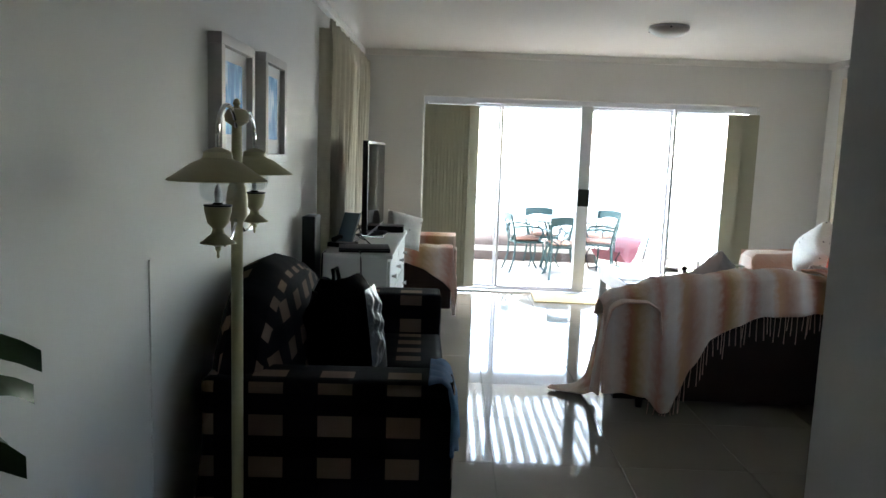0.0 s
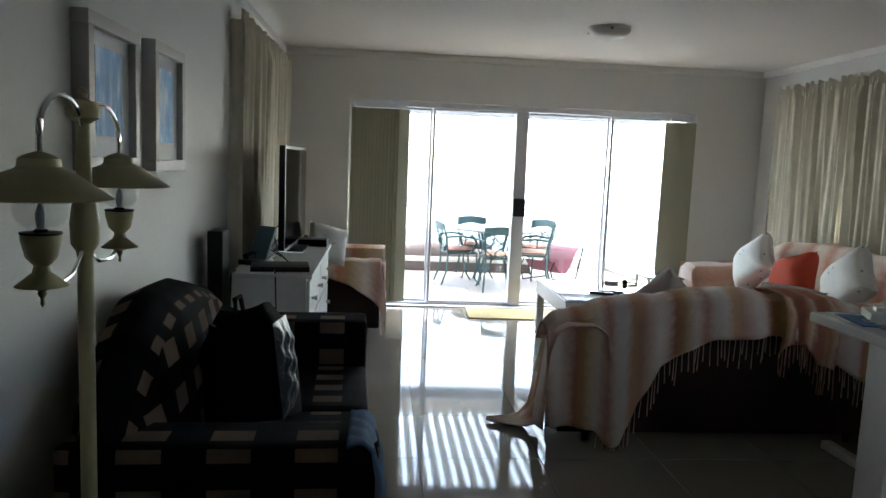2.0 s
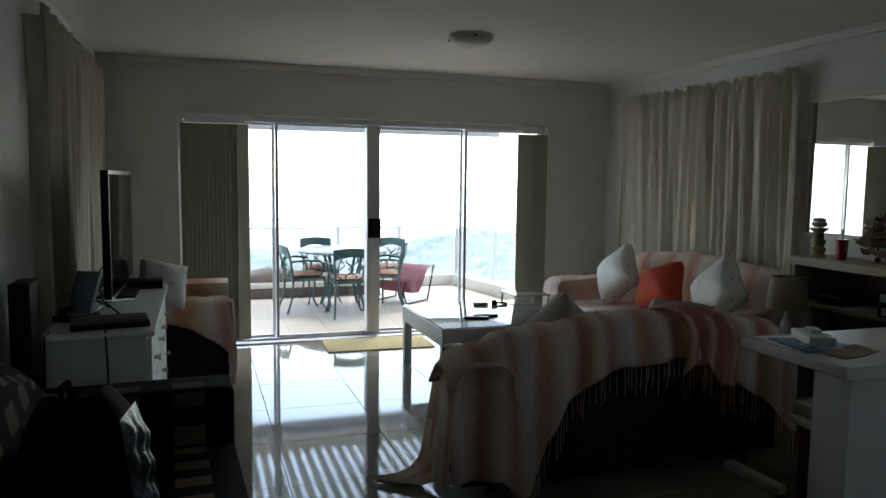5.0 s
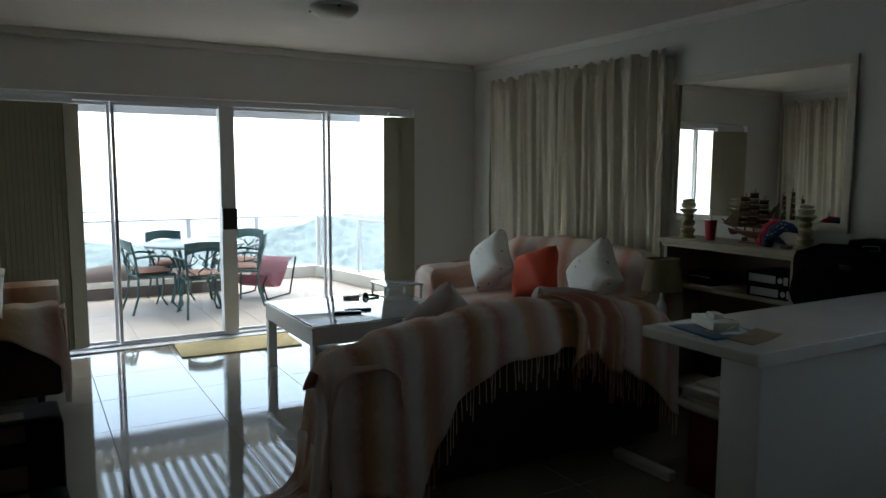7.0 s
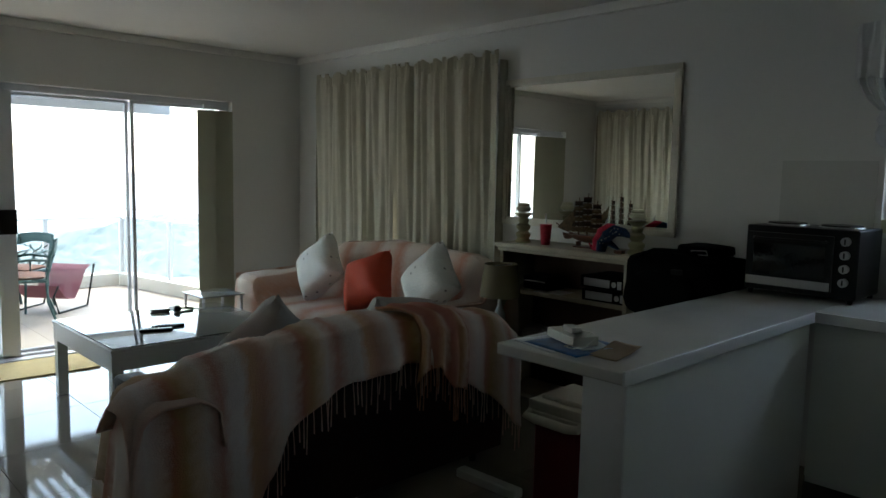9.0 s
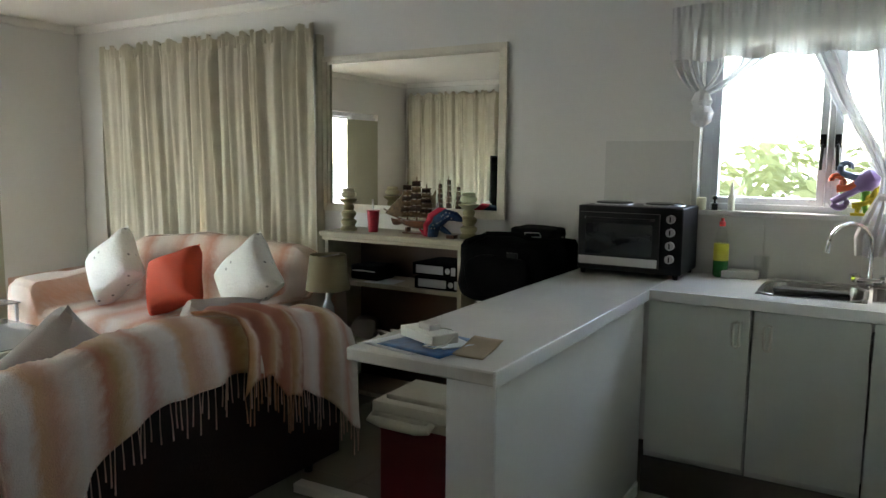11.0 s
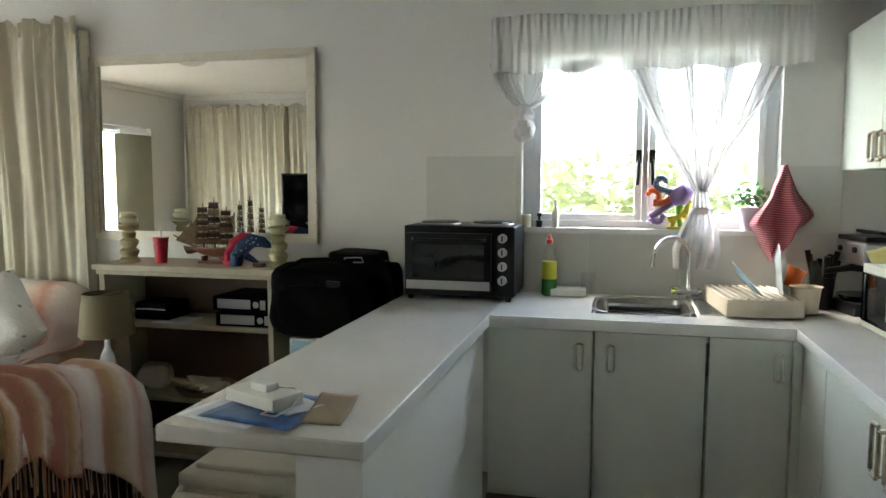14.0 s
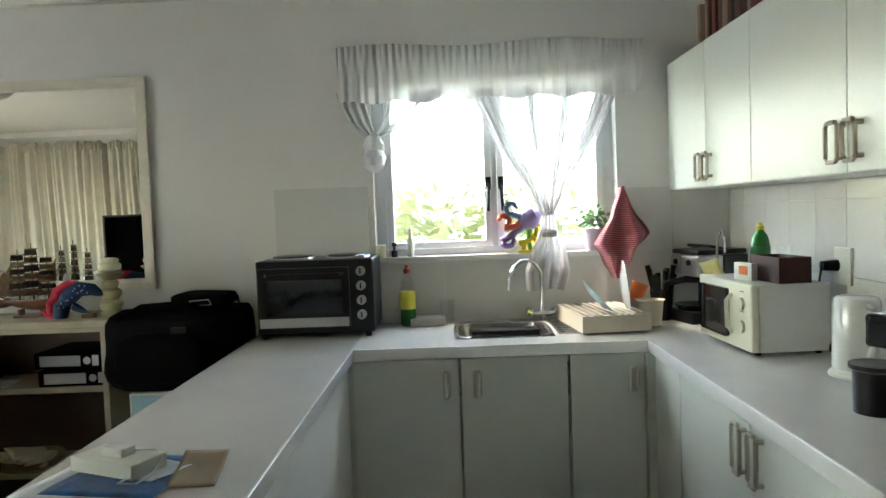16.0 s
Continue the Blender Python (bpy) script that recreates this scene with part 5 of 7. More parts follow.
solo("baking_tray", box(-0.06, 0.06, -0.14, 0.14, 0, 0.028, 0.013, 3), "blackpan", "black baking tray lying in the steel sink", "tray", at=(4.365, 5.70, 0.897), rot=(0, 3, 2))

# dish rack
M["rack"] = mat("cream_plastic", (0.62, 0.55, 0.45), 0.4, vary=0.04)
rk = thing("dish_rack", (4.50, 5.278, 0.906), "cream plastic dish rack with plates drying beside the sink", "dish rack", rz=6)
bm = box(-0.19, 0.19, -0.130, 0.130, 0.0, 0.012, 0.004)
for a in (box(-0.20, -0.19, -0.140, 0.140, 0.0, 0.068, 0.004), box(0.19, 0.20, -0.140, 0.140, 0.0, 0.068, 0.004), box(-0.19, 0.19, -0.140, -0.130, 0.0, 0.068, 0.004), box(-0.19, 0.19, 0.130, 0.140, 0.0, 0.068, 0.004)):
    me = bpy.data.meshes.new("tmp")
    a.to_mesh(me)
    a.free()
    bm.from_mesh(me)
    bpy.data.meshes.remove(me)
part("tray", bm, "rack", rk)
for i in range(9):
    part("rib", box(-0.18, 0.18, -0.004, 0.004, 0.045, 0.072, 0.002), "rack", rk, at=(0, 0.112 - i * 0.028, 0))
part("cutlery_holder", lathe([(0.045, 0.0), (0.055, 0.10), (0.062, 0.105), (0.05, 0.10), (0.04, 0.01)], 24, at=(-0.06, -0.188, 0)), "rack", rk)
M["china"] = mat("white_china", (0.68, 0.68, 0.66), 0.12, vary=0.02)
M["bluechina"] = mat("pale_blue_china", (0.35, 0.52, 0.60), 0.15, vary=0.03)
M["orangep"] = mat("orange_plastic", (0.65, 0.14, 0.03), 0.35)
plate_p = [(0.0, 0.0), (0.06, 0.0), (0.075, 0.006), (0.115, 0.016), (0.117, 0.019), (0.07, 0.012), (0.0, 0.006)]
solo("plate", lathe(plate_p, 36), "china", "white china plate standing in the dish rack", "plate", at=(4.50, 5.19, 1.055), rot=(84, 0, -8), group="plates")
solo("plate", lathe([(r * 0.85, h) for r, h in plate_p], 36), "bluechina", "pale blue plate slanting in the dish rack", "plate", at=(4.50, 5.30, 1.01), rot=(48, 0, -4), group="plates")
solo("beaker", lathe([(0.028, 0), (0.036, 0.08), (0.034, 0.08), (0.026, 0.006)], 20), "orangep", "orange plastic beaker upside in the dish rack", "cup", at=(4.55, 5.125, 0.995), rot=(20, 0, 0))
solo("drinking_glass", lathe([(0.028, 0), (0.034, 0.10), (0.032, 0.10), (0.026, 0.006)], 20), "clearglass", "clear drinking glass in the cutlery holder", "glass", at=(4.47, 5.055, 1.0), rot=(10, 12, 0))
solo("drinking_glass", lathe([(0.03, 0), (0.036, 0.11), (0.034, 0.11), (0.028, 0.006)], 20), "clearglass", "clear drinking glass on the worktop by the sink", "glass", at=(4.70, 5.93, 0.9))
M["fadedy"] = mat("faded_yellow_cloth", (0.45, 0.40, 0.16), 0.9)
M["ivory"] = mat("ivory_plastic", (0.60, 0.60, 0.54), 0.35, vary=0.03)
solo("soap_dish", box(-0.05, 0.05, -0.08, 0.08, 0, 0.035, 0.01, 3), "ivory", "white plastic soap dish on the worktop", "soap dish", at=(4.71, 6.02, 0.9), rot=(0, 0, 3))
M["greenliq"] = mat("green_liquid_plastic", (0.03, 0.16, 0.04), 0.15, vary=0.1)
M["yellow"] = mat("yellow_label", (0.60, 0.55, 0.05), 0.4, vary=0.2, grain=40)
M["redp"] = mat("red_plastic", (0.5, 0.02, 0.02), 0.35)


def bottle(x, y, z, label, cap, top, h=0.26, tag="yellow", tag_label="yellow and green label"):
    b = thing("bottle", (x, y, z), label, "bottle", "bottles")
    part("liquid", lathe([(0.028, 0), (0.034, 0.006), (0.034, h * 0.42), (0.0, h * 0.421)], 20), "greenliq", b)
    part("label", lathe([(0.0342, h * 0.28), (0.0348, h * 0.29), (0.0345, h * 0.56), (0.032, h * 0.57)], 20), tag, b, tag_label)
    part("shell", lathe([(0.0345, h * 0.42), (0.033, h * 0.57), (0.026, h * 0.75), (0.013, h * 0.84), (0.012, h * 0.86)], 20), top, b)
    part("cap", lathe([(0.014, h * 0.86), (0.015, h * 0.93), (0.008, h * 0.95), (0.007, h), (0.0, h)], 16), cap, b)


bottle(4.69, 6.105, 0.9, "washing-up bottle, green liquid, red cap, on the worktop", "redp", "clearglass", 0.275)

# mini oven
ov = thing("mini_oven", (4.60, 6.472, 0.9), "black countertop mini oven with two hotplates and glass door", "oven")
part("body", box(-0.16, 0.16, -0.243, 0.245, 0.02, 0.325, 0.012, 3), "dark", ov)
M["ovenglass"] = mat("dark_oven_glass", (0.008, 0.009, 0.010), 0.06, vary=0.05)
dr = part("oven_door", box(-0.178, -0.161, -0.145, 0.235, 0.045, 0.295, 0.006), "dark", ov)
part("door_glass", box(-0.181, -0.178, -0.115, 0.20, 0.10, 0.245, 0.001), "ovenglass", dr, "dark glass")
part("door_handle", tube([(-0.178, 0.20, 0.268), (-0.205, 0.19, 0.268), (-0.205, -0.11, 0.268), (-0.178, -0.12, 0.268)], 0.006, 10), "dark", dr, "slim black bar handle")
part("door_trim", box(-0.183, -0.178, -0.14, 0.23, 0.05, 0.088, 0.002), "steel", dr, "brushed steel strip")
for z in (0.275, 0.215, 0.155, 0.095):
    k = part("knob", tube([(-0.161, -0.193, z), (-0.185, -0.193, z)], 0.019, 18), "steel", ov, "silver knob")
    part("marker", box(-0.187, -0.185, -0.196, -0.190, z - 0.012, z + 0.012), "dark", k)
for y in (0.12, -0.12):
    hp = part("hotplate", lathe([(0.0, 0.325), (0.085, 0.325), (0.088, 0.334), (0.083, 0.338), (0.0, 0.336)], 32, at=(0, y, 0)), "blackpan", ov)
    part("plate_ring", lathe([(0.089, 0.3255), (0.096, 0.3265), (0.095, 0.330), (0.089, 0.331)], 32, at=(0, y, 0)), "steel", hp)
for a in (-0.14, 0.14):
    for b in (-0.215, 0.22):
        part("foot", lathe([(0.012, 0), (0.014, 0.02)], 12, at=(a, b, 0)), "dark", ov)

# sill things and towel
M["octo"] = [mat("octopus_" + n, c, 0.4, vary=0.1) for n, c in (("red", (0.62, 0.10, 0.03)), ("grey_blue", (0.12, 0.17, 0.27)), ("purple", (0.20, 0.13, 0.30)), ("yellow", (0.66, 0.52, 0.03)), ("green", (0.16, 0.42, 0.05)))]
oc = thing("octopus_ornament", (4.79, 5.545, 1.204), "flat painted wooden octopus ornament on the window sill", "ornament")
part("body", tube([(0.0, 0.03, 0.125), (0, 0.0, 0.145), (0, -0.03, 0.17), (0, -0.06, 0.175)], [0.028, 0.046, 0.046, 0.018], 16), M["octo"][2], oc)
part("stem", tube([(0, -0.01, 0.008), (0, 0.0, 0.06), (0, -0.005, 0.12)], [0.010, 0.012, 0.02], 12), M["octo"][4], oc)


def spiral(y, z, r0, a0, turns, m, lead):
    """An arm that runs from lead to a curl round (y, z)."""
    pts = [(0.0, a, b) for a, b in lead]
    for i in range(16):
        f = i / 15
        a = radians(a0 + 360 * turns * f)
        pts.append((0.0, y + r0 * (1 - 0.55 * f) * math.cos(a), z + r0 * (1 - 0.55 * f) * math.sin(a)))
    part("arm", tube(pts, [0.0165 - 0.005 * i / len(pts) for i in range(len(pts))], 8), m, oc)


spiral(0.115, 0.150, 0.036, -100, -0.72, M["octo"][0], [(0.03, 0.145), (0.06, 0.122)])
spiral(0.072, 0.208, 0.030, -60, 0.70, M["octo"][1], [(0.01, 0.165), (0.045, 0.168)])
spiral(0.090, 0.062, 0.034, -10, -0.72, M["octo"][2], [(0.005, 0.14), (0.035, 0.11)])
spiral(0.035, 0.028, 0.020, 60, 0.55, M["octo"][3], [(-0.045, 0.12), (-0.03, 0.08), (0.0, 0.055)])
spiral(-0.062, 0.028, 0.020, 120, -0.55, M["octo"][3], [(0.0, 0.12), (-0.010, 0.08), (-0.038, 0.055)])
part("arm", tube([(0, -0.045, 0.12), (0, -0.038, 0.15), (0, -0.01, 0.152), (0, 0.0, 0.12)], 0.013, 8), M["octo"][3], oc)
part("base", box(-0.012, 0.012, -0.06, 0.05, 0.0, 0.012, 0.003), M["octo"][3], oc)
pt = thing("potted_plant", (4.80, 5.245, 1.204), "small green plant in a pale lilac pot on the sill", "plant")
M["lilac"] = mat("lilac_pot", (0.50, 0.42, 0.52), 0.4, vary=0.04)
part("pot", lathe([(0.036, 0), (0.048, 0.085), (0.053, 0.085), (0.053, 0.10), (0.045, 0.10), (0.04, 0.08), (0.0, 0.078)], 28), "lilac", pt)
rnd = random.Random(5)
bm = bmesh.new()
for _ in range(170):
    a, e, d = rnd.uniform(0, 6.28), rnd.uniform(0.0, 1.4), rnd.uniform(0.03, 0.085)
    c = Vector((d * math.cos(a) * math.cos(e) * 0.7, d * math.sin(a) * math.cos(e) * 1.2, 0.10 + d * math.sin(e) * 1.1))
    o = Vector((rnd.gauss(0, 1), rnd.gauss(0, 1), rnd.gauss(0.6, 0.5))).normalized()
    s = o.cross(Vector((0.3, 0.1, 1))).normalized() * 0.011
    bm.faces.new([bm.verts.new(c + q) for q in (o * 0, o * 0.012 + s, o * 0.026, o * 0.012 - s)])
M["plantleaf"] = mat("plant_leaf", (0.10, 0.26, 0.10), 0.5, vary=0.2, scale=40)
part("leaves", bm, "plantleaf", pt, smooth=False)
M["cream2"] = mat("cream_wax", (0.62, 0.60, 0.42), 0.5)
solo("candle_jar", lathe([(0.022, 0), (0.024, 0.055), (0.02, 0.06), (0.0, 0.06)], 20), "cream2", "cream candle jar on the window sill", "jar", at=(4.79, 6.225, 1.204))
solo("small_bottle", lathe([(0.014, 0), (0.015, 0.03), (0.006, 0.034), (0.006, 0.05), (0.012, 0.05), (0.012, 0.066), (0.0, 0.07)], 16), "dark", "small dark bottle on the window sill", "bottle", at=(4.80, 6.165, 1.204), group="bottles")
solo("spray_bottle", lathe([(0.016, 0), (0.017, 0.07), (0.008, 0.085), (0.008, 0.10), (0.005, 0.13), (0.0, 0.13)], 16), "ivory", "slim clear-white spray bottle on the sill", "bottle", at=(4.80, 6.09, 1.204), group="bottles")
M["towel"] = striped("red_checked_towel_cloth", [(0.0, (0.36, 0.05, 0.08)), (0.55, (0.36, 0.05, 0.08)), (0.6, (0.52, 0.24, 0.27)), (0.95, (0.52, 0.24, 0.27)), (1.0, (0.36, 0.05, 0.08))], 0.010, wobble=0.0)
tw = thing("tea_towel", (0, 0, 0), "red and white checked tea towel hanging from a hook", "tea towel")


def towel(u, v):
    lf = lerp([(0.0, 0.012), (0.3, 0.05), (0.62, 0.13), (0.8, 0.09), (1.0, 0.045)], v)
    rt_ = lerp([(0.0, -0.012), (0.25, -0.05), (0.52, -0.125), (0.75, -0.05), (1.0, 0.03)], v)
    k = 0.5 - 0.5 * math.cos(math.pi * u)
    return (4.742 - 0.02 * math.sin(math.pi * u) + 0.040 * math.sin(13 * u + 3 * v + 2 * math.sin(5 * v)) * min(1, v * 2), 5.125 + lf + (rt_ - lf) * k, 1.487 - 0.41 * v + 0.02 * math.sin(9 * u) * v * (1 - v))


part("cloth", grid(lambda u, v: towel(v, u), 40, 36, 0.42, 0.25), "towel", tw)
part("hook", tube([(E, 5.115, 1.482), (4.75, 5.115, 1.478), (4.745, 5.115, 1.493)], 0.004), "chrome", tw)

# microwave
mw = thing("microwave", (3.782, 4.928, 0.9), "cream and white microwave oven with dark door window", "microwave", rz=2.5)
M["mwcream"] = mat("cream_appliance_plastic", (0.62, 0.60, 0.46), 0.35, vary=0.03)
M["mwwhite"] = mat("white_coated_steel", (0.60, 0.60, 0.57), 0.35, vary=0.02)
part("body", box(0.0, 0.43, -0.245, -0.012, 0.012, 0.232, 0.004), "mwwhite", mw)
fr = part("front", box(0.0, 0.43, -0.012, 0.016, 0.012, 0.234, 0.010, 3), "mwcream", mw)
part("door_window", box(0.165, 0.395, 0.0165, 0.019, 0.040, 0.208, 0.012, 3), "ovenglass", fr, "dark door window")
part("door_grip", tube([(0.145, 0.016, 0.06), (0.142, 0.034, 0.08), (0.142, 0.036, 0.17), (0.145, 0.016, 0.19)], 0.008), "mwcream", fr)
for z in (0.165, 0.09):
    part("dial", tube([(0.065, 0.016, z), (0.065, 0.025, z)], 0.021, 18), "mwcream", fr)
for i in range(3):
    part("marking", box(0.05, 0.08, 0.016, 0.0175, 0.205 - i * 0.066, 0.208 - i * 0.066), "plinth", fr, smooth=False)
for a in (0.03, 0.40):
    for b in (-0.22, -0.02):
        part("foot", lathe([(0.01, 0), (0.012, 0.012)], 10, at=(a, b, 0)), "dark", mw)
M["brownbox"] = mat("brown_planter_plastic", (0.035, 0.010, 0.008), 0.5, vary=0.1, spec=0.2)
bx = thing("brown_tray", (3.895, 4.80, 1.1325), "dark brown plastic tray box on top of the microwave", "tray", rz=5)
bm = box(-0.085, 0.085, -0.05, 0.05, 0, 0.008, 0.002)
part("base", bm, "brownbox", bx)
for nm, b in (("side", box(-0.095, -0.087, -0.055, 0.055, 0.0, 0.085, 0.002)), ("side", box(0.087, 0.095, -0.055, 0.055, 0.0, 0.085, 0.002)), ("side", box(-0.087, 0.087, 0.047, 0.055, 0.0, 0.085, 0.002)), ("side", box(-0.087, 0.087, -0.055, -0.047, 0.0, 0.085, 0.002))):
    part(nm, b, "brownbox", bx)
bottle(4.045, 4.80, 1.1325, "green bottle with yellow cap standing on the microwave", "yellow", "greenliq", 0.195, "greenliq", "")
wb = thing("white_packet", (3.955, 4.89, 1.1325), "small white packet with orange mark on the microwave", "packet", rz=12)
part("box", box(-0.05, 0.05, -0.012, 0.012, 0, 0.06, 0.004), "ivory", wb)
part("label", box(-0.03, 0.02, 0.0122, 0.0132, 0.02, 0.05), "orangep", wb, "orange mark", smooth=False)
solo("drinking_glass", lathe([(0.02, 0), (0.026, 0.11), (0.024, 0.11), (0.018, 0.005)], 20), "clearglass", "tall clear glass standing in the brown tray", "glass", at=(3.86, 4.80, 1.141))

# coffee machine
cm = thing("espresso_machine", (4.57, 4.795, 0.9), "black and silver espresso machine in the kitchen corner", "coffee machine", rz=14)
part("base", box(-0.10, 0.10, -0.10, 0.15, 0.0, 0.05, 0.01), "dark", cm)
part("column", box(-0.10, 0.10, -0.12, 0.0, 0.05, 0.285, 0.015, 3), "dark", cm)
part("head", box(-0.105, 0.105, 0.001, 0.125, 0.195, 0.285, 0.02, 3), "steel", cm, "brushed silver head")
part("front_panel", box(0.02, 0.085, 0.1255, 0.131, 0.205, 0.29, 0.006), "steel", cm, "brushed silver front")
part("handle", tube([(-0.09, -0.02, 0.305), (-0.08, 0.05, 0.322), (0.08, 0.05, 0.322), (0.09, -0.02, 0.305)], 0.007), "dark", cm)
part("top", box(-0.10, 0.10, -0.11, 0.12, 0.287, 0.308, 0.008), "dark", cm)
part("portafilter", tube([(0, 0.07, 0.19), (0, 0.12, 0.18), (0.01, 0.22, 0.165)], [0.03, 0.014, 0.012], 14), "dark", cm)
part("drip_tray", lathe([(0.0, 0.05), (0.07, 0.05), (0.09, 0.075), (0.085, 0.075), (0.0, 0.055)], 24, at=(0, 0.07, 0)), "ovenglass", cm)
part("steam_pipe", tube([(-0.115, 0.04, 0.20), (-0.125, 0.05, 0.30), (-0.135, 0.05, 0.36), (-0.155, 0.05, 0.385), (-0.175, 0.05, 0.36), (-0.178, 0.05, 0.30)], 0.006, 10), "chrome", cm)
part("side_panel", box(0.1055, 0.110, 0.02, 0.118, 0.205, 0.275, 0.002), "dark", cm, "black side panel")
for s in (-0.05, 0.05):
    part("button", tube([(s, 0.13, 0.255), (s, 0.138, 0.255)], 0.012, 12), "dark", cm)
solo("oven_glove", cushion(0.10, 0.09, 0.025), "fadedy", "faded yellow cloth hanging on the espresso machine", "cloth", at=(4.385, 4.85, 1.13), rot=(70, 15, 30))
uh = thing("knife_block", (4.62, 4.99, 0.9), "dark pot of kitchen utensils in the worktop corner", "utensil holder")
part("pot", lathe([(0.04, 0), (0.05, 0.13), (0.046, 0.13), (0.036, 0.01)], 20), "dark", uh)
for i in range(8):
    a = i * 0.8
    part("utensil", tube([(0.015 * math.cos(a), 0.015 * math.sin(a), 0.02), (0.05 * math.cos(a), 0.06 * math.sin(a), 0.20 + 0.02 * (i % 3))], [0.005, 0.012], 8), "dark", uh)

# kettle and coffee pod machine
kt = thing("kettle", (3.495, 4.765, 0.9), "white plastic jug kettle on its base, lid towards the wall", "kettle")
part("base", lathe([(0.072, 0), (0.074, 0.008), (0.064, 0.02)], 28), "ivory", kt)
part("jug", lathe([(0.063, 0.022), (0.065, 0.03), (0.060, 0.21), (0.056, 0.222), (0.05, 0.226), (0.0, 0.226)], 36), "china", kt)
part("handle", tube([(-0.045, 0.0, 0.205), (-0.085, 0, 0.20), (-0.095, 0, 0.12), (-0.058, 0, 0.05)], 0.010), "china", kt)
part("spout", tube([(0.05, 0.0, 0.18), (0.075, 0, 0.205)], [0.02, 0.012], 12), "china", kt)
pm = thing("pod_coffee_machine", (3.17, 4.80, 0.9), "glossy black coffee pod machine on the worktop", "coffee machine", rz=20)
part("body", box(-0.05, 0.05, -0.12, 0.05, 0.0, 0.22, 0.025, 4), "ovenglass", pm)
part("head", box(-0.045, 0.045, 0.03, 0.12, 0.15, 0.23, 0.02, 4), "ovenglass", pm)
part("drip_tray", lathe([(0.05, 0.0), (0.052, 0.10), (0.06, 0.105), (0.06, 0.115), (0.0, 0.112)], 28, at=(0.01, 0.12, 0)), "dark", pm)
sk1 = thing("power_socket", (3.81, S + 0.0075, 1.183), "white double wall socket with black plug", "socket", "sockets")
part("plate", box(-0.05, 0.05, 0, 0.01, -0.06, 0.06, 0.003), "ivory", sk1)
part("plug", tube([(0.03, 0.01, 0.0), (0.03, 0.06, 0.0)], [0.02, 0.016], 12), "dark", sk1)
part("cord", tube([(0.03, 0.06, 0.0), (0.03, 0.07, -0.06), (0.01, 0.05, -0.15), (-0.02, 0.06, -0.275)], 0.004), "dark", sk1)
sk2 = thing("power_socket", (E - 0.0075, 6.77, 1.06), "white wall socket beside the mini oven", "socket", "sockets")
part("plate", box(-0.01, 0, -0.035, 0.035, -0.06, 0.06, 0.003), "ivory", sk2)
part("plug", box(-0.045, -0.01, -0.02, 0.02, -0.03, 0.01, 0.006), "dark", sk2)
part("cord", tube([(-0.045, 0, -0.01), (-0.07, -0.02, -0.05), (-0.09, -0.05, -0.12), (-0.10, -0.08, -0.15)], 0.004), "dark", sk2)
sk3 = thing("power_socket", (E - 0.0075, 4.86, 1.17), "small white wall socket in the kitchen corner", "socket", "sockets")
part("plate", box(-0.01, 0, -0.03, 0.03, -0.03, 0.03, 0.003), "ivory", sk3)

# books on the wall cabinets
rnd = random.Random(11)
M["book"] = [mat("book_" + n, c, 0.7, vary=0.15) for n, c in (("brown", (0.10, 0.05, 0.04)), ("maroon", (0.13, 0.03, 0.03)), ("black", (0.02, 0.02, 0.025)), ("tan", (0.25, 0.17, 0.12)))]
x = 4.60
while x > 2.9:
    w = rnd.uniform(0.022, 0.045)
    h, d = rnd.uniform(0.17, 0.24), rnd.uniform(0.13, 0.16)
    b = thing("book", (x - w / 2, 4.66, WZ1), "dark-spined book standing on top of the wall cabinets", "book", "books on the cabinets")
    mm = rnd.choice(M["book"])
    part("cover", box(-w / 2, w / 2, 0.002, 0.002 + d, 0.0, h, 0.002), mm, b)
    part("pages", box(-w / 2 + 0.004, w / 2 - 0.004, 0.006, d - 0.006, h - 0.004, h + 0.001), "paper", b, smooth=False)
    x -= w + 0.002

# things on the peninsula
M["cardblue"] = mat("blue_printed_card", (0.02, 0.10, 0.27), 0.4, vary=0.6, scale=25, grain=90)
M["kraft"] = mat("brown_paper", (0.34, 0.25, 0.16), 0.8, vary=0.1, scale=20)


def sheet(name, cx, cy, w, d, z, rz, m, label, lift=0.0):
    ob = part(name, grid(lambda u, v: ((u - 0.5) * w, (v - 0.5) * d, lift * (u * u + 0.4 * v * v) + 0.001 * math.sin(9 * u)), 10, 10), m, None, label)
    so = ob.modifiers.new("thickness", "SOLIDIFY")
    so.thickness = 0.0012
    ob.matrix_world = pose(cx, cy, z, 0, 0, rz)
    return tagged(ob, "", "paper", "papers on the breakfast bar")


sheet("paper_sheet", 2.85, 6.625, 0.20, 0.20, 0.9025, -12, "paper", "white paper sheet on the breakfast bar")
sheet("brown_envelope", 2.88, 6.42, 0.18, 0.09, 0.9028, 8, "kraft", "crumpled brown paper envelope on the breakfast bar", 0.012)
sheet("magazine", 2.862, 6.552, 0.225, 0.235, 0.9068, -10, "cardblue", "blue printed brochure under the papers")
sheet("letter", 2.90, 6.55, 0.105, 0.19, 0.9092, -28, "paper", "white printed letter on the blue brochure")
rt = thing("router", (2.885, 6.585, 0.911), "flat white router box with cable on the papers", "router", rz=-24)
part("case", box(-0.045, 0.045, -0.085, 0.085, 0.0, 0.030, 0.005, 3), "ivory", rt)
part("adapter", box(-0.018, 0.018, -0.03, 0.03, 0.0285, 0.048, 0.005, 3), "china", rt)
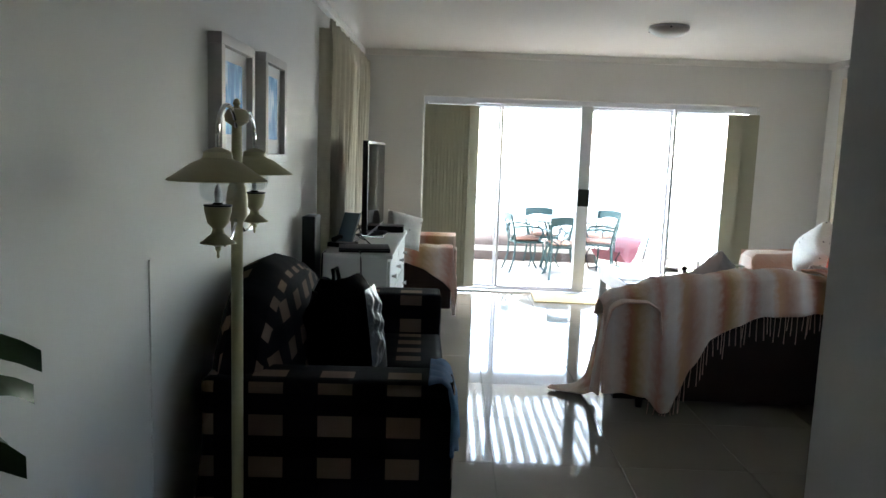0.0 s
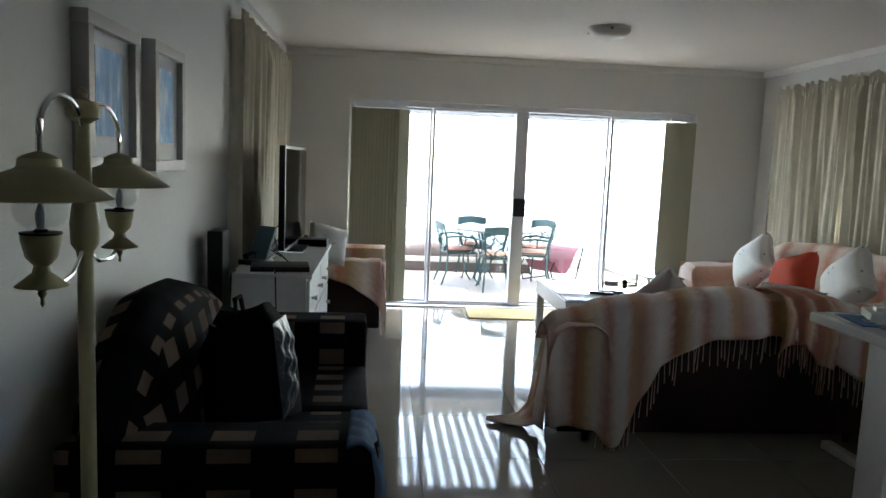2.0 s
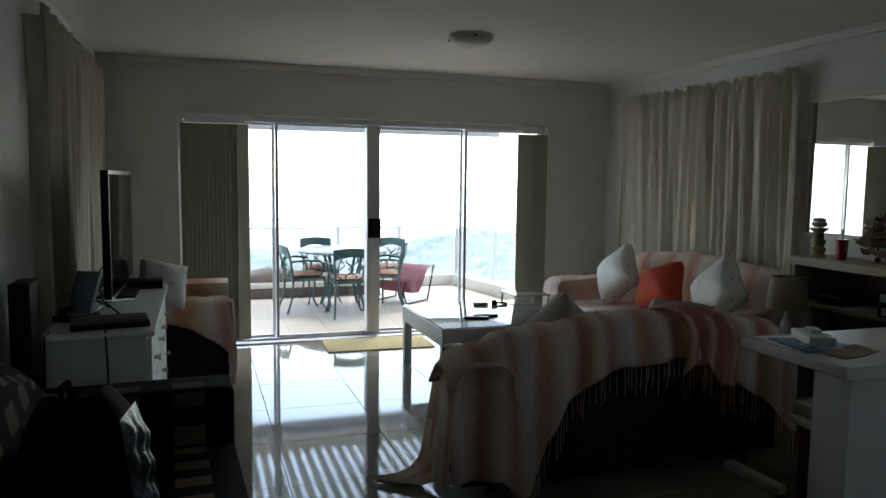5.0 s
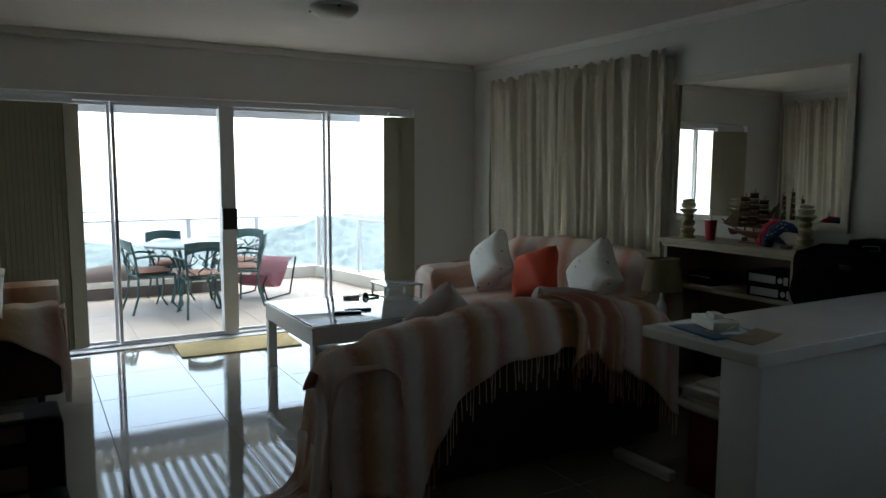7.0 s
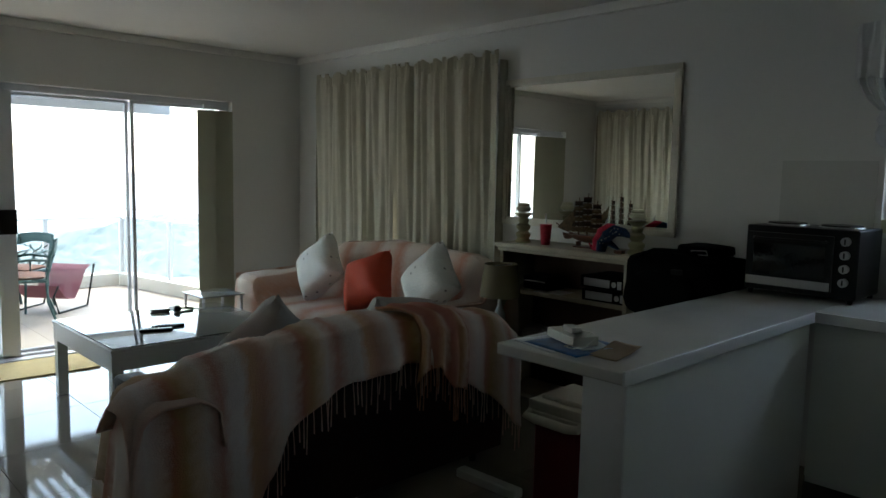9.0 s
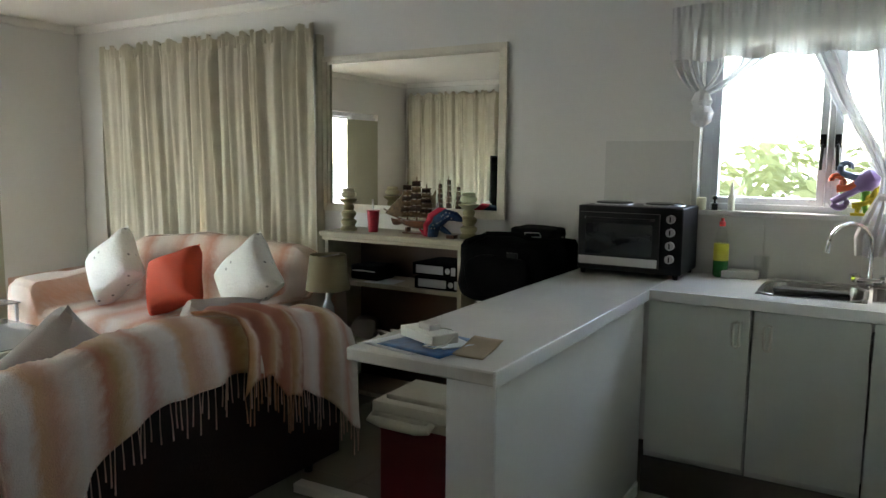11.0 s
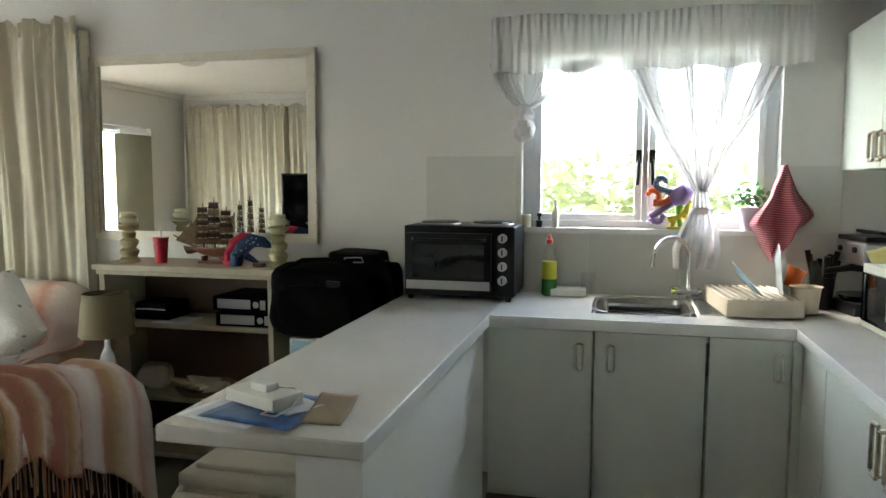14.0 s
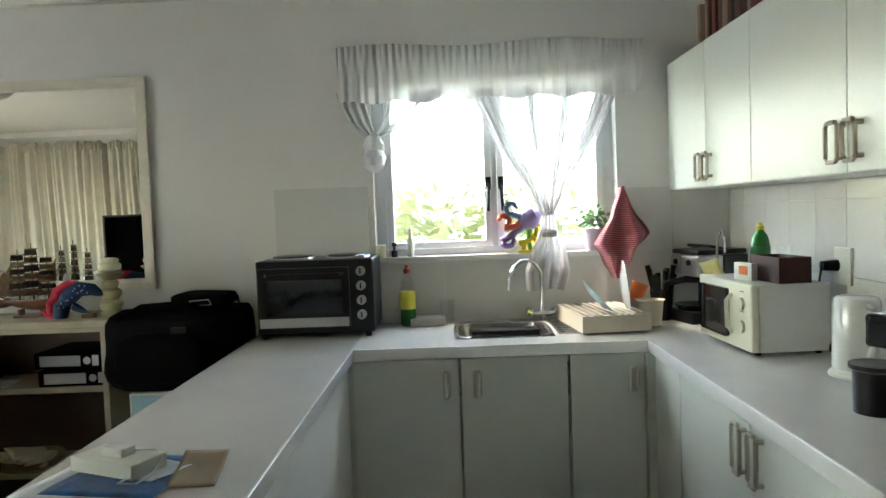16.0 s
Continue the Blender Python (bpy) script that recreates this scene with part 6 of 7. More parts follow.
part("cable", tube([(0.018, -0.02, 0.035), (0.04, -0.06, 0.034), (0.03, -0.085, 0.02), (-0.01, -0.10, 0.004), (-0.06, -0.11, 0.003), (-0.07, -0.075, 0.004), (-0.04, -0.075, 0.006)], 0.002, 6), "ivory", rt)

# cooler under the bar
cb = thing("cooler_box", (3.56, 6.955, 0), "maroon cooler box with dirty-white lid and handle", "cooler box", rz=1)
part("body", box(-0.135, 0.135, -0.20, 0.20, 0.0, 0.385, 0.02, 3), "redc", cb)
part("rim", box(-0.148, 0.148, -0.215, 0.215, 0.386, 0.425, 0.012, 3), "coolerlid", cb, "off-white rim")
lid = part("lid", box(-0.155, 0.155, -0.222, 0.222, 0.426, 0.475, 0.02, 4), "coolerlid", cb, "off-white lid")
part("lid_top", box(-0.115, 0.115, -0.18, 0.18, 0.4755, 0.497, 0.010, 3), "coolerlid", lid)
part("handle", tube([(-0.150, 0.205, 0.43), (-0.172, 0.215, 0.405), (-0.178, 0.16, 0.400), (-0.178, 0.0, 0.398), (-0.172, -0.05, 0.405), (-0.152, -0.06, 0.425)], [0.012, 0.018, 0.02, 0.02, 0.018, 0.012], 12), "coolerlid", cb, "moulded off-white carrying handle")

# ---- bookcase ----
bc = thing("bookcase", (0, 0, 0), "limed wood bookcase with two open shelves under the mirror", "bookcase")
M["limed"] = mat("limed_wood", (0.40, 0.35, 0.26), 0.5, vary=0.12, scale=10, grain=80, bump=0.1)
M["wood_in"] = mat("brown_wood_panel", (0.11, 0.065, 0.045), 0.6, vary=0.15, scale=8)
part("top", box(4.42, 4.775, 7.335, 8.315, 0.98, 1.01, 0.010, 3), "limed", bc)
part("top_moulding", box(4.435, 4.775, 7.35, 8.30, 0.958, 0.979, 0.005), "limed", bc)
for a, b in ((7.36, 7.385), (8.265, 8.29)):
    part("side_panel", box(4.45, 4.775, a, b, 0.0, 0.957, 0.003), "limed", bc)
part("back_panel", box(4.765, 4.775, 7.386, 8.264, 0.02, 0.957), "wood_in", bc)
for z in (0.70, 0.335, 0.05):
    part("shelf", box(4.46, 4.764, 7.386, 8.264, z, z + 0.024, 0.003), "limed", bc)
M["label_w"] = mat("binder_label", (0.42, 0.42, 0.43), 0.5, vary=0.03)
for k, (z, dy) in enumerate(((0.724, 0.0), (0.799, 0.01))):
    bn = thing("lever_arch_file", (4.62, 7.53 + dy, z + 0.001), "black lever arch file lying flat on the shelf", "file", "files on the shelf", rz=1.5 - 3 * k)
    part("cover", box(-0.15, 0.14, -0.145, 0.14, 0.0, 0.068, 0.005), "darkcloth", bn)
    part("spine_label", box(-0.1525, -0.150, -0.06, 0.115, 0.012, 0.056), "label_w", bn, "white spine label", smooth=False)
    part("finger_ring", tube([(-0.153, -0.09, 0.034), (-0.1535, -0.09, 0.034)], 0.016, 18), "steel", bn)
    part("spine_label_end", box(-0.1525, -0.150, -0.138, -0.112, 0.012, 0.056), "label_w", bn, smooth=False)
pr = thing("black_case", (4.60, 8.05, 0.725), "small black padded case on the upper shelf", "case")
part("body", box(-0.09, 0.09, -0.10, 0.10, 0, 0.09, 0.03, 4), "darkcloth", pr)
part("zip", tube([(-0.092, -0.08, 0.055), (-0.094, 0.0, 0.058), (-0.092, 0.08, 0.055)], 0.003), "steel", pr)
sheet("paper_sheet", 4.55, 7.93, 0.16, 0.2, 0.7255, 8, "paper", "white paper sheet on the upper shelf")
bowl = thing("basket_tray", (4.58, 7.80, 0.36), "shallow beige basket with folded cloths on the lower shelf", "basket")
part("basket", lathe([(0.0, 0.0), (0.12, 0.0), (0.15, 0.035), (0.145, 0.035), (0.115, 0.008), (0.0, 0.008)], 28), "kraft", bowl)
for i in range(5):
    solo("folded_cloth", cushion(0.12, 0.10, 0.035), "rack", "folded beige cloth in the shallow basket", "cloth", at=(4.54 + 0.02 * (i % 2), 7.72 + i * 0.045, 0.395 + 0.012 * (i % 3)), rot=(8 * i, -14, 25 * i), group="cloths in the basket")
solo("crumpled_bag", cushion(0.14, 0.16, 0.13), "greycloth", "crumpled pale cloth bag on the lower shelf", "bag", at=(4.60, 8.10, 0.42), rot=(10, 5, 20))


def candlestick(y, label):
    c = thing("candlestick", (4.55, y, 1.01), label, "candlestick", "candlesticks")
    part("stem", lathe([(0.048, 0), (0.05, 0.012), (0.036, 0.028), (0.046, 0.045), (0.047, 0.058), (0.030, 0.072), (0.044, 0.092), (0.045, 0.108), (0.028, 0.122), (0.034, 0.138), (0.034, 0.146), (0.026, 0.156), (0.056, 0.180), (0.057, 0.186), (0.036, 0.19), (0.0, 0.19)], 28), "lampmetal", c)
    part("candle", lathe([(0.0, 0.191), (0.03, 0.193), (0.044, 0.202), (0.047, 0.213), (0.044, 0.224), (0.034, 0.230), (0.038, 0.236), (0.036, 0.246), (0.018, 0.251), (0.0, 0.252)], 24), "cream2", c, "round cream candle")


candlestick(8.19, "cream turned candlestick with ball candle on the bookcase")
candlestick(7.375, "cream turned candlestick with ball candle beside the shark figure")
cp = thing("red_tumbler", (4.55, 8.01, 1.01), "red plastic tumbler with dark pattern on the bookcase", "cup")
M["redcup"] = mat("red_tumbler_plastic", (0.45, 0.02, 0.04), 0.3, vary=0.25, scale=60)
part("cup", lathe([(0.028, 0), (0.037, 0.12), (0.039, 0.122), (0.039, 0.127), (0.0, 0.128)], 28), "redcup", cp)
part("straw", tube([(0.0, 0.0, 0.128), (0.004, 0.006, 0.19)], 0.006), "china", cp)

# model ship
sh = thing("model_ship", (4.60, 7.74, 1.01), "dark varnished wooden model sailing ship with many small sails", "model ship", rz=90)
M["varnish"] = mat("varnished_wood", (0.12, 0.045, 0.02), 0.3, vary=0.3, scale=40)
M["sail"] = mat("tan_sail_cloth", (0.15, 0.10, 0.05), 0.8, vary=0.35, scale=60)
M["sail_dark"] = mat("brown_sail_cloth", (0.05, 0.028, 0.016), 0.8, vary=0.4, scale=60)


def hull(u, v):
    x = -0.15 + 0.30 * u
    k = math.sin(math.pi * min(1, 0.15 + 0.85 * u)) ** 0.6 if u < 0.85 else math.sin(math.pi * 0.85 * (1 - (u - 0.85) * 2.2)) ** 0.6 * 1.0
    a = math.pi * (v - 0.5)
    return (x + 0.02 * (v - 0.5) ** 2, 0.035 * k * math.sin(a), 0.075 - 0.045 * math.cos(a) * k + 0.012 * (2 * u - 1) ** 2)


part("hull", grid(hull, 24, 12), "varnish", sh)
part("deck", box(-0.13, 0.12, -0.028, 0.028, 0.068, 0.076, 0.003), "varnish", sh)
part("rail", tube([(-0.15, -0.02, 0.095), (0.0, -0.036, 0.082), (0.13, -0.02, 0.09)], 0.0025), "cream2", sh)
part("keel_stand", box(-0.08, 0.08, -0.03, 0.03, 0.0, 0.01, 0.003), "varnish", sh)
for x in (-0.06, 0.06):
    part("stand_leg", box(x - 0.006, x + 0.006, -0.02, 0.02, 0.01, 0.036, 0.002), "varnish", sh)
part("bowsprit", tube([(0.13, 0, 0.085), (0.23, 0, 0.135)], 0.004), "varnish", sh)
for mx, top in ((-0.066, 0.285), (0.0, 0.325), (0.062, 0.30)):
    mst = part("mast", tube([(mx, 0, 0.07), (mx, 0, top)], [0.005, 0.002]), "varnish", sh)
    for j in range(6):
        z0 = 0.095 + j * (top - 0.115) / 6
        z1 = z0 + (top - 0.115) / 6 - 0.007
        w = 0.036 - 0.0025 * j
        part("sail", grid(lambda u, v: (mx + (2 * u - 1) * w * 0.95 * (1 - 0.12 * v), (2 * u - 1) * w * 0.5 + 0.006 + 0.014 * math.sin(math.pi * v) * math.sin(math.pi * u), z0 + (z1 - z0) * v), 6, 6), "sail_dark" if (j + int(mx * 100)) % 2 else "sail", mst)
        part("yard", tube([(mx - w, -w * 0.5, z1 + 0.002), (mx + w, w * 0.5, z1 + 0.002)], 0.002, 6), "varnish", mst)
for i in range(3):
    part("jib", grid(lambda u, v: (0.09 + 0.03 * i + (0.09 - 0.01 * i) * u * (1 - v), 0.005 * math.sin(3 * u), 0.09 + 0.02 * u + (0.13 - 0.03 * i) * v), 5, 5), "sail", sh)
bm = bmesh.new()
for mx, top in ((-0.066, 0.285), (0.0, 0.325), (0.062, 0.30)):
    for s in (-1, 1):
        for k in (-0.03, 0.0, 0.03):
            tube([(mx + k, s * 0.03, 0.078), (mx, 0, top - 0.04)], 0.0008, 4, bm)
part("rigging", bm, "varnish", sh)

# shark figure
sf = thing("toy_shark", (4.52, 7.52, 1.01), "red and blue plush shark figure on the bookcase", "toy")
M["plushr"] = mat("red_plush", (0.50, 0.02, 0.06), 0.9, vary=0.1, grain=300, bump=0.4)
M["plushb"] = mat("blue_dotted_plush", (0.008, 0.035, 0.10), 0.8, vary=0.6, scale=70, grain=200, bump=0.3)
part("red_side", tube([(0.0, 0.11, 0.005), (0.0, 0.10, 0.06), (0.0, 0.07, 0.11), (0.0, 0.02, 0.145), (0, -0.02, 0.15)], [0.012, 0.022, 0.026, 0.02, 0.01], 12), "plushr", sf)
part("body", tube([(-0.01, 0.06, 0.0), (-0.01, 0.05, 0.05), (-0.01, 0.02, 0.09), (-0.01, -0.03, 0.125), (-0.01, -0.09, 0.12), (-0.01, -0.12, 0.11)], [0.028, 0.034, 0.036, 0.034, 0.024, 0.008], 16), "plushb", sf)
for i in range(16):
    a, q = i * 2.4, i / 15
    part("spot", lathe([(0.0, -0.004), (0.004, 0.0), (0.0, 0.004)], 8), "china", sf, at=(-0.043 + 0.006 * math.sin(a) ** 2, 0.045 - 0.12 * q, 0.05 + 0.075 * min(1, q * 1.6) + 0.016 * math.sin(a)))
part("snout", tube([(-0.01, -0.08, 0.12), (-0.012, -0.115, 0.105), (-0.012, -0.13, 0.095)], [0.026, 0.016, 0.004], 12), "plushb", sf)
part("tail", tube([(0.0, 0.07, 0.01), (0.0, 0.12, 0.015), (0.0, 0.15, 0.04)], [0.022, 0.012, 0.003], 10), "plushr", sf)
part("fin", tube([(0, 0.03, 0.12), (0, 0.035, 0.17), (0, 0.028, 0.195)], [0.016, 0.008, 0.002], 8), "greycloth", sf)
part("jaw", tube([(-0.01, 0.0, 0.05), (-0.01, -0.03, 0.035), (-0.01, -0.06, 0.02)], [0.018, 0.014, 0.006], 10), "plushb", sf)
solo("small_box", box(-0.02, 0.02, -0.025, 0.025, 0, 0.02, 0.003), "varnish", "small dark trinket box on the bookcase", "box", at=(4.50, 7.45, 1.01))

# bag on stand
st = thing("plastic_drawer_stand", (4.58, 7.06, 0), "white plastic drawer stand under the black bags", "drawer unit")
part("frame", box(-0.17, 0.17, -0.22, 0.20, 0.0, 0.70, 0.01), "ivory", st)
for i in range(3):
    part("drawer", box(-0.182, -0.171, -0.205, 0.185, 0.02 + 0.228 * i, 0.235 + 0.228 * i, 0.004), "bluechina", st)
bg = thing("black_bag", (4.56, 7.08, 0.701), "large soft black travel bag piled beside the bookcase", "bag")


def soft_box(w, d, h, amp=0.02, seed=1):
    bm = box(-w / 2, w / 2, -d / 2, d / 2, 0, h)
    bmesh.ops.subdivide_edges(bm, edges=bm.edges[:], cuts=7, use_grid_fill=True)
    for v in bm.verts:
        c = Vector((v.co.x / w * 2, v.co.y / d * 2, v.co.z / h * 2 - 1))
        r = max(1.0, (abs(c.x) ** 6 + abs(c.y) ** 6 + abs(c.z) ** 6) ** (1 / 6.0))
        n = noise.noise(v.co * 9 + Vector((seed, 0, 0))) * amp
        base = min(1, v.co.z / 0.03)
        v.co = Vector((c.x / r * w / 2 + n * c.x * base, c.y / r * d / 2 + n * c.y * base, (c.z / r + 1) * h / 2 + n * 0.8 * base * max(0, c.z)))
    return bm


part("body", soft_box(0.40, 0.56, 0.34), "darkcloth", bg)
part("front_pocket", soft_box(0.04, 0.34, 0.20), "darkcloth", bg, at=(-0.205, 0.02, 0.05))
part("strap", tube([(-0.18, 0.2, 0.31), (-0.16, 0.1, 0.36), (-0.14, -0.05, 0.365), (-0.12, -0.16, 0.33)], 0.012), "darkcloth", bg)
part("buckle", box(-0.232, -0.226, -0.10, -0.04, 0.255, 0.28, 0.002), "dark", bg)
bg2 = thing("camera_bag", (4.56, 6.97, 1.042), "small black bag lying on the travel bag", "bag")
part("body", soft_box(0.22, 0.24, 0.055, 0.006), "darkcloth", bg2)

part("buckle", tube([(-0.112, -0.06, 0.012), (-0.114, 0.02, 0.010), (-0.114, 0.03, 0.030), (-0.112, -0.05, 0.034), (-0.112, -0.06, 0.012)], 0.0022, 6), "steel", bg2)
part("strap", tube([(-0.02, -0.11, 0.05), (-0.05, -0.15, 0.04), (-0.06, -0.175, -0.02), (-0.05, -0.19, -0.10), (-0.03, -0.20, -0.18)], 0.008), "darkcloth", bg2)
# table lamp
tl_ = thing("side_table", (4.17, 8.08, 0), "small low wooden table carrying the lamp", "side table")
part("tabletop", lathe([(0.0, 0.44), (0.18, 0.44), (0.185, 0.45), (0.18, 0.46), (0.0, 0.46)], 32), "limed", tl_)
for k in range(3):
    a = radians(30 + 120 * k)
    part("leg", tube([(0.13 * math.cos(a), 0.13 * math.sin(a), 0.44), (0.16 * math.cos(a), 0.16 * math.sin(a), 0.0)], 0.014), "limed", tl_)
lp = thing("table_lamp", (4.20, 8.06, 0.46), "small table lamp, olive-beige shade and white turned base", "table lamp")
M["shade"] = mat("olive_shade_cloth", (0.20, 0.17, 0.10), 0.9, vary=0.05, grain=300)
part("base", lathe([(0.06, 0), (0.062, 0.012), (0.03, 0.03), (0.022, 0.06), (0.038, 0.11), (0.032, 0.16), (0.014, 0.20), (0.012, 0.27)], 28), "china", lp)
part("shade", lathe([(0.122, 0.258), (0.098, 0.45), (0.096, 0.45), (0.120, 0.258)], 36), "shade", lp)
part("shade_ring", tube([(-0.096, 0, 0.442), (0.096, 0, 0.442)], 0.003), "steel", lp)

# ---- coffee table ----
ct = thing("coffee_table", (0, 0, 0), "white coffee table with dark reflective glass top", "coffee table")
M["tableglass"] = mat("tinted_table_glass", (0.27, 0.28, 0.27), 0.03, vary=0.03, bump=0)
TX0, TX1, TY0, TY1 = 2.345, 3.43, 9.13, 10.135
part("frame", box(TX0, TX1, TY0, TY1, 0.35, 0.452, 0.006), "white", ct)
part("tabletop", box(TX0 - 0.006, TX1 + 0.006, TY0 - 0.006, TY1 + 0.006, 0.453, 0.468, 0.004), "white", ct)
part("glass_top", box(TX0 + 0.01, TX1 - 0.01, TY0 + 0.01, TY1 - 0.01, 0.469, 0.475, 0.002), "tableglass", ct, "tinted glass top")
for x in (TX0 + 0.003, TX1 - 0.063):
    for y in (TY0 + 0.003, TY1 - 0.063):
        part("leg", box(x, x + 0.06, y, y + 0.06, 0.0, 0.349, 0.004), "white", ct)


def remote(x, y, rz, n, label):
    r = thing("remote_control", (x, y, 0.4755), label, "remote control", "remotes on the table", rz=rz)
    part("case", box(-0.023, 0.023, -0.09, 0.09, 0.0, 0.018, 0.006, 3), "dark", r)
    for i in range(n):
        for j in range(3):
            part("button", box(-0.004, 0.004, -0.004, 0.004, 0.018, 0.0205), "greycloth", r, at=(-0.013 + 0.013 * j, 0.065 - 0.02 * i, 0), smooth=False)


remote(2.70, 9.42, 70, 5, "black remote control lying on the glass table")
remote(2.80, 9.48, 84, 5, "black remote control beside another on the glass table")
rd = thing("glasses_case", (3.02, 9.98, 0.4755), "dark glasses and white case on the glass table", "spectacles", rz=80)
part("case", box(-0.03, 0.03, 0.0, 0.12, 0.0, 0.018, 0.008, 3), "ivory", rd)
part("lens", tube([(-0.02, -0.05, 0.012), (0.02, -0.05, 0.012)], [0.024, 0.02], 12), "dark", rd)
part("temple", tube([(0.0, -0.06, 0.01), (0.01, -0.12, 0.008), (0.0, -0.16, 0.006)], 0.007), "dark", rd)
gl = thing("glass_side_table", (3.52, 10.35, 0), "small glass-topped table beside the covered sofa", "side table")
part("tabletop", box(-0.17, 0.17, -0.17, 0.17, 0.49, 0.50, 0.003), "tableglass", gl)
for a in (-0.15, 0.15):
    for b in (-0.15, 0.15):
        part("leg", tube([(a, b, 0), (a, b, 0.489)], 0.011), "alu", gl)
solo("door_mat", box(-0.47, 0.47, -0.24, 0.24, 0, 0.012, 0.004), "mat", "straw-yellow sisal door mat by the sliding doors", "door mat", at=(2.31, 10.84, 0.0), rot=(0, 0, -2))

# ---- white chest with television ----
ch = thing("chest_of_drawers", (0, 0, 0), "white chest of drawers with round knobs beside the plaid sofa", "chest of drawers")
part("carcass", box(0.19, 0.585, 7.96, 9.40, 0.0, 0.775, 0.004), "white", ch)
part("top", box(0.18, 0.62, 7.94, 9.42, 0.776, 0.80, 0.005, 3), "white", ch)
for i in range(3):
    for j in range(2):
        y0 = 7.985 + j * 0.705
        d = part("drawer", box(0.586, 0.604, y0, y0 + 0.685, 0.05 + 0.24 * i, 0.275 + 0.24 * i, 0.004), "white", ch)
        for q in (0.12, 0.525):
            part("knob", tube([(0.604, y0 + q, 0.165 + 0.24 * i), (0.622, y0 + q, 0.165 + 0.24 * i), (0.634, y0 + q, 0.165 + 0.24 * i)], [0.008, 0.010, 0.017], 14), "china", d)
tv = thing("television", (0.375, 9.10, 0.80), "black flat-screen television on a stand, facing the room", "television", rz=-1.0)
part("bezel", box(-0.02, 0.02, -0.52, 0.52, 0.03, 0.70, 0.006), "dark", tv)
M["screen"] = mat("tv_screen", (0.001, 0.001, 0.0015), 0.06, vary=0.02, bump=0, spec=0.03)
part("screen", box(0.0205, 0.023, -0.50, 0.50, 0.055, 0.68), "screen", tv, "glossy dark screen", smooth=False)
part("stem", tube([(0, 0, 0.01), (0, 0, 0.035)], 0.02), "dark", tv)
part("stand", box(-0.10, 0.10, -0.20, 0.20, 0.0, 0.014, 0.006), "dark", tv)
db = thing("decoder_box", (0.50, 9.30, 0.80), "flat black decoder box at the end of the chest", "decoder")
part("case", box(-0.10, 0.10, -0.09, 0.09, 0.004, 0.05, 0.004), "dark", db)
part("feet", box(-0.10, 0.10, -0.07, 0.07, 0.0, 0.004), "dark", db)
lt = thing("laptop", (0.43, 8.14, 0.80), "closed dark laptop with cables on the white chest", "laptop", rz=8)
part("base", box(-0.17, 0.15, -0.12, 0.12, 0.0, 0.016, 0.004), "dark", lt)
part("lid", box(-0.17, 0.15, -0.12, 0.12, 0.017, 0.026, 0.004), "dark", lt)
spk = thing("speaker", (0.098, 8.06, 0), "tall black loudspeaker between the wall and the white chest", "loudspeaker")
part("cabinet", box(-0.042, 0.042, -0.10, 0.10, 0.02, 1.02, 0.014, 3), "dark", spk)
part("plinth", box(-0.045, 0.045, -0.105, 0.105, 0.0, 0.019, 0.004), "dark", spk)
M["bluegrey"] = mat("blue_grey_plastic", (0.05, 0.09, 0.12), 0.3, vary=0.05)
rt = thing("desk_telephone", (0.26, 8.30, 0.80), "dark blue-grey slanted phone unit among cables on the chest", "telephone", rz=-25)
part("base", box(-0.07, 0.07, -0.08, 0.08, 0.0, 0.03, 0.008, 3), "dark", rt)
part("stand", box(-0.06, 0.06, -0.012, 0.012, 0.0, 0.21, 0.006, 3), "bluegrey", rt, at=(0, 0.02, 0.025), rot=(-28, 0, 0))
part("handset", tube([(-0.03, -0.06, 0.045), (-0.03, 0.0, 0.062), (-0.03, 0.06, 0.045)], [0.02, 0.014, 0.02], 12), "dark", rt)
for k, pts in enumerate(([(0.40, 8.05, 0.806), (0.42, 7.95, 0.81), (0.425, 7.935, 0.76), (0.43, 7.935, 0.62), (0.42, 7.93, 0.45)], [(0.20, 8.0, 0.806), (0.19, 7.935, 0.80), (0.185, 7.93, 0.6), (0.20, 7.93, 0.42)], [(0.3, 8.3, 0.806), (0.36, 8.5, 0.84), (0.30, 8.7, 0.95), (0.33, 8.78, 1.0)], [(0.25, 8.25, 0.81), (0.30, 8.45, 0.88), (0.38, 8.5, 0.82)], [(0.24, 8.42, 0.806), (0.30, 8.6, 0.86), (0.34, 8.75, 0.92), (0.34, 8.85, 0.98)], [(0.44, 8.35, 0.81), (0.36, 8.45, 0.86), (0.42, 8.62, 0.83), (0.48, 8.8, 0.81)])):
    solo("cable", tube(pts, 0.0045), "dark", "loose black cable trailing over the white chest", "cable", group="cables of the television")
pb = thing("plastic_bag", (0.58, 9.60, 0.62), "crumpled white plastic bag on the armchair's corner", "plastic bag")
part("bag", cushion(0.32, 0.30, 0.18, 16), "pillow", pb, at=(0, 0, 0.16), rot=(68, 14, 20))
# the floor things by the bar and the plant in the hall
solo("white_box_lid", box(-0.03, 0.03, -0.18, 0.18, 0, 0.045, 0.015, 3), "ivory", "white plastic lid lying on the floor", "lid", at=(3.40, 7.39, 0.0), rot=(0, 0, 2))
hp = thing("hall_plant", (0.25, 4.42, 0), "dark green leafy plant in a pot by the wall", "plant")
part("pot", lathe([(0.10, 0), (0.14, 0.24), (0.15, 0.24), (0.15, 0.27), (0.13, 0.27), (0.12, 0.22), (0.0, 0.22)], 28), "plinth", hp)
part("stem", tube([(0, 0, 0.2), (0.01, 0.02, 0.7), (0.0, 0.05, 1.05)], [0.012, 0.009, 0.006]), "leaf", hp)
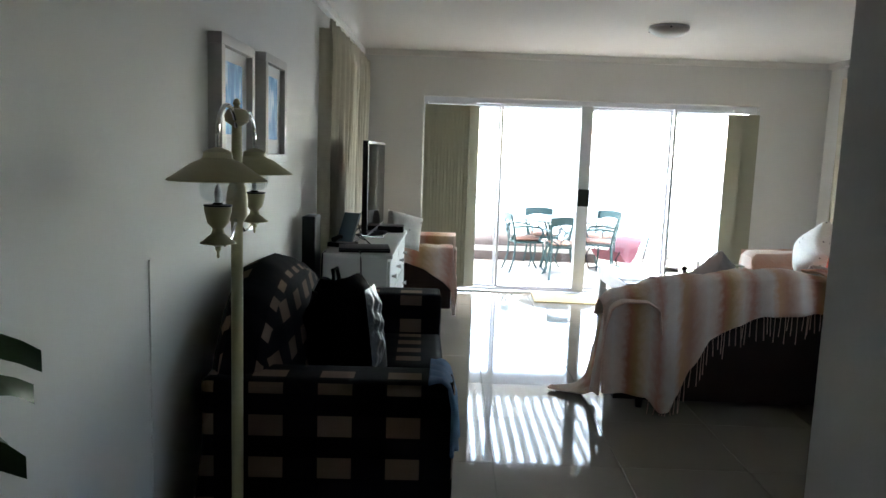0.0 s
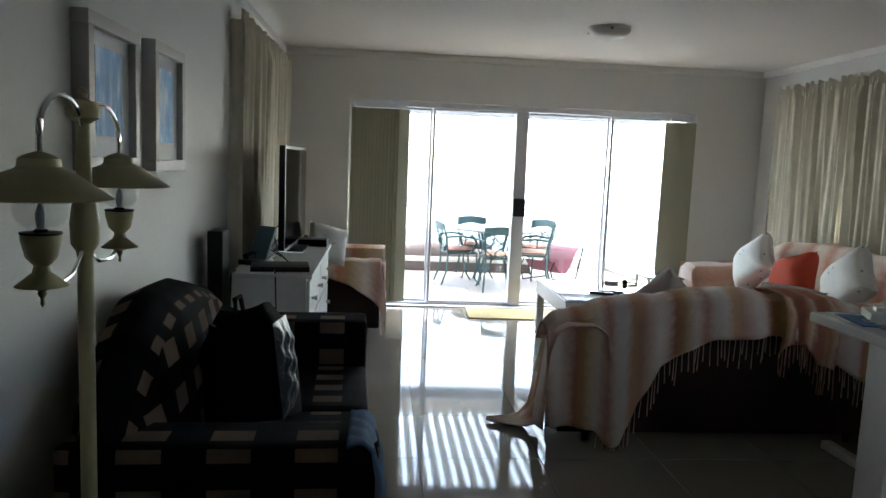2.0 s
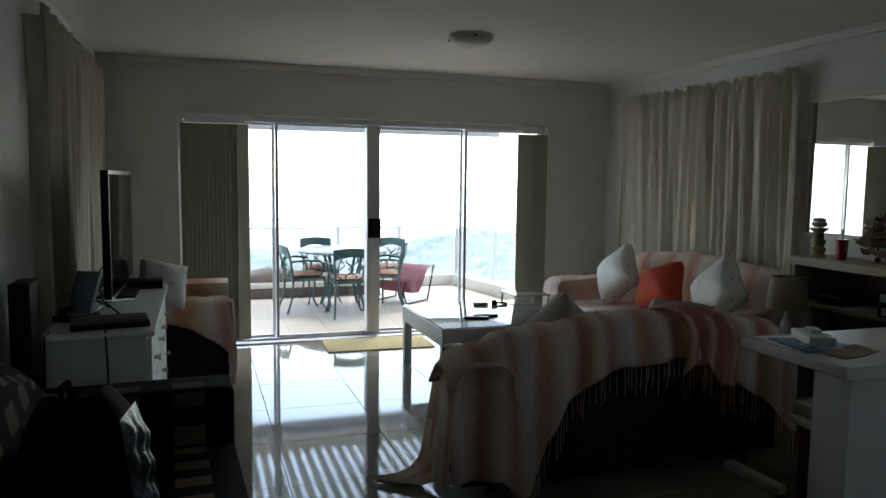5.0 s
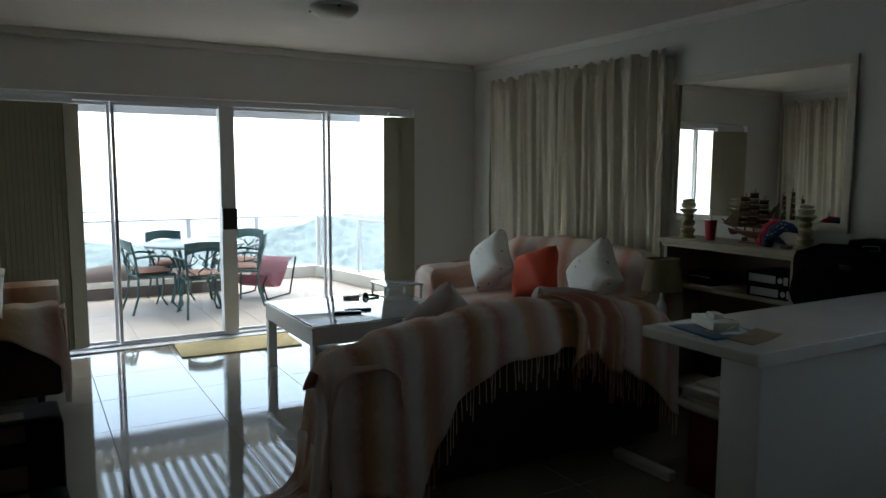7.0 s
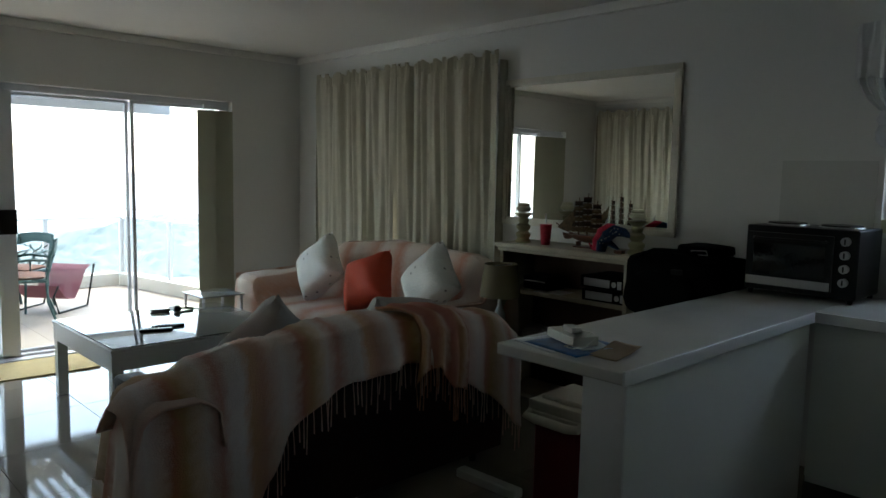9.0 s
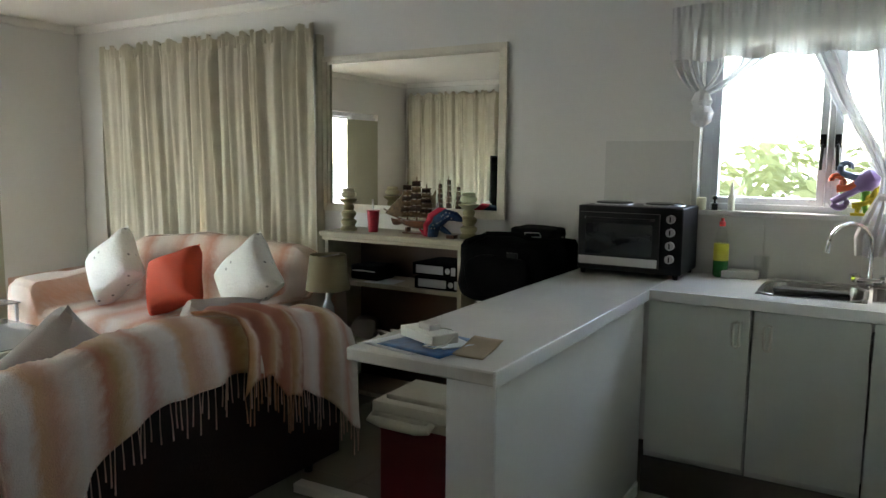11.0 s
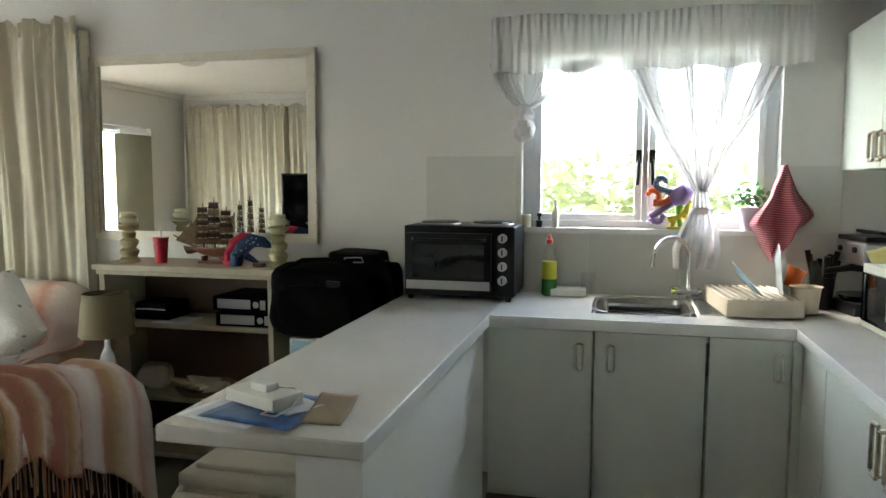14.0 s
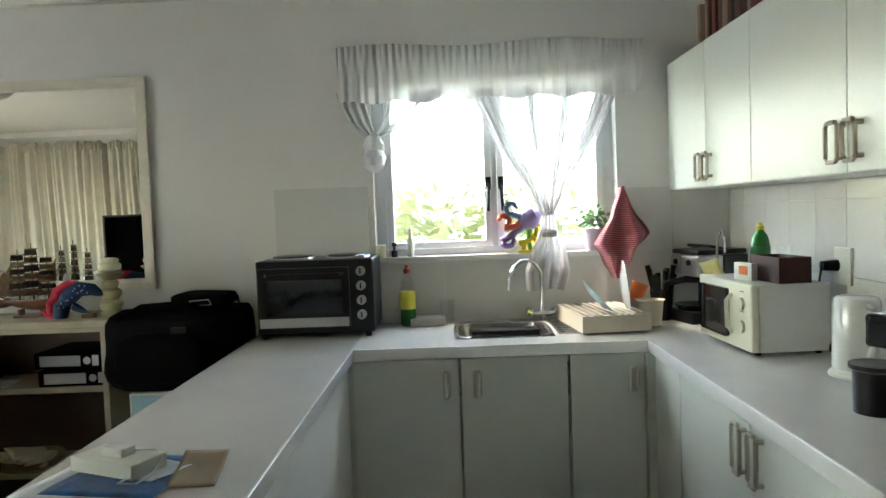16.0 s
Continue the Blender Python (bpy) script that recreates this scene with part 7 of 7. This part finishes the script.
for i in range(11):
    a, z = i * 2.4, 1.00 + 0.015 * i
    ca, sa = math.cos(a), math.sin(a)
    part("leaf", grid(lambda u, v: (ca * 0.18 * u - sa * 0.05 * math.sin(math.pi * min(1, u * 0.97 + 0.03)) * (2 * v - 1), sa * 0.18 * u + ca * 0.05 * math.sin(math.pi * min(1, u * 0.97 + 0.03)) * (2 * v - 1), z + 0.06 * math.sin(2.6 * u) - 0.03 * abs(2 * v - 1) * u), 8, 4), "leaf", hp)

# ---- tiles ----


def tile_mesh(name, w, d, h, m, bevel=0.0015):
    bm = box(-w / 2, w / 2, -d / 2, d / 2, 0, h)
    top = [e for e in bm.edges if all(v.co.z > h / 2 for v in e.verts)]
    bmesh.ops.bevel(bm, geom=top, offset=bevel, segments=1, affect="EDGES")
    me = bpy.data.meshes.new(name)
    bm.to_mesh(me)
    bm.free()
    me.materials.append(M[m])
    return me


def lay(parent, me, name, spots, kind="structure"):
    for m in spots:
        o = new(name, me)
        o.parent = parent
        o.matrix_local = m
        o["kind"] = kind


TS = 0.6
G = 0.0018


def tile_floor(parent, me_name, x0, x1, y0, y1, size, z, m, h, label, tilt=0.0):
    cache = {}
    rnd2 = random.Random(3)
    ys = [y0 + size * j for j in range(int((y1 - y0) / size) + 1)]
    xs = [x0 + size * i for i in range(int((x1 - x0) / size) + 1)]
    for y in ys:
        for x in xs:
            w, d = min(size, x1 - x) - G, min(size, y1 - y) - G
            if w < 0.02 or d < 0.02:
                continue
            key = (round(w, 3), round(d, 3))
            if key not in cache:
                cache[key] = tile_mesh(me_name, w, d, h, m)
            o = new(me_name, cache[key])
            o.parent = parent
            o.matrix_local = pose(x + w / 2, y + d / 2, z, rnd2.uniform(-tilt, tilt), rnd2.uniform(-tilt, tilt), 0)
            o["kind"] = "structure"


tile_floor(floor, "tile", 0.0, E, 3.2, N + 0.065, TS, -0.008, "tile", 0.008, "", 0.02)
tile_floor(floor, "tile", 0.0, HX, BACK, 3.2, TS, -0.008, "tile", 0.008, "")
tile_floor(balcony_floor, "tile", -0.7, 5.2, N + T + 0.005, 15.08, 0.4, BZ - 0.008, "patio", 0.008, "")


def wall_tiles(parent, axis, a0, a1, z0, z1, place, tw, th, face):
    cache = {}
    z = z0
    while z < z1 - 0.01:
        a = a0
        while a < a1 - 0.01:
            w, h = min(tw, a1 - a) - 0.0012, min(th, z1 - z) - 0.0012
            if w > 0.01 and h > 0.01:
                key = (round(w, 3), round(h, 3))
                if key not in cache:
                    cache[key] = tile_mesh("tile", w, h, 0.007, "walltile", 0.0008)
                o = new("tile", cache[key])
                o.parent = parent
                o.matrix_local = Matrix.Translation((place, a + w / 2, z + h / 2) if axis == "x" else (a + w / 2, place, z + h / 2)) @ face
                o["kind"] = "structure"
            a += tw
        z += th


FE = Matrix(((0, 0, -1, 0), (1, 0, 0, 0), (0, 1, 0, 0), (0, 0, 0, 1)))
FS = Matrix(((1, 0, 0, 0), (0, 0, 1, 0), (0, 1, 0, 0), (0, 0, 0, 1)))
wall_tiles(wall_east, "x", KY0, 6.27, 0.9, KZ0 - 0.022, E, 0.40, 0.30, FE)
wall_tiles(wall_east, "x", 6.275, 6.707, 0.9, 1.535, E, 0.435, 0.64, FE)
wall_tiles(wall_east, "x", S + 0.01, KY0 - 0.01, 0.9, 1.485, E, 0.26, 0.30, FE)
wall_tiles(wall_south, "y", 2.2, E - 0.01, 0.9, WZ0 - 0.002, S, 0.20, 0.25, FS)
